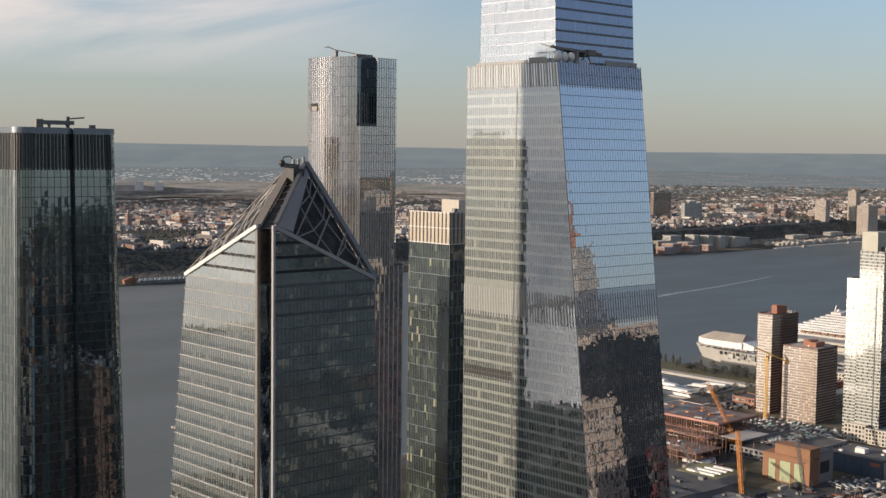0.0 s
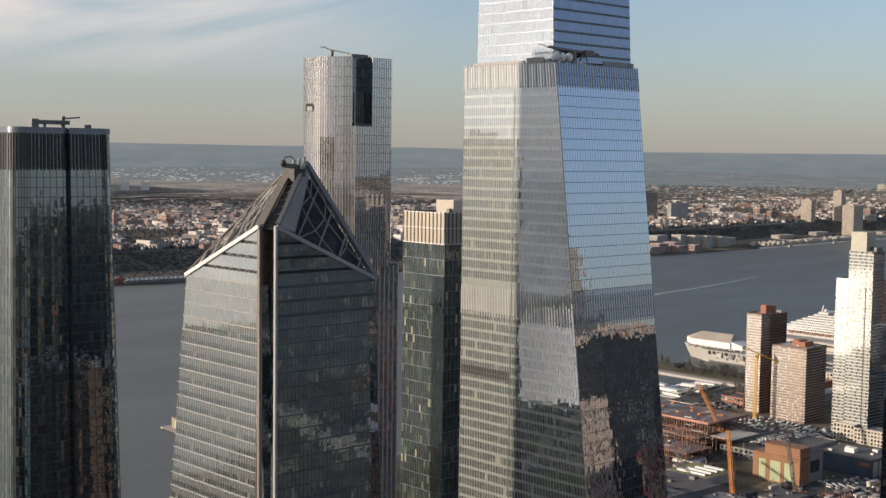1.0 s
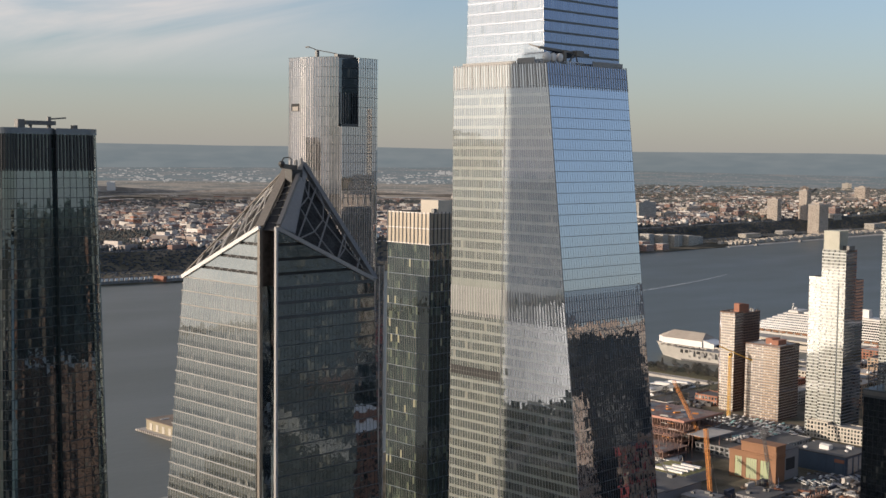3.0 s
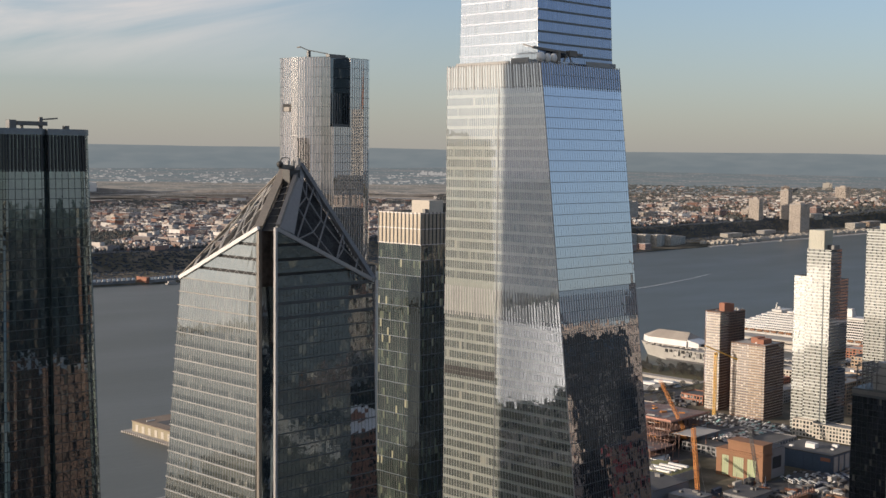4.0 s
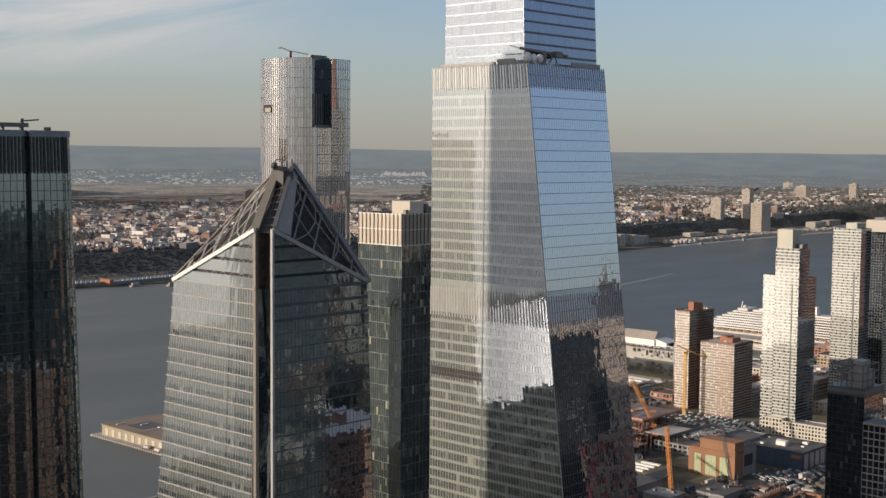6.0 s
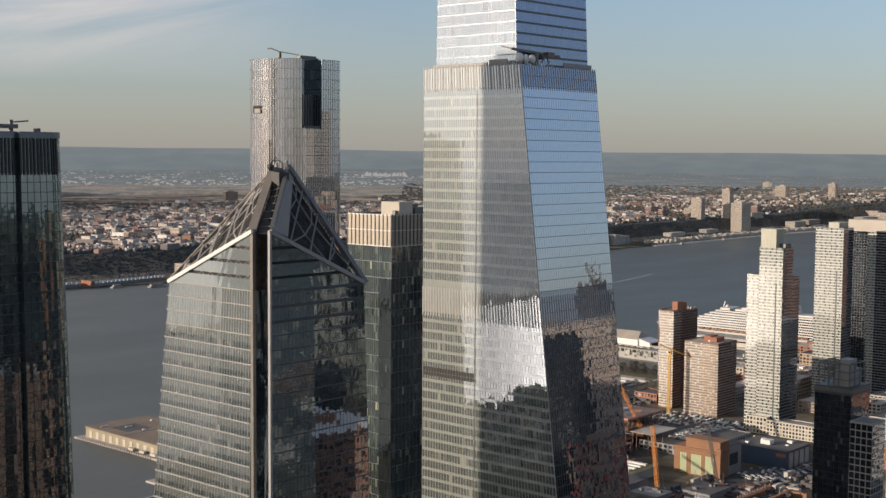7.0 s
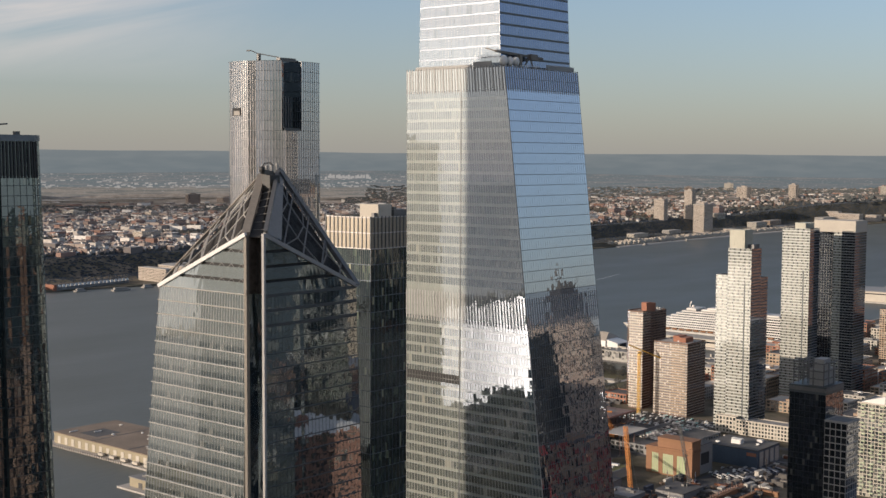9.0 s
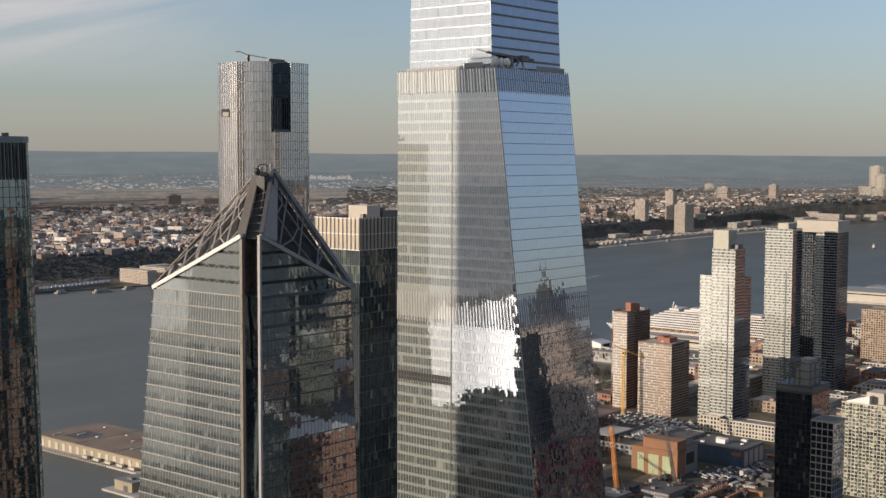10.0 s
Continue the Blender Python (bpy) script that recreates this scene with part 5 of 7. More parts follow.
part("roof_plant", Shape().box(673, 690, 336.5, 345, 138.6, 148).box(675, 684, 337, 343, 148, 154), BAND_PALE, K, "grey plant room inside the frame")

# white-gridded block in front of it
facade_block("gridded_office_block", "dark office block with a white window grid", "office building", 667, 684, 319, 332.4, 2, 119.5, 4.0, 3.6, CONCRETE, GLASS_BLACK, solid_share=0.15, window=(0.09, 0.83), roof=ROOF_GREY)
# pale green balconied block
gb = facade_block("green_apartment_block", "pale green and cream apartment block with balconies", "apartment building", 950, 988, 380, 427, 2, 77, 2.95, 2.9, WHITE_WALL, GLASS_FLAT, solid_share=0.17, window=(0.1, 0.8), roof=ROOF_GREY)
GREEN_RAIL = paint("pale_green_rail", (0.33, 0.38, 0.26), 0.5, 0, 0.15)
for k in range(25):
    for j in range(6):
        if (k * 7 + j * 3) % 5:
            y = 383 + j * 7.4 + (k % 2) * 1.2
            part("balcony", Shape().box(948.8, 950.0, y, y + 3.0, 4.9 + k * 2.95, 5.9 + k * 2.95), GREEN_RAIL, gb)
part("roof_house", Shape().box(958, 975, 396, 410, 77, 86), WHITE_WALL, gb)
part("slanted_wing", Shape().solid([(951, 405, 77.5), (957, 405, 77.5), (957, 424, 77.5), (951, 424, 77.5)], [(951, 405, 84), (957, 405, 84), (957, 424, 78.2), (951, 424, 78.2)]), WHITE_METAL, gb, "white slanted roof wing")
facade_block("dark_low_tower", "dark office building with a small roof house", "office building", 742, 790, 280, 321, 2, 55, 3.8, 3.4, ROOF_DARK, GLASS_BLACK, solid_share=0.2)

# the orange-tan hall with three tall pale green window bays
REAR_GREY = paint("grey_panel_wall", (0.2, 0.2, 0.2), 0.7, 0, 0.15)
H = thing("tan_stone_hall", "orange-tan stone hall with three tall pale green window bays", "building")
part("wall", Shape().box(905, 922, 551.6, 594.4, 2, 25.2), TAN_STONE, H)
part("upper_wall", Shape().box(906.2, 921, 550.8, 583.8, 25.2, 33.2), TAN_STONE, H)
part("side_pier", Shape().box(904.6, 908, 549.6, 553.4, 2, 27.5), TAN_STONE, H)
part("rear_wing", Shape().box(922.1, 946, 553, 592, 2, 27), REAR_GREY, H, "grey rear wing")
for y0, y1, n in ((556.0, 564.4, 3), (567.9, 578.0, 5), (582.2, 588.7, 3)):
    frame_ = part("window_frame", Shape().box(904.75, 905, y0 - 0.6, y0 - 0.1, 3.0, 20.8).box(904.75, 905, y1 + 0.1, y1 + 0.6, 3.0, 20.8).box(904.75, 905, y0 - 0.1, y1 + 0.1, 20.2, 20.8), TAN_STONE, H)
    w = (y1 - y0) / n
    for i in range(n):
        part("window_pane", Shape().box(904.85, 905.05, y0 + i * w + 0.22, y0 + (i + 1) * w - 0.22, 3.2, 20), GREEN_PANE, frame_, "tall pale green pane")
        part("mullion", Shape().box(904.65, 904.95, y0 + i * w - 0.12, y0 + i * w + 0.12, 3.2, 20), WHITE_WALL, frame_)
for z, o in ((23.2, 0.7), (24.4, 0.4)):
    part("cornice", Shape().box(905 - o, 922.05, 551.0 - o, 594.6 + o, z, z + 0.5), TAN_STONE, H)
part("cornice", Shape().box(905.7, 921.2, 550.4, 584.4, 31.6, 32.2).box(905.5, 921.4, 550.2, 584.6, 33.0, 33.5), TAN_STONE, H)
for i in range(3):
    part("wall_vent", Shape().box(904.9, 905.1, 553.4 + i * 1.1, 554.1 + i * 1.1, 21.6, 22.6), DARK_CORE, H)
part("rear_roof", Shape().box(922.2, 946.2, 552.8, 592.2, 27, 27.4), ROOF_DARK, H, "dark flat roof of the rear wing")
part("roof_rim", Shape().box(924, 940, 562, 584, 27.4, 28.0), ROOF_GREY, H)
part("roof_pit", Shape().box(926, 938, 564, 582, 28.0, 28.2), DARK_CORE, H)
part("side_opening", Shape().box(926, 940, 552.8, 553.0, 10, 20), DARK_CORE, H)

# dark blue depot
Q = thing("blue_depot", "dark blue clad low depot with a flat roof and plant", "building")
part("wall", Shape().box(975, 1018, 525, 575, 2, 17.5), BLUE_WALL, Q)
part("roof", Shape().box(974.6, 1018.4, 524.6, 575.4, 17.5, 18.3), ROOF_DARK, Q)
for i in range(6):
    part("wall_panel", Shape().box(974.7, 974.98, 527 + i * 8, 533.5 + i * 8, 3, 16), BLUE_WALL, Q)
for i in range(4):
    part("end_panel", Shape().box(979 + i * 10, 986 + i * 10, 524.7, 524.98, 3, 16), CONCRETE, Q)
for x, y, s in ((988, 548, 7), (1002, 560, 3), (1006, 536, 4), (982, 566, 2.5), (995, 534, 2)):
    part("roof_unit", Shape().box(x, x + s, y, y + s * 1.3, 18.3, 18.3 + s * 0.55), WHITE_METAL, Q)
part("sign_board", Shape().box(974.3, 974.65, 526, 535, 12.5, 15.5), BRICK_RED, Q, "red sign board")
part("curved_ramp", Shape().solid([(1022, 560, 2), (1026, 530, 2), (1040, 545, 2), (1036, 590, 2)], [(1022, 560, 13), (1026, 530, 9), (1040, 545, 9), (1036, 590, 13)]), CONCRETE, Q)

# steel-framed building site
NETTING = paint("faded_pink_netting", (0.4, 0.2, 0.15), 0.8, 0, 0.3)
DECK_STEEL = paint("red_grey_steel_deck", (0.19, 0.13, 0.11), 0.7, 0.1, 0.5, big=0.09, small=0.5)
C = thing("construction_frame", "half-built red and grey steel floors of a building site", "construction site")
def deck_frame(x0, x1, y0, y1, zs, sx, sy):
    nx_, ny_ = max(1, round((x1 - x0) / sx)), max(1, round((y1 - y0) / sy))
    for i in range(nx_ + 1):
        for j in range(ny_ + 1):
            x, y = x0 + (x1 - x0) * i / nx_, y0 + (y1 - y0) * j / ny_
            part("column", Shape().box(x - 0.3, x + 0.3, y - 0.3, y + 0.3, 2, zs[-1] + (rnd.choice((0.5, 1.2, 4.0)) if zs[-1] < 20 else 0)), RUST, C)
    for z in zs:
        part("deck", Shape().box(x0 - 1, x1 + 1, y0 - 1, y1 + 1, z - 0.5, z), DECK_STEEL if z == zs[-1] else RUST, C, "steel deck slab")
        for a in ((x0 - 1.2, x0 - 0.9, y0 - 1, y1 + 1), (x0 - 1, x1 + 1, y0 - 1.2, y0 - 0.9)):
            part("edge_beam", Shape().box(*a, z - 0.7, z + 0.15), RUST, C, "primer-red edge beam")
        for j in range(ny_):
            y = y0 + (y1 - y0) * (j + 0.5) / ny_
            part("floor_beam", Shape().box(x0, x1, y - 0.2, y + 0.2, z - 1.1, z - 0.5), RUST, C)
deck_frame(951, 1013, 673, 760, (10.5, 19.5, 28), 8, 9)
deck_frame(897, 933, 657, 760, (7, 12), 8, 9)
deck_frame(937, 949, 673, 760, (10, 17), 6, 9)
part("netting", Shape().box(949.6, 949.8, 672, 761, 28, 29.6).box(950, 1014, 671.6, 671.8, 28, 29.3), NETTING, C, "faded pink edge netting")
for i in range(34):
    x, y, s, w = rnd.uniform(953, 998), rnd.uniform(676, 748), rnd.uniform(5, 14), rnd.uniform(4, 10)
    part("deck_sheet", Shape().box(x, x + s, y, y + w, 28.0 + i * 0.012, 28.06 + i * 0.012), (ROOF_GREY, STEEL_GREY, BLUE_WALL, RUST)[i % 4], C)
for i in range(20):
    x, y, s, w = rnd.uniform(898, 924), rnd.uniform(659, 745), rnd.uniform(4, 9), rnd.uniform(4, 12)
    part("deck_sheet", Shape().box(x, x + s, y, y + w, 12.0 + i * 0.012, 12.06 + i * 0.012), (ROOF_GREY, CONCRETE, RUST, STEEL_BROWN)[i % 4], C)
for z, x0, x1, y0, y1 in ((28.4, 951, 1013, 673, 760), (17.4, 937, 949, 673, 760), (12.4, 897, 933, 657, 760), (19.9, 951, 1013, 673, 760)):
    for i in range(16):
        y = y0 + (y1 - y0) * i / 15
        part("rail_post", Shape().box(x0 - 1.3, x0 - 1.15, y - 0.08, y + 0.08, z - 0.4, z + 1.2), ORANGE, C)
    part("guard_rail", Shape().box(x0 - 1.32, x0 - 1.2, y0, y1, z + 0.95, z + 1.1).box(x0 - 1.32, x0 - 1.2, y0, y1, z + 0.4, z + 0.5), NETTING, C, "faded red guard rail")
for i in range(90):
    lx, ly = rnd.uniform(886, 1012), rnd.uniform(650, 756)
    z = rnd.choice((5.5, 9.2, 13.5, 17.3, 19.8, 23.6))
    ln = rnd.uniform(5, 13)
    if rnd.random() < 0.5:
        sh0 = Shape().box(lx, lx + ln, ly, ly + 0.35, z, z + 0.5)
    else:
        sh0 = Shape().box(lx, lx + 0.35, ly, ly + ln, z, z + 0.5)
    part("steel_beam", sh0, rnd.choice((RUST, ORANGE, STEEL_BROWN, CONCRETE)), C, "loose steel beam")
for i in range(26):
    lx, ly = rnd.uniform(880, 950), rnd.uniform(640, 700)
    part("steel_column", Shape().box(lx, lx + 0.4, ly, ly + 0.4, 2, rnd.uniform(12, 24)), RUST, C)
part("sheet_roof", Shape().box(943, 985, 641, 665, 19.6, 20), CONCRETE, C, "pale concrete deck")
for x in (945, 964, 983):
    for y in (643, 663):
        part("column", Shape().box(x - 0.3, x + 0.3, y - 0.3, y + 0.3, 2, 19.6), RUST, C)
tarp = Shape()
for i in range(4):
    x, y = 899 + i * 6.5, 646 + i * 1.5
    tarp.gable(x + 3.2, y + 14, 6.2, 26 - i * 3, 2, 4.6, 0.9, 0, 0, 0)
part("white_sheeting", tarp, WHITE_METAL, C, "white sheeting over stacked material")
for i in range(40):
    x, y, z = rnd.choice([(rnd.uniform(955, 1008), rnd.uniform(676, 755), 28), (rnd.uniform(899, 930), rnd.uniform(660, 750), 12), (rnd.uniform(955, 1008), rnd.uniform(676, 690), 11)])
    s = rnd.uniform(1, 3)
    part("material_stack", Shape().turned(x, y, s, s * rnd.uniform(1, 3), z, z + s * 0.5, rnd.uniform(0, 3)), rnd.choice([WHITE_METAL, CONCRETE, RUST, ORANGE]), C)

# low garden roof and sheds in front
L_ = thing("garden_roof_building", "low building with a lawn roof and long white skylights", "building")
part("wall", Shape().box(845, 885, 598, 640, 2, 9.6), CONCRETE, L_)
part("lawn", Shape().box(846, 884, 599, 639, 9.6, 10), paint("roof_lawn", (0.2, 0.185, 0.075), 0.95, 0, 0.25), L_)
for i in range(4):
    part("skylight", Shape().box(850 + i * 8.5, 853 + i * 8.5, 604, 632 - i * 3, 10, 11.6), WHITE_METAL, L_)
for x0, x1, y0, y1, z, mt in ((785, 835, 575, 640, 12, ROOF_DARK), (800, 822, 545, 570, 9, ROOF_GREY), (770, 800, 520, 560, 7, ROOF_DARK), (838, 870, 520, 545, 8, ROOF_DARK), (700, 760, 470, 540, 14, ROOF_DARK), (720, 765, 560, 640, 20, ROOF_DARK)):
    s_ = thing("low_shed", "low grey flat-roofed shed beside the rail yard", "shed", "low sheds")
    part("wall", Shape().box(x0, x1, y0, y1, 2, z), REAR_GREY, s_)
    part("roof", Shape().box(x0 - 0.4, x1 + 0.4, y0 - 0.4, y1 + 0.4, z, z + 0.5), mt, s_)
    for i in range(3):
        a, b = rnd.uniform(x0 + 2, x1 - 6), rnd.uniform(y0 + 2, y1 - 6)
        part("roof_unit", Shape().box(a, a + rnd.uniform(2, 4), b, b + rnd.uniform(2, 5), z + 0.5, z + 2.2), STEEL_GREY, s_)

# cranes
def lattice_mast(name, label, p, q, w, mat, n):
    T_ = thing(name, label, "crane", "cranes")
    p, q = Vector(p), Vector(q)
    d = (q - p).normalized()
    a = d.cross(Vector((0, 1, 0.2))).normalized() * w / 2
    b = d.cross(a).normalized() * w / 2
    cs = [a + b, a - b, -a - b, -a + b]
    for c in cs:
        part("chord", Shape().beam(p + c, q + c, w * 0.16), mat, T_)
    br = Shape()
    for i in range(n):
        s, t = i / n, (i + 1) / n
        for k in range(4):
            br.beam(p.lerp(q, s) + cs[k], p.lerp(q, t) + cs[(k + 1) % 4], w * 0.09)
            br.beam(p.lerp(q, s) + cs[k], p.lerp(q, s) + cs[(k + 1) % 4], w * 0.09)
    part("bracing", br, mat, T_)
    return T_
oc = lattice_mast("luffing_crane", "orange lattice crane boom leaning over the site", (828, 561.5, 4), (829.5, 568.5, 57), 2.4, ORANGE, 17)
cab_ = part("cab", Shape().box(824, 832, 556, 563, 2, 6.5), ORANGE, oc)
part("cab_window", Shape().box(823.9, 824, 557, 562, 4.2, 6), GLASS_BLACK, cab_)
part("cable", Shape().beam((829.5, 568.5, 57), (836, 560, 6), 0.12).beam((829.5, 568.5, 57), (838, 562, 6), 0.12), STEEL_GREY, oc)
o2 = lattice_mast("luffing_crane", "orange lattice crane boom standing behind the steel frame", (968, 668, 16), (957, 690, 64), 2.2, ORANGE, 16)
cab_ = part("cab", Shape().box(965, 971, 665, 671, 11, 18), ORANGE, o2)
part("cab_window", Shape().box(964.9, 965, 666, 670, 15, 17.5), GLASS_BLACK, cab_)
gc = lattice_mast("luffing_crane", "dark grey lattice crane boom over the bus yard", (868, 530, 3), (880, 548, 52), 2.0, STEEL_GREY, 16)
cab_ = part("cab", Shape().box(864, 871, 526, 532, 2, 5.5), STEEL_GREY, gc)
part("cab_window", Shape().box(863.9, 864, 527, 531, 3.6, 5.2), GLASS_BLACK, cab_)
g2 = lattice_mast("luffing_crane", "thin dark lattice crane boom by the garden roof", (815, 590, 16), (838, 630, 34), 1.6, STEEL_GREY, 14)
part("cab", Shape().box(812, 818, 587, 592, 16.5, 19), STEEL_GREY, g2)
yc = lattice_mast("tower_crane", "yellow tower crane with a sloping jib", (1112, 729, 2), (1112, 729, 66), 2.4, YELLOW, 20)
for i in range(10):
    s = i / 10
    e, f_ = Vector((1104, 737, 76)), Vector((1136, 709, 58))
    part("jib_section", Shape().beam(e.lerp(f_, s), e.lerp(f_, s + 0.1), 1.5, 1.2), YELLOW, yc)
cab_ = part("cab", Shape().box(1110.5, 1113.5, 727, 730, 65, 69), YELLOW, yc)
part("cab_window", Shape().box(1110.4, 1110.5, 727.4, 729.6, 66.6, 68.4), GLASS_BLACK, cab_)

# raised car deck with parked cars, bus yard
Y = tagged(part("parking_lot", Shape().box(1070, 1126, 630, 737, 1.9, 2.35), ASPHALT), "asphalt parking lot full of cars beside the brick towers", "parking lot")
def make_car():
    T_ = thing("car", "parked car in mixed paint colours", "car", "parked cars")
    body = Shape().solid([(-2.2, -0.9, 0.3), (2.2, -0.9, 0.3), (2.2, 0.9, 0.3), (-2.2, 0.9, 0.3)], [(-2.2, -0.85, 0.95), (2.2, -0.85, 0.9), (2.2, 0.85, 0.9), (-2.2, 0.85, 0.95)])
    body.solid([(-1.5, -0.8, 0.95), (1.1, -0.8, 0.92), (1.1, 0.8, 0.92), (-1.5, 0.8, 0.95)], [(-1.0, -0.68, 1.45), (0.5, -0.68, 1.45), (0.5, 0.68, 1.45), (-1.0, 0.68, 1.45)])
    part("body", body, CAR_PAINT, T_)
    wheel = Shape()
    ang = [2 * math.pi * i / 8 for i in range(8)]
    wheel.solid([(0.33 * math.cos(a), -0.1, 0.33 * math.sin(a)) for a in ang], [(0.33 * math.cos(a), 0.1, 0.33 * math.sin(a)) for a in ang])
    wm = wheel.mesh("wheel", TYRE)
    for x in (-1.35, 1.35):
        for y in (-0.85, 0.85):
            o = new("wheel", wm); o.parent = T_; o.location = (x, y, 0.33)
    return T_
def object_paint(name, colours, rough=0.3):
    m, n, l, b = blank(name)
    oi = n.new("ShaderNodeObjectInfo")
    ramp = n.new("ShaderNodeValToRGB"); ramp.color_ramp.interpolation = "CONSTANT"
    el = ramp.color_ramp.elements
    while len(el) < len(colours):
        el.new(0.5)
    for i, c in enumerate(colours):
        el[i].position, el[i].color = i / len(colours), (*c, 1)
    l.new(oi.outputs["Random"], ramp.inputs[0]); l.new(ramp.outputs["Color"], b.inputs["Base Color"])
    b.inputs["Roughness"].default_value = rough
    return m
CAR_PAINT = object_paint("parked_car_paint", [(0.5, 0.5, 0.48), (0.04, 0.04, 0.045), (0.3, 0.3, 0.3), (0.05, 0.05, 0.05), (0.5, 0.49, 0.47), (0.56, 0.55, 0.53), (0.25, 0.45, 0.44), (0.15, 0.15, 0.15), (0.2, 0.2, 0.2), (0.5, 0.5, 0.49), (0.6, 0.6, 0.58), (0.02, 0.02, 0.025)])
TYRE = paint("tyre_rubber", (0.02, 0.02, 0.02), 0.8)
first = make_car()
first.matrix_basis = pose(1074, 633, 2.35, 0, 0, 0)
spots = []
for r, y in enumerate([636 + i * 2.7 for i in range(37)]):
    for x in (1074, 1080.5, 1088, 1094.5, 1102, 1108.5, 1116, 1122):
        if rnd.random() < 0.8:
            spots.append((x + rnd.uniform(-0.3, 0.3), y + rnd.uniform(-0.2, 0.2), 2.35, rnd.choice((0, 180))))
rnd.shuffle(spots)
for x, y, z, a in spots[:165]:
    copy_thing(first, pose(x, y, z, 0, 0, a + rnd.uniform(-3, 3)))
for i in range(34):
    x, y = rnd.uniform(925, 970), rnd.uniform(505, 548)
    copy_thing(first, pose(round(x / 5.5) * 5.5, round(y / 2.8) * 2.8, 2.2, 0, 0, rnd.choice((0, 180)) + rnd.uniform(-4, 4)))
for i in range(20):
    copy_thing(first, pose(rnd.uniform(1060, 1066), 560 + i * 6 + rnd.uniform(-1, 1), 2.2, 0, 0, 90))
for i in range(72):
    copy_thing(first, pose(985 + (i % 12) * 5.6 + rnd.uniform(-0.3, 0.3), 632 + (i // 12) * 4.0 + rnd.uniform(-0.3, 0.3), 10.15, 0, 0, rnd.choice((90, 270)) + rnd.uniform(-3, 3)))
BUS_PAINT = object_paint("bus_paint", [(0.42, 0.42, 0.41), (0.3, 0.3, 0.3), (0.5, 0.5, 0.48), (0.12, 0.14, 0.18)])
def make_bus():
    T_ = thing("bus", "white coach bus in the yard", "bus", "parked buses")
    bb = part("body", Shape().solid([(-6, -1.25, 0.4), (6, -1.25, 0.4), (6, 1.25, 0.4), (-6, 1.25, 0.4)], [(-6, -1.2, 3.1), (5.8, -1.2, 3.1), (5.8, 1.2, 3.1), (-6, 1.2, 3.1)]), BUS_PAINT, T_)
    part("window_strip", Shape().box(-5.6, 5.7, -1.28, 1.28, 1.5, 2.5), GLASS_BLACK, bb)
    part("roof_pod", Shape().box(-3, -1, -0.8, 0.8, 3.1, 3.4), STEEL_GREY, T_)
    for x in (-3.8, 3.6):
        part("wheel", Shape().box(x - 0.5, x + 0.5, -1.3, 1.3, 0, 0.9), TYRE, T_)
    return T_
bus = make_bus()
bus.matrix_basis = pose(960, 530, 2.2, 0, 0, 8)
for i in range(9):
    copy_thing(bus, pose(948 + (i % 5) * 5.5 + (i // 5) * 15, 526 - (i % 5) * 4.6 - (i // 5) * 6 + rnd.uniform(-1, 1), 2.2, 0, 0, 58 + rnd.uniform(-9, 9)))
for i in range(4):
    copy_thing(bus, pose(925 + i * 2.0, 536 - i * 6.2, 2.2, 0, 0, 60 + rnd.uniform(-9, 9)))
# yard ground, streets
whole("road", Shape().box(780, 1036, 480, 548, 2.02, 2.1).box(780, 850, 548, 700, 2.02, 2.11), ASPHALT, "dark asphalt yard and street between the sheds", "road", kind="structure")
# this asphalt's dark tone also stands in for shadow below the decks
whole("road", Shape().box(949.5, 1070, 576, 738, 2.02, 2.14).box(850, 949, 640, 812, 2.02, 2.15), ASPHALT, "dark asphalt yard, dark also for the shadow of the steel decks", "road", kind="structure")
whole("road", Shape().box(1058, 1068, 300, 812, 2.02, 2.12).box(-500, 2600, 815, 842, 2.02, 2.13), ASPHALT, "dark asphalt avenue along the river", "road", kind="structure")
ex = thing("excavation_frame", "tan timber shoring round an open pit", "construction site")
for x0, x1, y0, y1 in ((850, 890, 500, 503), (850, 853, 470, 500), (868, 905, 484, 487), (900, 903, 470, 490)):
    part("shoring_wall", Shape().box(x0, x1, y0, y1, 2, 6), TAN_STONE, ex)
for i in range(14):
    part("pile", Shape().box(852 + i * 4, 853 + i * 4, 503.5, 504.5, 2, 7.5), RUST, ex)

# piers and ships
PR = thing("pier_shed", "long flat-roofed brown pier shed with pale loading doors", "pier building")
part("pier_deck", Shape().box(626, 708, 846, 1084, -2, 1.6), CONCRETE, PR)
part("wall", Shape().box(633, 702, 905, 1075, 1.6, 11.2), KHAKI, PR)
part("roof", Shape().box(632.4, 702.6, 904.4, 1075.6, 11.2, 12.0), ROOF_BROWN, PR, "stained brown flat roof")
for i in range(15):
    y = 910 + i * 11
    part("loading_door", Shape().box(632.7, 633, y, y + 4.6, 2.2, 8.8), WHITE_WALL, PR, "pale loading door")
for x, y, a, b in ((640, 1060, 9, 1), (655, 1042, 8, 1.2), (660, 1020, 2.5, 2.5), (682, 1005, 2, 2), (670, 980, 2.4, 1.6), (650, 955, 14, 1), (690, 1050, 2, 2), (680, 940, 12, 6)):
    part("roof_unit", Shape().box(x, x + a, y, y + b, 12, 12.8), WHITE_METAL, PR)
for i in range(34):
    part("fender_pile", Shape().tube(625.6, 960 + i * 3.6, -3, 2.4, 0.3, n=6), BARK, PR)
for k in range(2):
    part("roof_seam", Shape().box(632.6, 702.4, 960 + k * 55, 960.6 + k * 55, 12.0, 12.25), ROOF_GREY, PR)
part("roof_patch", Shape().box(645, 672, 1024, 1052, 12.0, 12.06), ROOF_DARK, PR, "darker patch of roofing")
part("roof_patch", Shape().box(676, 698, 925, 990, 12.0, 12.06), RUST, PR, "rust-brown patch of roofing")
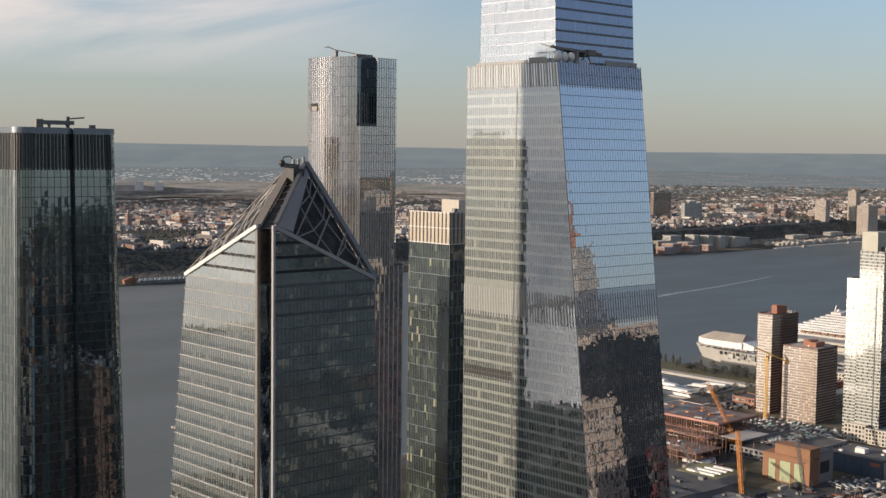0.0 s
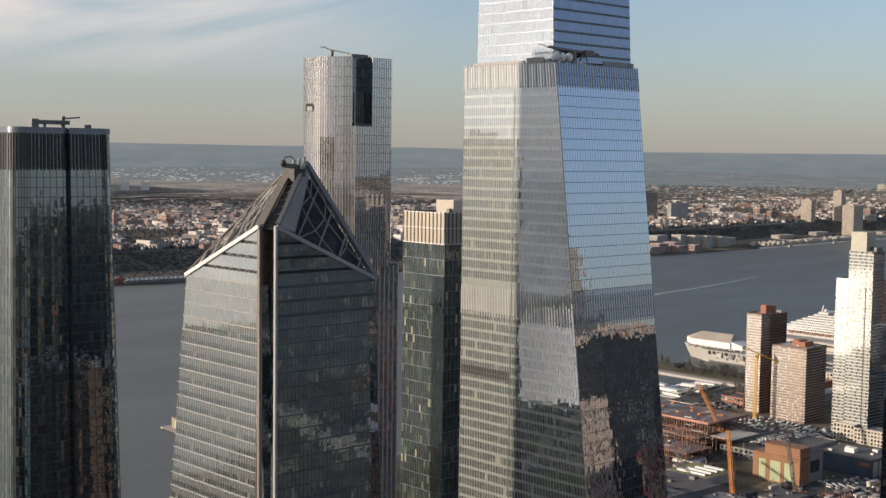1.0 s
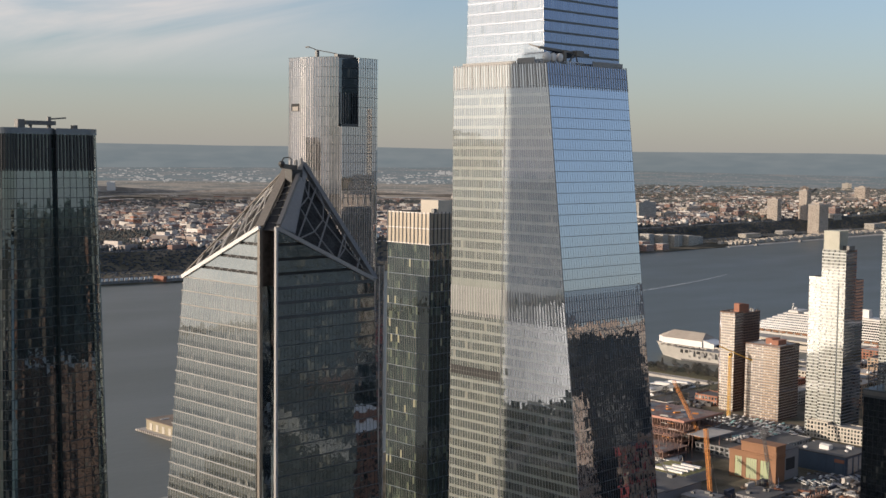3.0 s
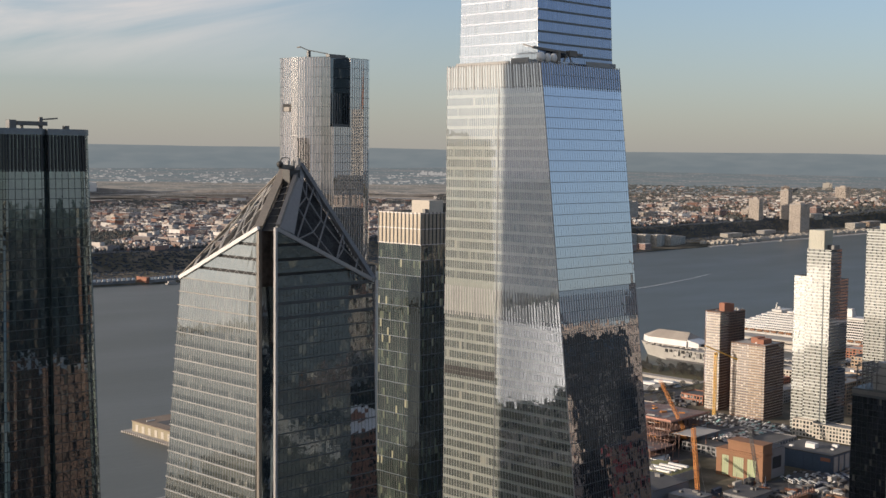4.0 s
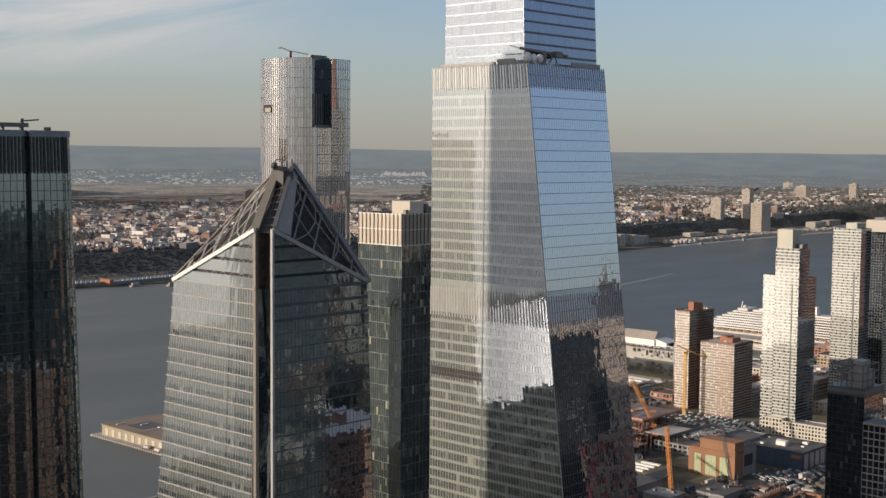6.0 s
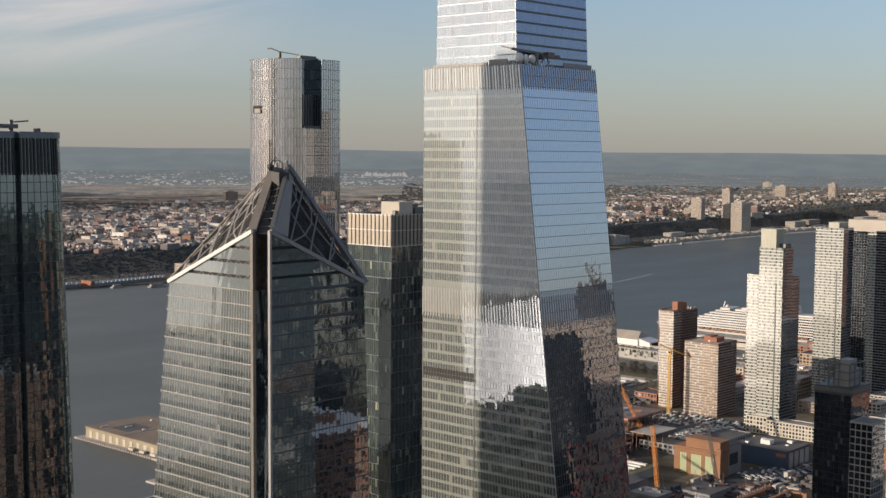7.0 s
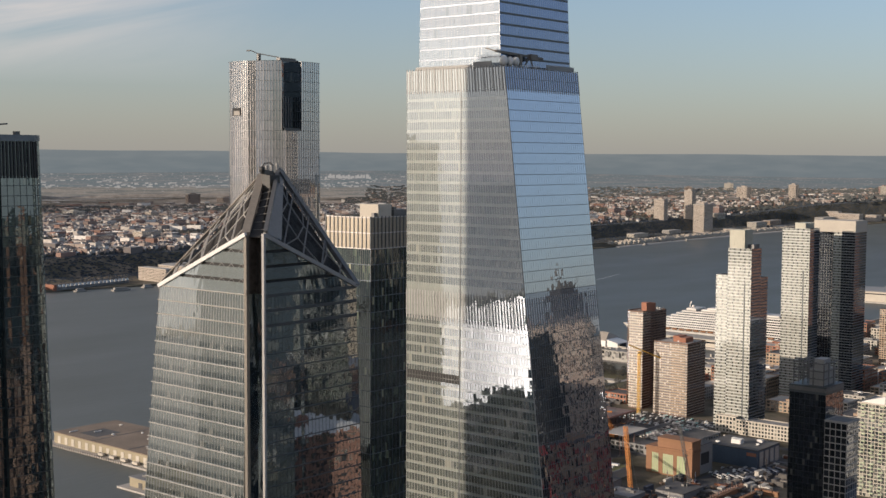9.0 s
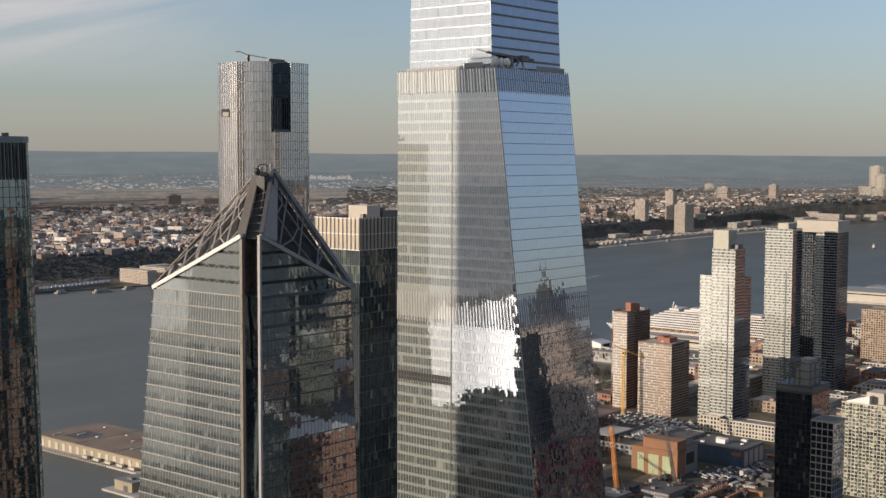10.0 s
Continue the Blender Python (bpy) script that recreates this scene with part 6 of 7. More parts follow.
sh_ = thing("ferry_shed", "small olive waterside shed on piles", "shed")
part("wall", Shape().box(584, 606, 866, 889, 1.5, 9), KHAKI, sh_)
part("roof", Shape().box(583.4, 606.6, 865.4, 889.6, 9, 9.6), ROOF_GREY, sh_)
part("deck", Shape().box(577, 614, 846, 897, -2, 1.5), CONCRETE, sh_)
part("roof_unit", Shape().box(590, 594, 874, 880, 9.6, 11.2), STEEL_GREY, sh_)
part("door", Shape().box(583.8, 584.0, 872, 877, 1.6, 6), ROOF_DARK, sh_)
for i in range(5):
    t_ = thing("box_truck", "white box truck parked on the pier", "truck", "pier trucks")
    y = 922 + i * 17
    part("box", Shape().box(627.8, 630.8, y, y + 7.5, 2.3, 4.6), WHITE_WALL, t_)
    part("cab", Shape().box(628, 630.6, y + 7.6, y + 9.4, 2.2, 4.0), STEEL_GREY, t_)
    part("wheels", Shape().box(628, 630.6, y + 1, y + 8.8, 1.6, 2.2), TYRE, t_)

V = thing("museum_ship", "grey museum warship moored at its pier", "ship")
hull = Shape()
hull.solid([(1404, 826, -2), (1442, 826, -2), (1443, 1046, -2), (1424, 1088, -2), (1403, 1046, -2)], [(1402.6, 825, 15.6), (1442, 825, 15.6), (1444, 1050, 16.4), (1424, 1100, 17.2), (1401.6, 1050, 16.4)])
part("hull", hull, HULL_GREY, V)
part("flight_deck", Shape().solid([(1402, 822, 15.6), (1446, 822, 15.6), (1447, 1050, 16.4), (1426, 1102, 17.2), (1400, 1050, 16.4)], [(1402, 822, 16.4), (1446, 822, 16.4), (1447, 1050, 17.2), (1426, 1102, 18), (1400, 1050, 17.2)]), ROOF_GREY, V)
part("island", Shape().box(1432, 1440, 900, 935, 16.5, 30).box(1434, 1438, 905, 925, 30, 38).tube(1436, 915, 38, 50, 0.6, 0.2, 6), HULL_GREY, V)
pv = thing("white_pavilion", "white gabled fabric pavilion on the ship's deck", "pavilion")
px0, px1, py0, py1, zr = 1405, 1443, 1016, 1094, 34.5
eave = [(px0, py0), (px1, py0), (px1 - 6, py1 - 8), (px0 + 12, py1), (px0, py1 - 16)]
part("wall", Shape().solid([(x, y, 16.9) for x, y in eave], [(x, y, 25.5) for x, y in eave]), WHITE_METAL, pv, "white fabric wall")
ra, rb_ = (1424, py0 + 7, zr), (1424, py1 - 20, zr)
e = [(x, y, 25.5) for x, y in eave]
part("roof", Shape().face([e[0], e[1], ra]).face([e[1], e[2], rb_, ra]).face([e[2], e[3], rb_]).face([e[3], e[4], rb_]).face([e[4], e[0], ra, rb_]), ROOF_PALE, pv, "pale hipped fabric roof")
lean = [(px0 + 2, py0 - 18), (px1 - 8, py0 - 18), (px1 - 8, py0), (px0 + 2, py0)]
part("porch", Shape().solid([(x, y, 16.9) for x, y in lean], [(x, y, 23 if y < py0 else 27) for x, y in lean]), WHITE_METAL, pv, "white lean-to porch")
part("dark_opening", Shape().box(1412, 1428, 997.6, 997.9, 16.9, 22), DARK_CORE, pv)
for i in range(24):
    jet = thing("display_aircraft", "small grey aircraft parked on the deck", "aircraft", "display aircraft")
    x, y = (rnd.uniform(1406, 1430), 835 + i * 11) if i < 16 else (1405.5, 1012 + (i - 16) * 9.5)
    part("fuselage", Shape().beam((x, y - 6, 18.8), (x, y + 6, 18.8), 1.6), WHITE_WALL, jet)
    part("wing", Shape().solid([(x - 6, y - 3, 18.6), (x + 6, y - 3, 18.6), (x, y + 2.5, 18.6)], [(x - 6, y - 3, 18.9), (x + 6, y - 3, 18.9), (x, y + 2.5, 18.9)]), HULL_GREY, jet)
    part("gear", Shape().box(x - 0.4, x + 0.4, y - 1, y + 1, 17.2, 18.2), TYRE, jet)
for o in [V] + [o_ for o_ in scene.objects if o_.name.startswith("display_aircraft")]:
    o.location = (-10, -60, 0)
pv.location = (5, -52, 0)
for i in range(46):
    a, b = rnd.uniform(1403, 1444), rnd.uniform(830, 1010)
    s, h = rnd.uniform(1.5, 6), rnd.uniform(1, 4)
    part("deck_gear", Shape().turned(a, b, s, s * rnd.uniform(0.6, 2), 16.8, 16.8 + h, rnd.uniform(0, 3)), rnd.choice((HULL_GREY, WHITE_WALL, STEEL_GREY, ROOF_DARK)), V)
for i in range(12):
    part("sponson", Shape().box(1399.5, 1403, 836 + i * 17, 842 + i * 17, 8, 13.5), rnd.choice((HULL_GREY, STEEL_GREY)), V)
part("boot_topping", Shape().box(1402.2, 1403.4, 828, 1044, -1, 2.4), ROOF_DARK, V, "dark waterline band")
# dark boxes paint gallery openings and the shadow under the flight deck
for i in range(34):
    y = 830 + i * 6.4 + rnd.uniform(-1, 1)
    part("gallery_opening", Shape().box(1400.6, 1401.9, y, y + rnd.uniform(2.0, 5.2), rnd.choice((10.6, 11.4, 12.2)), 15.0), rnd.choice((ROOF_DARK, STEEL_GREY, DARK_CORE, STEEL_GREY)), V)
for i in range(14):
    y = 834 + i * 15
    part("hull_door", Shape().box(1402.0, 1402.9, y, y + 3.2, 5.5, 8.5), rnd.choice((ROOF_DARK, STEEL_GREY)), V)
SHIP_WHITE = paint("ship_white_paint", (0.5, 0.485, 0.45), 0.5, 0, 0.1)
W = thing("cruise_ship", "large white cruise ship at the terminal", "ship")
part("hull", Shape().solid([(1642, 800, -2), (1672, 800, -2), (1672, 1030, -2), (1657, 1070, -2), (1642, 1030, -2)], [(1640, 796, 14), (1674, 796, 14), (1674, 1040, 14), (1657, 1092, 16), (1640, 1040, 14)]), SHIP_WHITE, W)
for i in range(9):
    z = 14 + i * 3.6
    part("deck", Shape().box(1640.5 + i * 0.2, 1673.5 - i * 0.2, 800 + i * 2, 1052 - i * 9, z + 0.6, z + 2.3), SHIP_WHITE, W)
    part("window_band", Shape().box(1641.4 + i * 0.2, 1673.0, 801 + i * 2, 1050.3 - i * 9, z - 1.3, z + 0.6), GLASS_BLACK, W, "band of cabin windows")
for i in range(9):
    fins = Shape()
    for j in range(int((248 - i * 11) / 3.4)):
        y = 802 + i * 2 + j * 3.4
        fins.box(1640.6 + i * 0.2, 1641.4 + i * 0.2, y, y + 0.35, 12.7 + i * 3.6, 14.6 + i * 3.6)
    part("balcony_dividers", fins, SHIP_WHITE, W, kind="stuff")
part("sun_deck", Shape().box(1644, 1670, 824, 948, 46, 48.6).box(1648, 1666, 880, 940, 48.6, 51).box(1642.5, 1671.5, 956, 972, 46, 49.4), SHIP_WHITE, W)
part("funnel", Shape().solid([(1650, 850, 46), (1664, 850, 46), (1664, 872, 46), (1650, 872, 46)], [(1653, 852, 60), (1661, 852, 60), (1661, 864, 60), (1653, 864, 60)]), SHIP_WHITE, W)
part("radome", Shape().ball((1657, 968, 50), 3, 3, 3, 12, 8), SHIP_WHITE, W)
part("mast", Shape().beam((1657, 975, 46), (1657, 972, 58), 1.2), SHIP_WHITE, W)
for i in range(16):
    part("lifeboat", Shape().solid([(1638.6, 830 + i * 12, 15), (1640, 830 + i * 12, 15), (1640, 838 + i * 12, 15), (1638.6, 838 + i * 12, 15)], [(1638.2, 829.5 + i * 12, 17.6), (1640, 829.5 + i * 12, 17.6), (1640, 838.5 + i * 12, 17.6), (1638.2, 838.5 + i * 12, 17.6)]), TAN_STONE, W)
for x0, x1, y0, y1, z in ((1690, 1740, 800, 1050, 17), (1590, 1622, 800, 1010, 13), (1850, 1900, 800, 1050, 15), (2330, 2420, 850, 1062, 21), (2500, 2560, 850, 1000, 14)):
    t_ = thing("terminal_shed", "long cream passenger terminal shed on a pier", "terminal", "pier terminals")
    part("pier_deck", Shape().box(x0 - 8, x1 + 8, y0, y1 + 10, -2, 2.2), CONCRETE, t_)
    part("wall", Shape().box(x0, x1, y0, y1, 2.2, z), WHITE_WALL, t_)
    part("roof", Shape().box(x0 - 1, x1 + 1, y0 - 1, y1 + 1, z, z + 1.0), BAND_PALE, t_)
    part("window_strip", Shape().box(x0 - 0.2, x1 + 0.1, y0 + 3, y1 + 0.2, z - 5, z - 3), GLASS_BLACK, t_)
# park pier, ferries
whole("quay_wall", Shape().box(-600, 2700, 848.5, 850.5, -4, 2.4), CONCRETE, "concrete quay wall along the river", "quay", kind="structure")
pk = thing("park_pier", "park pier with dry lawn and paths", "pier")
part("pier_deck", Shape().box(1262, 1330, 846, 1036, -2, 2.6), CONCRETE, pk)
part("lawn", Shape().box(1276, 1328, 852, 1034, 2.6, 3.0), GRASS, pk)
part("path", Shape().box(1263, 1274, 850, 1035, 2.6, 2.9), SIDEWALK, pk)
whole("lawn", Shape().box(1215, 1300, 780, 850, 2.02, 2.3), GRASS, "dry riverside lawn", "lawn", kind="structure")
for n_, (x, y, a, ln, w) in enumerate(((1160, 880, 84, 56, 12), (1178, 905, 80, 44, 10), (1200, 880, 100, 40, 10), (1196, 930, 70, 34, 8), (1222, 872, 95, 46, 11), (1140, 905, 85, 40, 9))):
    bt = thing("ferry_boat", "white passenger ferry at the landing", "boat", "ferries")
    part("hull", Shape().solid([(-ln / 2, -w / 2, -0.8), (ln / 2 - 6, -w / 2, -0.8), (ln / 2, 0, -0.8), (ln / 2 - 6, w / 2, -0.8), (-ln / 2, w / 2, -0.8)], [(-ln / 2, -w / 2, 2.4), (ln / 2 - 5, -w / 2, 2.4), (ln / 2 + 1.5, 0, 2.8), (ln / 2 - 5, w / 2, 2.4), (-ln / 2, w / 2, 2.4)]), WHITE_METAL, bt)
    part("cabin", Shape().box(-ln / 2 + 3, ln / 2 - 9, -w / 2 + 0.8, w / 2 - 0.8, 2.4, 5).box(-ln / 2 + 6, ln / 2 - 15, -w / 2 + 1.4, w / 2 - 1.4, 5, 7.4), WHITE_METAL, bt)
    part("window_strip", Shape().box(-ln / 2 + 2.9, ln / 2 - 8.9, -w / 2 + 0.7, w / 2 - 0.7, 3.2, 4.3), GLASS_BLACK, bt)
    bt.matrix_basis = pose(x, y, 0.6, 0, 0, a)
fl = thing("ferry_landing", "floating ferry landing with pale canopies", "landing")
part("pontoon", Shape().box(1146, 1152, 850, 935, -0.6, 1.2).box(1186, 1191, 850, 915, -0.6, 1.2).box(1210, 1214, 850, 905, -0.6, 1.2), CONCRETE, fl)
part("canopy", Shape().box(1150, 1230, 851, 866, 6, 6.6), WHITE_WALL, fl)
for i in range(9):
    part("post", Shape().box(1152 + i * 9, 1152.6 + i * 9, 852, 852.6, -1, 6), STEEL_GREY, fl)
facade_block("red_brick_house", "two-storey red brick house by the avenue", "building", 1150, 1176, 768, 796, 2, 12, 4, 4, BRICK_RED, GLASS_FLAT, roof=ROOF_DARK)
facade_block("dark_roofed_depot", "low depot with a broad dark roof", "building", 957, 1054, 602, 664, 2, 10, 4, 5, REAR_GREY, GLASS_FLAT, roof=ROOF_DARK)
tug = thing("tugboat", "small red and white tugboat on the river", "boat")
part("hull", Shape().solid([(-12, -4, -0.6), (8, -4, -0.6), (13, 0, -0.6), (8, 4, -0.6), (-12, 4, -0.6)], [(-12, -4.5, 2.5), (9, -4.5, 2.8), (15, 0, 3.6), (9, 4.5, 2.8), (-12, 4.5, 2.5)]), RUST, tug)
part("cabin", Shape().box(-6, 6, -3, 3, 2.5, 8).box(-2, 4, -2, 2, 8, 12), WHITE_METAL, tug)
part("funnel", Shape().tube(-4, 0, 8, 13, 1, n=8), RUST, tug)
tug.matrix_basis = Matrix.Translation(warp(3838, 1490, 0)) @ pose(0, 0, 0.8, 0, 0, 200)

# trees
def tree(name, label, x, y, z, h, r, conifer=False, group="park trees"):
    T_ = thing(name, label, "tree", group)
    tr = Shape().tube(0, 0, 0, h * 0.5, h * 0.035, h * 0.015, 7)
    for i in range(4):
        a = i * 1.57 + 0.4
        tr.beam((0, 0, h * (0.25 + 0.06 * i)), (r * 0.55 * math.cos(a), r * 0.55 * math.sin(a), h * (0.5 + 0.07 * i)), h * 0.015)
    part("trunk", tr, BARK, T_)
    cr_ = Shape()
    for i in range(170):
        t = rnd.random() ** 0.7
        a = rnd.uniform(0, 6.28)
        if conifer:
            zz, rr = h * (0.12 + 0.88 * t), r * (1.02 - t) * rnd.uniform(0.5, 1.0)
        else:
            q = rnd.uniform(-1, 1)
            zz, rr = h * (0.62 + 0.36 * q), r * math.sqrt(max(0, 1 - q * q)) * rnd.uniform(0.45, 1.08)
        s = h * rnd.uniform(0.035, 0.075)
        c = Vector((rr * math.cos(a), rr * math.sin(a), zz))
        d1 = Vector((rnd.uniform(-1, 1), rnd.uniform(-1, 1), rnd.uniform(-0.6, 0.6))).normalized() * s
        d2 = Vector((rnd.uniform(-1, 1), rnd.uniform(-1, 1), rnd.uniform(-1, 1))).normalized() * s
        d3 = d1.cross(d2).normalized() * s * 0.5
        cr_.solid([c - d1, c + d2, c + d1, c - d2], [c - d1 * 0.4 + d3, c + d2 * 0.4 + d3, c + d1 * 0.4 + d3, c - d2 * 0.4 + d3])
    part("crown", cr_, LEAVES, T_)
    T_.matrix_basis = pose(x, y, z)
    return T_
con = tree("conifer_tree", "dark green conifer on the park pier", 1310, 1022, 3.0, 14, 3.2, True)
dec = tree("park_tree", "broad autumn-green tree on the riverside lawn", 1290, 955, 3.0, 10, 4.2)
for i, y in enumerate((1028, 1012, 1003, 994, 986, 962)):
    copy_thing(con, pose(1300 + rnd.uniform(0, 24), y, 3.0, 0, 0, i * 50) @ Matrix.Scale(rnd.uniform(0.8, 1.25), 4))
for i in range(52):
    x, y = (rnd.uniform(1280, 1326), rnd.uniform(856, 960)) if i < 36 else (rnd.uniform(1217, 1298), rnd.uniform(784, 848))
    copy_thing(dec, pose(x, y, 3.0 if i < 36 else 2.2, 0, 0, i * 40))
for i in range(40):
    copy_thing(dec, pose(rnd.choice((1093, 852, 888)) + rnd.uniform(-1, 1), rnd.uniform(760, 810), 2.1, 0, 0, i * 33)) if i < 14 else copy_thing(dec, pose(rnd.uniform(1000, 1400), rnd.choice((808, 845, 811)), 2.1, 0, 0, i * 33))

# low city blocks filling the bank
def low_block(x0, y0, w, d, h, wall):
    return facade_block("low_rise_building", rnd.choice(("low brick building with a flat roof and roof plant", "low warehouse of mixed masonry with a flat roof", "low commercial building with rows of windows")), "building", x0, x0 + w, y0, y0 + d, 2, 2 + h, 3.8, 4.5, wall, GLASS_FLAT, "low city buildings", roof=rnd.choice((ROOF_GREY, ROOF_DARK, CONCRETE)))
taken = [(880, 1000, 415, 510), (885, 1130, 500, 770), (1085, 1200, 540, 800), (1260, 1380, 580, 655), (1595, 1680, 520, 670), (940, 995, 375, 432), (660, 700, 310, 360), (780, 860, 510, 645), (735, 795, 275, 325), (1140, 1305, 775, 1050), (1083, 1092, 300, 900), (690, 770, 460, 645)]
made_n = 0
for gx in range(900, 2500, 46):
    for gy in (330, 385, 440, 495, 550, 605, 660, 715, 770, 815):
        x, y = gx + rnd.uniform(-4, 4), gy + rnd.uniform(-3, 3)
        w, d, h = rnd.uniform(24, 40), rnd.uniform(22, 42), rnd.choice((8, 11, 14, 18, 24, 34 if gy < 600 else 12))
        az = math.degrees(math.atan2(x, y))
        if az > 72 or any(x < b and x + w > a and y < e and y + d > c for a, b, c, e in taken) or (y + d > 812):
            continue
        if x < 945 and y < 432:      # the lot before the green block stays open
            y -= 120
        t_ = low_block(x, y, w, d, h, rnd.choice((BRICK, BRICK_RED, CONCRETE, WHITE_WALL, CONCRETE)))
        for i in range(2):
            part("roof_unit", Shape().box(x + w * 0.2 + i * 8, x + w * 0.2 + i * 8 + 4, y + d * 0.3, y + d * 0.3 + 5, 2 + h, 4.6 + h), rnd.choice((STEEL_GREY, WHITE_METAL, BRICK)), t_)
        made_n += 1

# clutter of the yards: containers, huts, stacks, small vehicles
clutter = Shape()
for x0, x1, y0, y1, n_ in ((785, 905, 490, 560, 150), (880, 1036, 480, 522, 130), (850, 905, 600, 660, 90), (1085, 1215, 776, 812, 200), (690, 790, 330, 470, 160), (1380, 1640, 700, 812, 200)):
    for i in range(n_):
        x, y = rnd.uniform(x0, x1), rnd.uniform(y0, y1)
        a = rnd.choice((0, 1.57)) + rnd.uniform(-0.1, 0.1)
        k = rnd.random()
        if k < 0.6:
            clutter.turned(x, y, rnd.uniform(2, 6), rnd.uniform(1.6, 2.4), 2.05, rnd.uniform(3.2, 5), a)
        elif k < 0.9:
            clutter.turned(x, y, rnd.uniform(6, 13), rnd.uniform(2.4, 5), 2.05, rnd.uniform(3.6, 7), a)
        else:
            clutter.turned(x, y, 0.4, 0.4, 2.05, rnd.uniform(6, 14), a)
whole("yard_clutter", clutter, CLUTTER, "containers, huts, trucks and stacks crowding the yards", "clutter", kind="stuff")
# ---- the far bank ----
def polar(az, d):
    return CX + d * math.sin(radians(az)), CY + d * math.cos(radians(az))


FAR_TAN = paint("pale_tan_brick", (0.44, 0.375, 0.31), 0.85, 0, 0.12)
def far_tower(name, label, x, y, w, d, h, wall, group, split=True):
    """A high-rise on the far bank: shafts, floor bands and a roof house."""
    T_ = thing(name, label, "apartment tower", group)
    z = field(x, y) - 2
    h = max(24, h - (swell(x, y - shore(x)) - 1) * 41)
    wall = FAR_TAN if wall in (BRICK, CONCRETE) else wall
    dim = wall is HULL_GREY
    part("shaft", Shape().box(x - w / 2, x + w / 2, y - d / 2, y + d / 2, z, z + h).warped(), wall, T_)
    n = int(h / 3.2)
    panes = Shape()
    for k in range(n):
        for j in range(int(d / 4)):
            panes.box(x - w / 2 - 0.3, x - w / 2, y - d / 2 + 4 * j + 1, y - d / 2 + 4 * j + 3, z + 3.2 * k + 1, z + 3.2 * k + 2.6)
        for j in range(int(w / 4)):
            panes.box(x - w / 2 + 4 * j + 1, x - w / 2 + 4 * j + 3, y - d / 2 - 0.3, y - d / 2, z + 3.2 * k + 1, z + 3.2 * k + 2.6)
    part("window_panes", panes.warped(), GLASS_PALE if dim else GLASS_FLAT, T_, kind="stuff")
    part("roof_house", Shape().box(x - w * 0.2, x + w * 0.2, y - d * 0.2, y + d * 0.2, z + h, z + h + 6).warped(), wall, T_)
    part("parapet", Shape().box(x - w / 2 - 0.5, x + w / 2 + 0.5, y - d / 2 - 0.5, y + d / 2 + 0.5, z + h - 1.5, z + h + 0.8).warped(), CONCRETE, T_)
    return T_


# brown with the shade of an unlit wall put into its colour
FAR_BROWN = paint("shaded_brown_brick", (0.24, 0.19, 0.155), 0.85, 0, 0.12)
FAR_ROSE = paint("rose_brick", (0.3, 0.2, 0.17), 0.85, 0, 0.12)
for x, y, w, d, h, wl_ in ((4060, 2447, 28, 42, 79, BRICK), (4243, 2429, 30, 33, 110, BRICK), (4306, 2417, 18, 18, 60, BRICK), (4111, 2300, 66, 44, 106, BRICK), (5602, 2901, 49, 54, 95, BRICK),
                          (5636, 2661, 32, 36, 104, CONCRETE), (9948, 5274, 53, 62, 65, WHITE_WALL), (7665, 4376, 87, 13, 63, FAR_BROWN), (6862, 2701, 100, 24, 79, FAR_ROSE), (7433, 2849, 59, 61, 192, WHITE_WALL),
                          (7313, 2760, 120, 60, 140, WHITE_WALL), (7560, 2700, 110, 60, 100, FAR_ROSE), (4122, 2632, 50, 18, 26, FAR_ROSE), (3623, 2833, 100, 14, 93, FAR_BROWN), (3609, 2687, 100, 16, 62, HULL_GREY),
                          (4300, 2620, 60, 30, 26, BRICK), (4560, 2480, 40, 30, 34, FAR_ROSE), (4700, 2640, 30, 24, 40, BRICK)):
    far_tower("cliff_top_tower", ("tan" if wl_ in (BRICK, CONCRETE) else "white" if wl_ is WHITE_WALL else "grey" if wl_ is HULL_GREY else "brown") + " high-rise apartment tower above the far cliff", x, y, w, d, h, wl_, "far high-rises")
TOWN = [(28.6, 3680, 14, 12, 49, FAR_ROSE), (30.7, 4160, 17, 50, 25, FAR_TAN), (30.8, 3850, 29, 46, 27, BRICK_RED), (29.4, 3800, 60, 16, 24, FAR_BROWN), (33.2, 5780, 60, 80, 20, WHITE_WALL), (38.3, 7400, 90, 24, 62, FAR_BROWN),
        (39.8, 7700, 110, 60, 36, FAR_BROWN), (40.6, 7800, 50, 40, 38, FAR_TAN), (27.5, 5000, 40, 40, 22, BRICK), (31.5, 5200, 70, 24, 22, WHITE_WALL), (36.5, 5200, 40, 40, 26, BRICK), (26.0, 4100, 26, 26, 34, BRICK_RED), (35.0, 4500, 60, 20, 22, FAR_BROWN), (37.6, 4300, 50, 26, 24, FAR_ROSE),
        (34.2, 3300, 70, 22, 22, FAR_ROSE), (36.2, 3450, 60, 40, 26, FAR_TAN), (42.2, 3900, 50, 24, 24, FAR_ROSE), (44.1, 4300, 40, 30, 30, FAR_BROWN), (46.8, 4700, 40, 36, 30, BRICK_RED), (54.6, 4600, 70, 26, 22, FAR_TAN), (55.6, 5200, 90, 30, 24, BRICK), (57.2, 5200, 60, 30, 26, FAR_ROSE), (61.4, 5400, 70, 24, 22, FAR_TAN)]
for az, d, w, dd, h, wl_ in TOWN:
    x, y = polar(az, d)
    far_tower("town_apartment_block", "apartment block standing over the far town's roofs", x, y, w, dd, h, wl_, "town blocks")

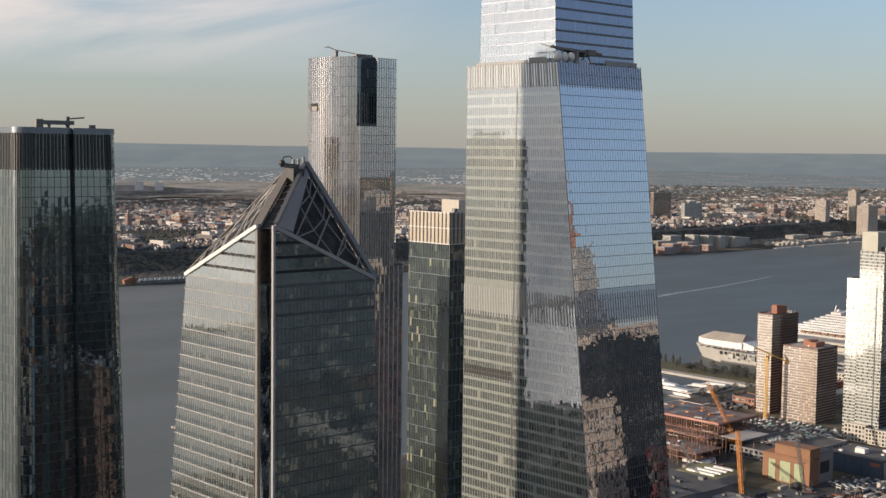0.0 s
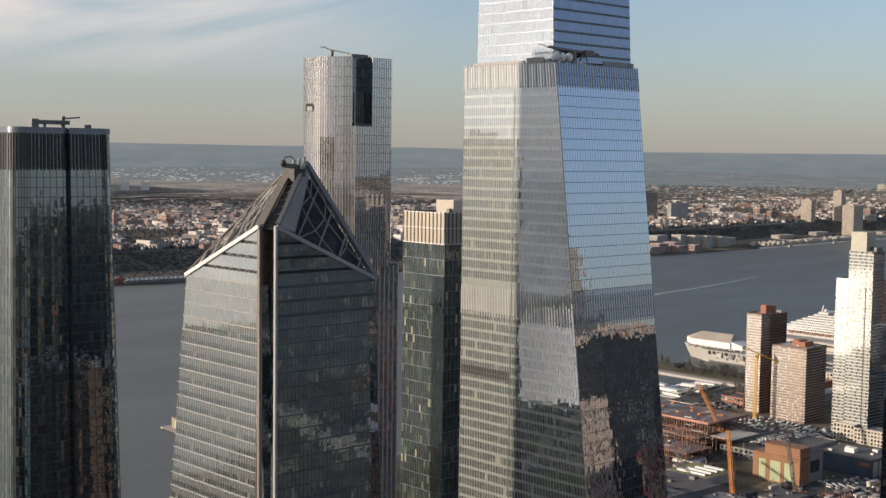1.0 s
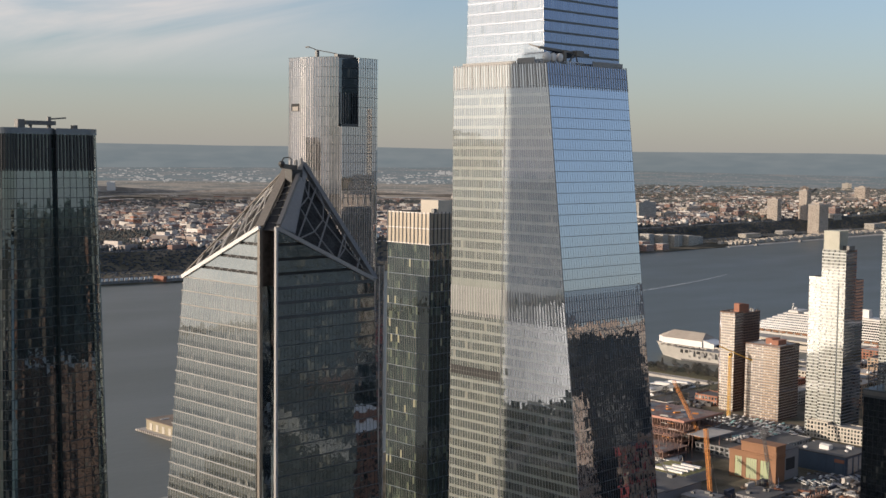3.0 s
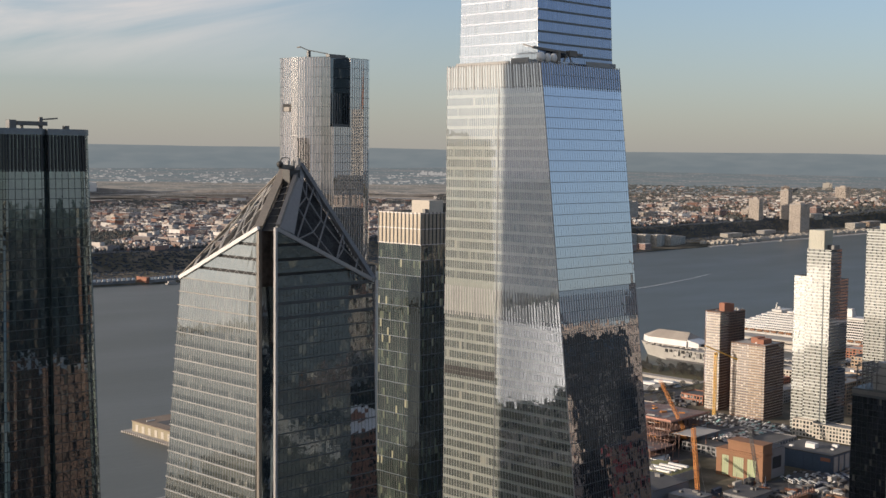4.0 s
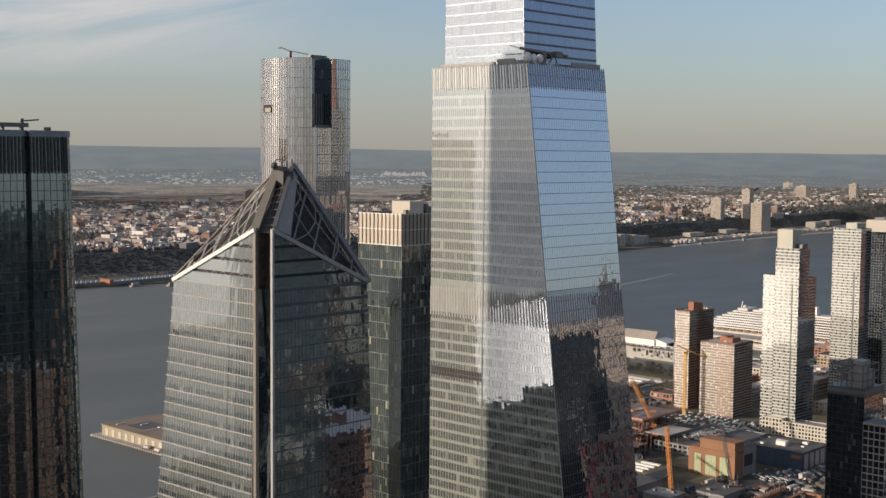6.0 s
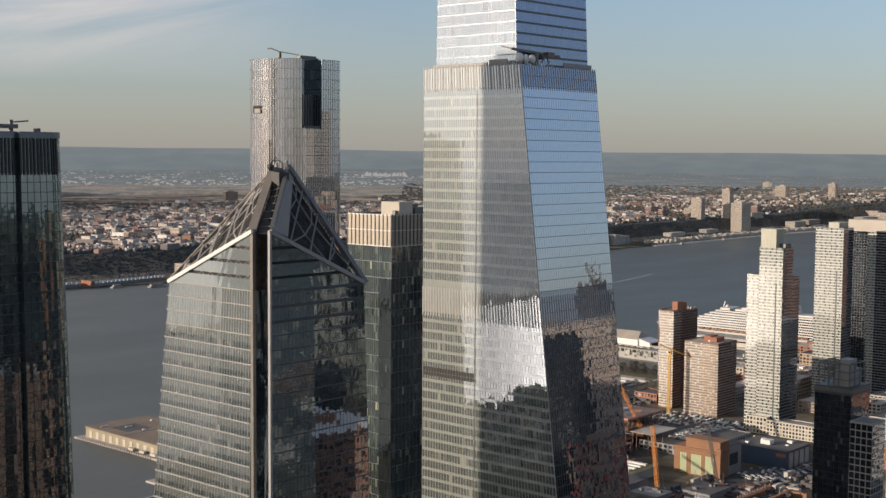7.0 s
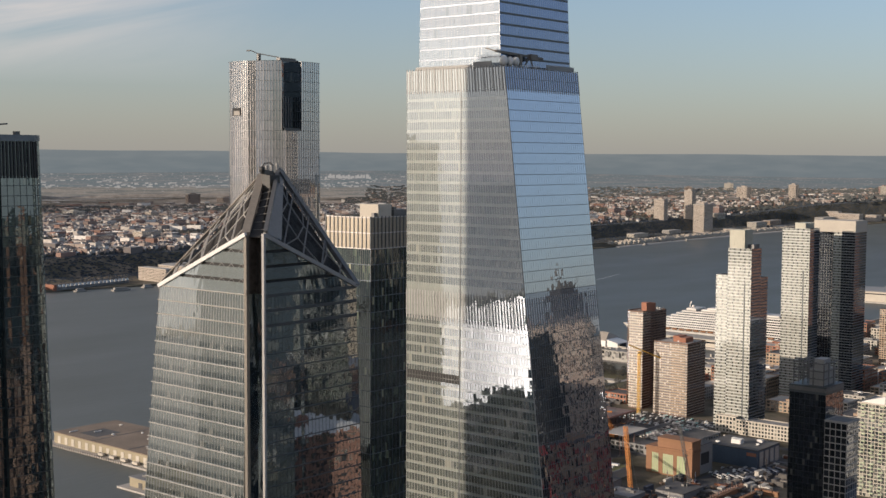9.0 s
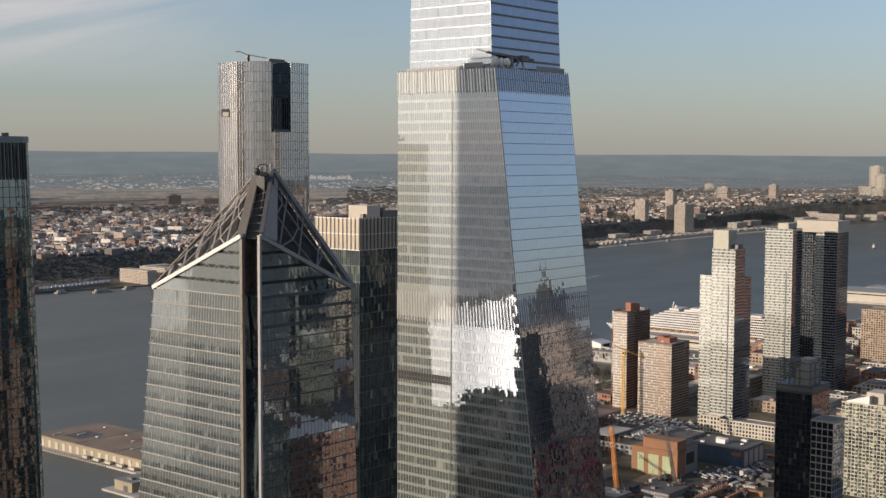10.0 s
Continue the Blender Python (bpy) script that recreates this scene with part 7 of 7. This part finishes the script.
# shore buildings
def shore_block(name, label, x, off, w, d, h, wall, group, bays=True):
    y = shore(x) + off
    T_ = thing(name, label, "building", group)
    z = land_height(x, off) - 1
    part("wall", Shape().box(x, x + w, y, y + d, z, z + h).warped(), wall, T_)
    panes = Shape()
    for k in range(int(h / 3.2)):
        for j in range(int(w / 5)):
            panes.box(x + 5 * j + 1, x + 5 * j + 3.6, y - 0.3, y, z + 3.2 * k + 1, z + 3.2 * k + 2.6)
        for j in range(int(d / 5)):
            panes.box(x - 0.3, x, y + 5 * j + 1, y + 5 * j + 3.6, z + 3.2 * k + 1, z + 3.2 * k + 2.6)
    part("window_panes", panes.warped(), GLASS_FLAT, T_, kind="stuff")
    part("roof", Shape().box(x - 0.5, x + w + 0.5, y - 0.5, y + d + 0.5, z + h, z + h + 0.8).warped(), CONCRETE, T_)
    return T_
for x, off, w, d, h, wl_ in ((1637, 6, 24, 96, 30, FAR_TAN), (1700, 30, 26, 90, 30, FAR_TAN), (1735, 130, 60, 26, 26, WHITE_WALL), (1810, 60, 26, 70, 28, FAR_TAN), (1860, 90, 40, 50, 24, WHITE_WALL), (2700, 20, 44, 40, 22, FAR_ROSE), (2760, 60, 50, 40, 26, FAR_ROSE), (2790, 14, 46, 30, 20, FAR_ROSE), (2850, 34, 40, 40, 25, FAR_ROSE), (2905, 12, 36, 30, 19, FAR_ROSE), (2950, 60, 34, 40, 24, FAR_ROSE), (2880, 110, 60, 30, 26, KHAKI), (2990, 20, 30, 30, 18, FAR_ROSE), (2960, 130, 50, 30, 38, HULL_GREY), (3030, 100, 26, 34, 40, HULL_GREY), (3075, 84, 26, 30, 38, WHITE_WALL), (3112, 70, 24, 34, 36, WHITE_WALL), (3146, 84, 26, 34, 34, HULL_GREY), (3182, 70, 26, 34, 32, WHITE_WALL), (3218, 80, 30, 40, 28, WHITE_WALL), (3260, 90, 26, 40, 25, HULL_GREY), (3640, 150, 90, 30, 14, WHITE_WALL), (3900, 160, 80, 30, 14, CONCRETE), (4500, 130, 90, 40, 24, WHITE_WALL), (4700, 180, 100, 40, 20, BRICK), (5200, 40, 40, 70, 40, FAR_TAN), (5250, 110, 40, 70, 38, FAR_TAN), (5300, 180, 40, 60, 40, FAR_TAN), (5420, 60, 60, 50, 28, FAR_TAN), (5600, 40, 80, 60, 26, WHITE_WALL), (5800, 60, 60, 60, 30, FAR_ROSE), (6000, 60, 60, 60, 34, FAR_TAN), (6380, 330, 50, 60, 52, WHITE_WALL), (6400, 400, 50, 60, 55, WHITE_WALL), (6500, 120, 80, 60, 34, FAR_TAN), (6700, 140, 80, 70, 30, FAR_ROSE), (4420, 250, 60, 40, 24, WHITE_WALL), (4180, 60, 50, 30, 14, FAR_TAN), (4560, 60, 60, 34, 12, WHITE_WALL), (5100, 150, 120, 40, 22, CONCRETE)):
    hue = "rose brick" if wl_ is FAR_ROSE else "grey glass" if wl_ is HULL_GREY else "tan" if wl_ in (FAR_TAN, KHAKI) else "pale"
    shore_block("shore_apartment_block", hue + " mid-rise apartment block on the far shore", x, off, w, d, h, wl_, "shore blocks")
# long vaulted shed on the far shore and its pier
vs = thing("vaulted_shed", "long grey shed with a row of pale arched gables", "shed")
for i in range(18):
    x = 1405 + i * 10.5
    y = 2262 + 0.12 * (x - 1405)
    part("gable_bay", Shape().gable(x, y + 20, 10.4, 40, 2, 9, 4, 0, 0, 1).warped(), [ROOF_GREY, ROOF_DARK], vs)
    part("arch", Shape().gable(x, y - 0.6, 7, 1.4, 9, 11.5, 2.5, 0, 0, 0).warped(), WHITE_METAL, vs)
part("end_wall", Shape().box(1393, 1399, 2262, 2300, 2, 14).warped(), BRICK_RED, vs)
vs = thing("vaulted_shed", "long grey shed with pale arches and a red end gable", "shed")
for i in range(12):
    x = 1256 + i * 10.5
    y = 2292 - 0.12 * (x - 1256)
    part("gable_bay", Shape().gable(x, y + 20, 10.4, 40, 2, 9, 4, 0, 0, 1).warped(), [ROOF_GREY, ROOF_DARK], vs)
    part("arch", Shape().gable(x, y - 0.6, 7, 1.4, 9, 11.5, 2.5, 0, 0, 0).warped(), WHITE_METAL, vs)
part("end_wall", Shape().gable(1246, 2310, 8, 38, 2, 11, 5, math.pi / 2, 0, 0).warped(), BRICK_RED, vs)
for x, off, ln in ((1420, -30, 26), (1480, -60, 40), (1560, -34, 26), (1640, -40, 30), (3420, -20, 20), (3700, -18, 18)):
    bt = whole("moored_barge", Shape().box(x, x + ln, shore(x) + off, shore(x) + off + 10, -0.5, 3).box(x + 4, x + ln - 6, shore(x) + off + 2, shore(x) + off + 8, 3, 7).warped(), SIDEWALK, "pale grey barge moored off the far shore", "boat", "moored boats")
# rows of white townhouses
for i in range(240):
    x = 3330 + (i % 120) * 15.5
    off = 26 + 34 * (i // 120) + rnd.uniform(-5, 5)
    if x > 3480 or i % 2:
        T_ = thing("townhouse", "white gabled townhouse on the far shore", "house", "shore townhouses")
        y = shore(x) + off
        part("wall", Shape().gable(x, y, 13.5, 15, 2, rnd.uniform(9, 12), 4, rnd.choice((0, 1.57)), 0, 1).warped(), [WHITE_WALL, ROOF_PALE], T_)
    
# low spit with boulders in front of the townhouses
spit = Shape()
for i in range(30):
    x = 3280 + i * 40
    spit.solid([(x, shore(x) - 14, -1), (x + 40, shore(x + 40) - 14, -1), (x + 40, shore(x + 40) + 6, -1), (x, shore(x) + 6, -1)], [(x, shore(x) - 8, 2.4), (x + 40, shore(x + 40) - 8, 2.4), (x + 40, shore(x + 40) + 6, 3.2), (x, shore(x) + 6, 3.2)])
whole("riprap", spit.warped(), CONCRETE, "pale stone embankment of the far shore", "embankment", kind="structure")

# the town: thousands of small houses in street rows, with patches of trees between
def leafy(x, y):
    """How wooded the far bank is here, from -1 to 1."""
    return noise.noise((x * 0.0022, y * 0.0022, 9.0)) + 0.45 * noise.noise((x * 0.007, y * 0.007, 2.0))
town = Shape()
count = 0
while count < 36000:
    az = rnd.uniform(19, 74)
    d = 2750 / (1 - (0.62 if az < 45 else 0.77) * rnd.random() ** 0.95)
    x, y = polar(az, d)
    off = y - shore(x)
    if off < 300 or off > (3900 - 700 * rnd.random() ** 2 if az < 46 else 9500):
        continue
    if az > 46 and rnd.random() < 0.1:
        count += 1
        continue
    c, s_ = math.cos(0.3), math.sin(0.3)
    u, w_ = round((c * x + s_ * y) / 11) * 11, (-s_ * x + c * y)
    w_ = round(w_ / 34) * 34 + rnd.choice((-7, 7))
    x, y = c * u - s_ * w_, s_ * u + c * w_
    z = field(x, y)
    if leafy(x, y) < (-0.36 if az < 46 else -0.24 - 0.1 * noise.noise((d * 0.0016, az * 0.03, 5.0))):
        continue
    k = rnd.random()
    grow = (0.74 if az < 46 else 0.95) + max(0, (d - 3800)) / 6000
    if k < 0.66:
        town.gable(x, y, rnd.uniform(5.5, 9) * grow, rnd.uniform(5, 8) * grow, z - 2, z + rnd.uniform(5, 8), rnd.uniform(1.5, 2.6), 0.3 + rnd.choice((0, 1.57)), 0, 1)
    elif k < 0.965:
        town.turned(x, y, rnd.uniform(8, 17) * grow, rnd.uniform(7, 12) * grow, z - 2, z + rnd.uniform(7, 12), 0.3, 0, 1)
    else:
        a, b, h = rnd.uniform(18, 52), rnd.uniform(13, 24), rnd.uniform(10, 19)
        town.turned(x, y, a, b, z - 2, z + h, 0.3 + rnd.choice((0, 1.57)), 0, 1)
        if k > 0.985:
            town.turned(x, y, 6, 5, z + h, z + h + 4, 0.3, 0, 1)
    count += 1
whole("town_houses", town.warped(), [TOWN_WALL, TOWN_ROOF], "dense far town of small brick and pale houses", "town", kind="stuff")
# sheds and stores of the plain beyond
sheds = Shape()
for i in range(90):
    az, d = rnd.uniform(19, 46), rnd.uniform(6400, 7700)
    x, y = polar(az, d)
    if noise.noise((x * 0.0006, y * 0.0009, 4.0)) < 0.0:
        continue
    sheds.turned(x, y, rnd.uniform(30, 110), rnd.uniform(25, 60), 0, rnd.uniform(8, 20), 0.3 + rnd.choice((0, 1.57)), 0, 1)
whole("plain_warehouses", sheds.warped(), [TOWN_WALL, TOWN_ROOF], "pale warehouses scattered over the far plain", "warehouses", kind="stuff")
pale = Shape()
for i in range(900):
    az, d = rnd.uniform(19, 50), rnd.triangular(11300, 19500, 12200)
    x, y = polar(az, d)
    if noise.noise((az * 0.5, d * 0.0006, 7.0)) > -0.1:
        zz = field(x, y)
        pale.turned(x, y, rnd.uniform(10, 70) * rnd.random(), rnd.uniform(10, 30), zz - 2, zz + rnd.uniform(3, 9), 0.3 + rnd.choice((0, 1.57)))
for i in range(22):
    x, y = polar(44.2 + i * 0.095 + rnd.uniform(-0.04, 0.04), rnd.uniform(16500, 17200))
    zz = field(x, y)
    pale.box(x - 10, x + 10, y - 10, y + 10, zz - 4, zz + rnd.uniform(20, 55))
# reed beds and creeks of the meadows, long and thin
reeds, creeks = Shape(), Shape()
for i in range(64):
    az, d = rnd.uniform(19, 45), rnd.triangular(7000, 9000, 7600)
    ta, ln, dp = radians(az + 90 + rnd.uniform(-7, 7)), rnd.uniform(150, 900), rnd.uniform(18, 70)
    ux, uy, (x, y) = math.sin(ta), math.cos(ta), polar(az, d)
    if y - shore(x) < 3400:
        continue
    sh, zz = (reeds, 8.0) if i % 3 else (creeks, 7.0)
    outline = []
    for j in range(9):
        e, bow = (j / 8 - 0.5) * ln, dp * math.sin(math.pi * j / 8) ** 0.6 * rnd.uniform(0.7, 1.3)
        outline.append((x + ux * e, y + uy * e, bow))
    for (ax, ay, aw), (bx, by, bw) in zip(outline, outline[1:]):
        za, zb = field(ax, ay) + zz, field(bx, by) + zz
        sh.face([(ax + uy * aw, ay - ux * aw, za), (bx + uy * bw, by - ux * bw, zb), (bx - uy * bw, by + ux * bw, zb), (ax - uy * aw, ay + ux * aw, za)])
whole("reed_beds", reeds.warped(), paint("dark_reeds", (0.19, 0.178, 0.155), 0.95, 0, 0.3, big=0.01, small=0.06, spec=0.1), "dark strips of reeds across the far meadows", "reeds", kind="stuff")
whole("creeks", creeks.warped(), paint("pale_creek_water", (0.33, 0.33, 0.32), 0.6, 0, 0.2, big=0.01, small=0.06), "pale creeks winding through the far meadows", "creek", kind="stuff")
# the far sheds glow pale, in place of sunlight through haze
haze_white, hn, hl, _b = blank("glowing_pale_sheds")
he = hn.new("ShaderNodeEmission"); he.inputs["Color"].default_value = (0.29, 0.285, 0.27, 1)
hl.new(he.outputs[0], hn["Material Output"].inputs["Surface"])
whole("backdrop", pale.warped(0.985), haze_white, "hazy white sheds with a glow of their own on the distant plain", "plain", kind="structure")
for x, y in ((4292, 7804), (4420, 7760)):
    tk = thing("storage_tank", "white round storage tank on the far plain", "tank", "storage tanks")
    part("shell", Shape().tube(x, y, 2, 60, 29, n=24).warped(), WHITE_METAL, tk)
    part("dome", Shape().tube(x, y, 60, 65, 29, 6, n=24).warped(), WHITE_METAL, tk)
# trees of the cliff, the streets and the plain
woods, cliff, haze_woods = Shape(), Shape(), Shape()
def clump(x, y, z, r, h, woods=woods):
    b = len(woods.v)
    n, rings = 6, ((0.0, 0.7), (0.5, 1.0))
    ph = rnd.uniform(0, 6.28)
    for t, q in rings:
        for j in range(n):
            a = ph + 2 * math.pi * j / n + t
            e = q * r * rnd.uniform(0.7, 1.25)
            woods.v.append((x + e * math.cos(a), y + e * math.sin(a), z + h * (t + rnd.uniform(-0.08, 0.08))))
    woods.v.append((x + rnd.uniform(-0.3, 0.3) * r, y, z + h))
    for k in range(1):
        for j in range(n):
            j2 = (j + 1) % n
            woods.f.append((b + k * n + j, b + k * n + j2, b + (k + 1) * n + j2, b + (k + 1) * n + j)); woods.m.append(0)
    for j in range(n):
        woods.f.append((b + n + j, b + n + (j + 1) % n, b + 2 * n)); woods.m.append(0)
made_n = 0
while made_n < 36000:
    x = rnd.uniform(900, 7600)
    off = rnd.triangular(95, 430, 280)
    if math.degrees(math.atan2(x, shore(x) + off)) > 75:
        continue
    clump(x, shore(x) + off, land_height(x, off) - 1, rnd.uniform(2.6, 4.4), rnd.uniform(2.2, 3.4), cliff); made_n += 1
made_n = 0
while made_n < 36000:
    az = rnd.uniform(19, 74)
    d = 2750 / (1 - (0.62 if az < 45 else 0.78) * rnd.random())
    x, y = polar(az, d)
    off = y - shore(x)
    if off < 290 or off > (4000 if az < 46 else 10000):
        continue
    if leafy(x, y) > (-0.2 if az < 46 else -0.24) and rnd.random() < ((0.1 if off < 900 else 0.35) if az < 46 else 0.66):
        continue
    g = 1 + max(0, d - 3500) / 3500
    g *= 1.25 if az > 46 else 1.0
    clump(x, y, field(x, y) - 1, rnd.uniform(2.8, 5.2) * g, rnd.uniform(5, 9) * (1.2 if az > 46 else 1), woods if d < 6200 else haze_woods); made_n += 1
# hedgerows and reed beds across the plain
for i in range(800):
    az, d = rnd.uniform(19, 74), rnd.uniform(5400, 9000)
    x, y = polar(az, d)
    if y - shore(x) < 2700 or az < 46 and d > 6600:
        continue
    n_ = rnd.choice((1, 2, 4, 7))
    ta = radians(az + 90 + rnd.uniform(-12, 12))
    for j in range(n_):
        r_ = rnd.uniform(7, 16)
        clump(x + math.sin(ta) * 40 * j, y + math.cos(ta) * 40 * j, 2, r_, rnd.uniform(7, 14))
whole("far_woods", woods.warped(), LEAVES, "dark street trees of the far bank", "trees", kind="stuff")
whole("distant_woods", haze_woods.warped(0.994), FAR_LEAVES, "woods of the distant plain, tinted blue-grey for haze", "trees", kind="stuff")
whole("cliff_woods", cliff.warped(), CLIFF_LEAVES, "dark bare woods on the shaded cliff, tinted blue for haze", "trees", kind="stuff")
# ---- the city behind and beside the camera, seen only as reflections ----
GLASS_BLUE = glazing("blue_black_glass", [(0, (0.03, 0.042, 0.05)), (0.5, (0.045, 0.06, 0.068)), (0.93, (0.12, 0.13, 0.12))], 0.2)
GLASS_CITY = glazing("city_glass", [(0, (0.02, 0.025, 0.03)), (0.5, (0.07, 0.075, 0.08)), (0.85, (0.2, 0.19, 0.17))], 0.2)
CITY_WALL = pieces("city_walls", [(0.36, 0.24, 0.17), (0.3, 0.15, 0.1), (0.4, 0.36, 0.3), (0.13, 0.13, 0.13), (0.45, 0.41, 0.36), (0.06, 0.065, 0.07), (0.28, 0.25, 0.22)])
CITY_BRICK = pieces("city_brick", [(0.32, 0.2, 0.155), (0.36, 0.28, 0.22), (0.24, 0.14, 0.11), (0.38, 0.32, 0.27), (0.3, 0.21, 0.18)])
city, city_win = Shape(), Shape()
def city_block(x, y, w, d, h):
    city.box(x, x + w, y, y + d, 2, 2 + h, 0, 1)
    if h > 40:
        city.box(x + w * 0.3, x + w * 0.6, y + d * 0.3, y + d * 0.6, 2 + h, 8 + h, 0, 1)
    nz, ny_, nx_ = int(h / 4.5), int(d / 5), int(w / 5)
    for k in range(nz):
        z = 4 + k * 4.5
        for j in range(ny_):
            for xx in (x - 0.1, x + w + 0.1):
                city_win.face([(xx, y + 5 * j + 1, z), (xx, y + 5 * j + 4, z), (xx, y + 5 * j + 4, z + 2.7), (xx, y + 5 * j + 1, z + 2.7)])
        for j in range(nx_):
            yy = y + d + 0.1
            city_win.face([(x + 5 * j + 1, yy, z), (x + 5 * j + 4, yy, z), (x + 5 * j + 4, yy, z + 2.7), (x + 5 * j + 1, yy, z + 2.7)])
for gx in range(-700, 2100, 75):
    for gy in range(-1500, 300, 62):
        x, y = gx + rnd.uniform(-6, 6), gy + rnd.uniform(-5, 5)
        az = math.degrees(math.atan2(x, y))
        if ((10 < az < 78) and math.hypot(x, y) > 60) or (250 < x < 400 and -40 < y < 106) or (500 < x < 660 and 30 < y < 152) or (620 < x < 810 and -170 < y < 60) or (395 < x < 600 and -75 < y < 112):
            continue
        dist = math.hypot(x, y)
        h = rnd.choice((20, 28, 36, 50, 60, 80, 110, 150 if dist > 220 else 60))
        if x > 500 and y < -150:
            h *= rnd.uniform(1, 1.5)
        city_block(x, y, rnd.uniform(34, 62), rnd.uniform(30, 50), h)
city_block(1130, -420, 60, 46, 240)
city_block(1145, -408, 32, 24, 330)
city.tube(1161, -396, 330, 430, 7, 1.5, 8, 0)
whole("city_buildings", city, [CITY_WALL, TOWN_ROOF], "dense mixed city of brick, stone and glass buildings", "city", kind="stuff")
city = Shape()
for x, y, w, d, h in ((425, 10, 60, 55, 118), (520, -60, 60, 50, 96), (610, -150, 70, 60, 84), (710, -250, 70, 60, 90), (500, 60, 46, 40, 140)):
    city_block(x, y, w, d, h)
whole("brick_city_buildings", city, [CITY_BRICK, TOWN_ROOF], "group of red and tan brick city buildings", "city", kind="stuff")
whole("city_windows", city_win, GLASS_CITY, "rows of dark windows of the city buildings", "windows", kind="stuff")

N_ = thing("dark_office_tower", "dark glass office tower beside the viewpoint", "skyscraper")
nf = lambda z: rect(316, 394.5, 60, 104)
nl = steps(2, 250, 4.2)
part("body", core(nf, 2, 250, 0.3), DARK_CORE, N_)
part("glazing", curtain(nf, nl, 3.0, lambda i, k, j, n: 0, 0.003, coarse=3.0), [GLASS_BLUE], N_, "dark glass panes", "stuff")
floor_edges(N_, nf, nl[1:-1], 0.3, 0.08, BAND_DARK)

# dark warehouses of the near bank downstream, mirrored low in the tall tower
wharf = Shape()
for gx in range(-470, 60, 46):
    for gy in range(600, 830, 38):
        x, y = gx + rnd.uniform(-4, 4), gy + rnd.uniform(-3, 3)
        if math.degrees(math.atan2(x + 40, y)) > 5 or (-115 < x < -10 and y < 610):
            continue
        h = rnd.choice((9, 12, 14, 18, 24)) if gy > 740 else rnd.choice((14, 20, 26, 34))
        wharf.box(x, x + rnd.uniform(36, 44), y, y + rnd.uniform(28, 36), 2, 2 + h, 0, 1)
        wharf.box(x + 8, x + 14, y + 8, y + 13, 2 + h, 5 + h, 0, 1)
whole("wharf_buildings", wharf, [KHAKI, paint("tarred_wharf_roof", (0.045, 0.045, 0.042), 0.95, 0, 0.3, spec=0.05)], "drab sided warehouses along the near river bank", "warehouses", kind="stuff")
GLASS_TEAL = glazing("teal_office_glass", [(0, (0.04, 0.06, 0.056)), (0.4, (0.075, 0.1, 0.092)), (0.8, (0.13, 0.15, 0.13))], 0.25)
CITY_TAN = pieces("city_tan_stone", [(0.5, 0.41, 0.33), (0.45, 0.35, 0.28), (0.52, 0.44, 0.37)])
CITY_RED = pieces("tan_and_red_brick", [(0.38, 0.28, 0.21), (0.38, 0.09, 0.09), (0.34, 0.24, 0.18), (0.4, 0.31, 0.24)])
def reflected_tower(name, label, x0, x1, y0, y1, h, mat, dim=GLASS_CITY):
    """A tower behind the viewpoint: clad panels with windows between."""
    t_ = thing(name, label, "office tower")
    plan = lambda z: rect(x0, x1, y0, y1)
    lv = steps(2, h, 4.2)
    part("body", core(plan, 2, h, 0.3), DARK_CORE, t_)
    part("cladding", curtain(plan, lv, 3.0, lambda i, k, j, n: 1 if j % 3 == 1 and k % 6 else 0, 0.003, coarse=3.0), [mat, dim], t_, kind="stuff")
    floor_edges(t_, plan, lv[1:-1:2], 0.4, 0.1, BAND_DARK)
    part("roof", Shape().box(x0 + 1, x1 - 1, y0 + 1, y1 - 1, h - 0.3, h + 0.2), ROOF_DARK, t_)
    part("roof_house", Shape().box(x0 + (x1 - x0) * 0.3, x0 + (x1 - x0) * 0.6, y0 + (y1 - y0) * 0.3, y0 + (y1 - y0) * 0.7, h, h + 5), mat, t_)
    return t_
reflected_tower("teal_office_tower", "broad teal glass office tower behind the viewpoint", 472, 545, -62, -12, 240, GLASS_TEAL)
reflected_tower("tan_office_slab", "broad tan stone office slab far behind the viewpoint", 990, 1200, -280, -240, 221, CITY_TAN)
reflected_tower("beige_office_tower", "beige stone office tower east of the viewpoint", 805, 852, -150, -100, 160, CITY_TAN)
reflected_tower("beige_office_tower", "wide beige stone office tower beside a dark one", 951, 1052, -150, -100, 156, CITY_TAN)
reflected_tower("black_office_tower", "black clad office tower between beige neighbours", 856, 946, -160, -100, 207, FIN_DARK, GLASS_BLACK)
reflected_tower("brick_block", "tan brick block with red panels behind the viewpoint", 746, 792, 15, 50, 122, CITY_RED)
sp = thing("spired_office_tower", "dark stepped office tower with a spire", "office tower")
part("shaft", Shape().box(1262, 1296, -330, -300, 2, 255), STEEL_GREY, sp)
part("upper_shaft", Shape().box(1268, 1290, -326, -304, 255, 268), STEEL_GREY, sp)
part("spire", Shape().tube(1279, -315, 268, 300, 4, 0.4, 8), STEEL_GREY, sp)

# an unseen tower, added only to cast shade on the tall tower's side
N3 = thing("slim_glass_tower", "unseen grey glass tower added to shade the tall tower", "skyscraper")
nf3 = lambda z: rect(-64, -21, 541, 594.6)
nl3 = steps(2, 408, 4.2)
part("body", core(nf3, 2, 408, 0.3), DARK_CORE, N3)
part("glazing", curtain(nf3, nl3, 3.0, lambda i, k, j, n: 0, 0.003, coarse=3.0), [GLASS_SILVER], N3, "silver-grey glass panes", "stuff")
floor_edges(N3, nf3, nl3[1:-1], 0.3, 0.08, BAND_DARK)
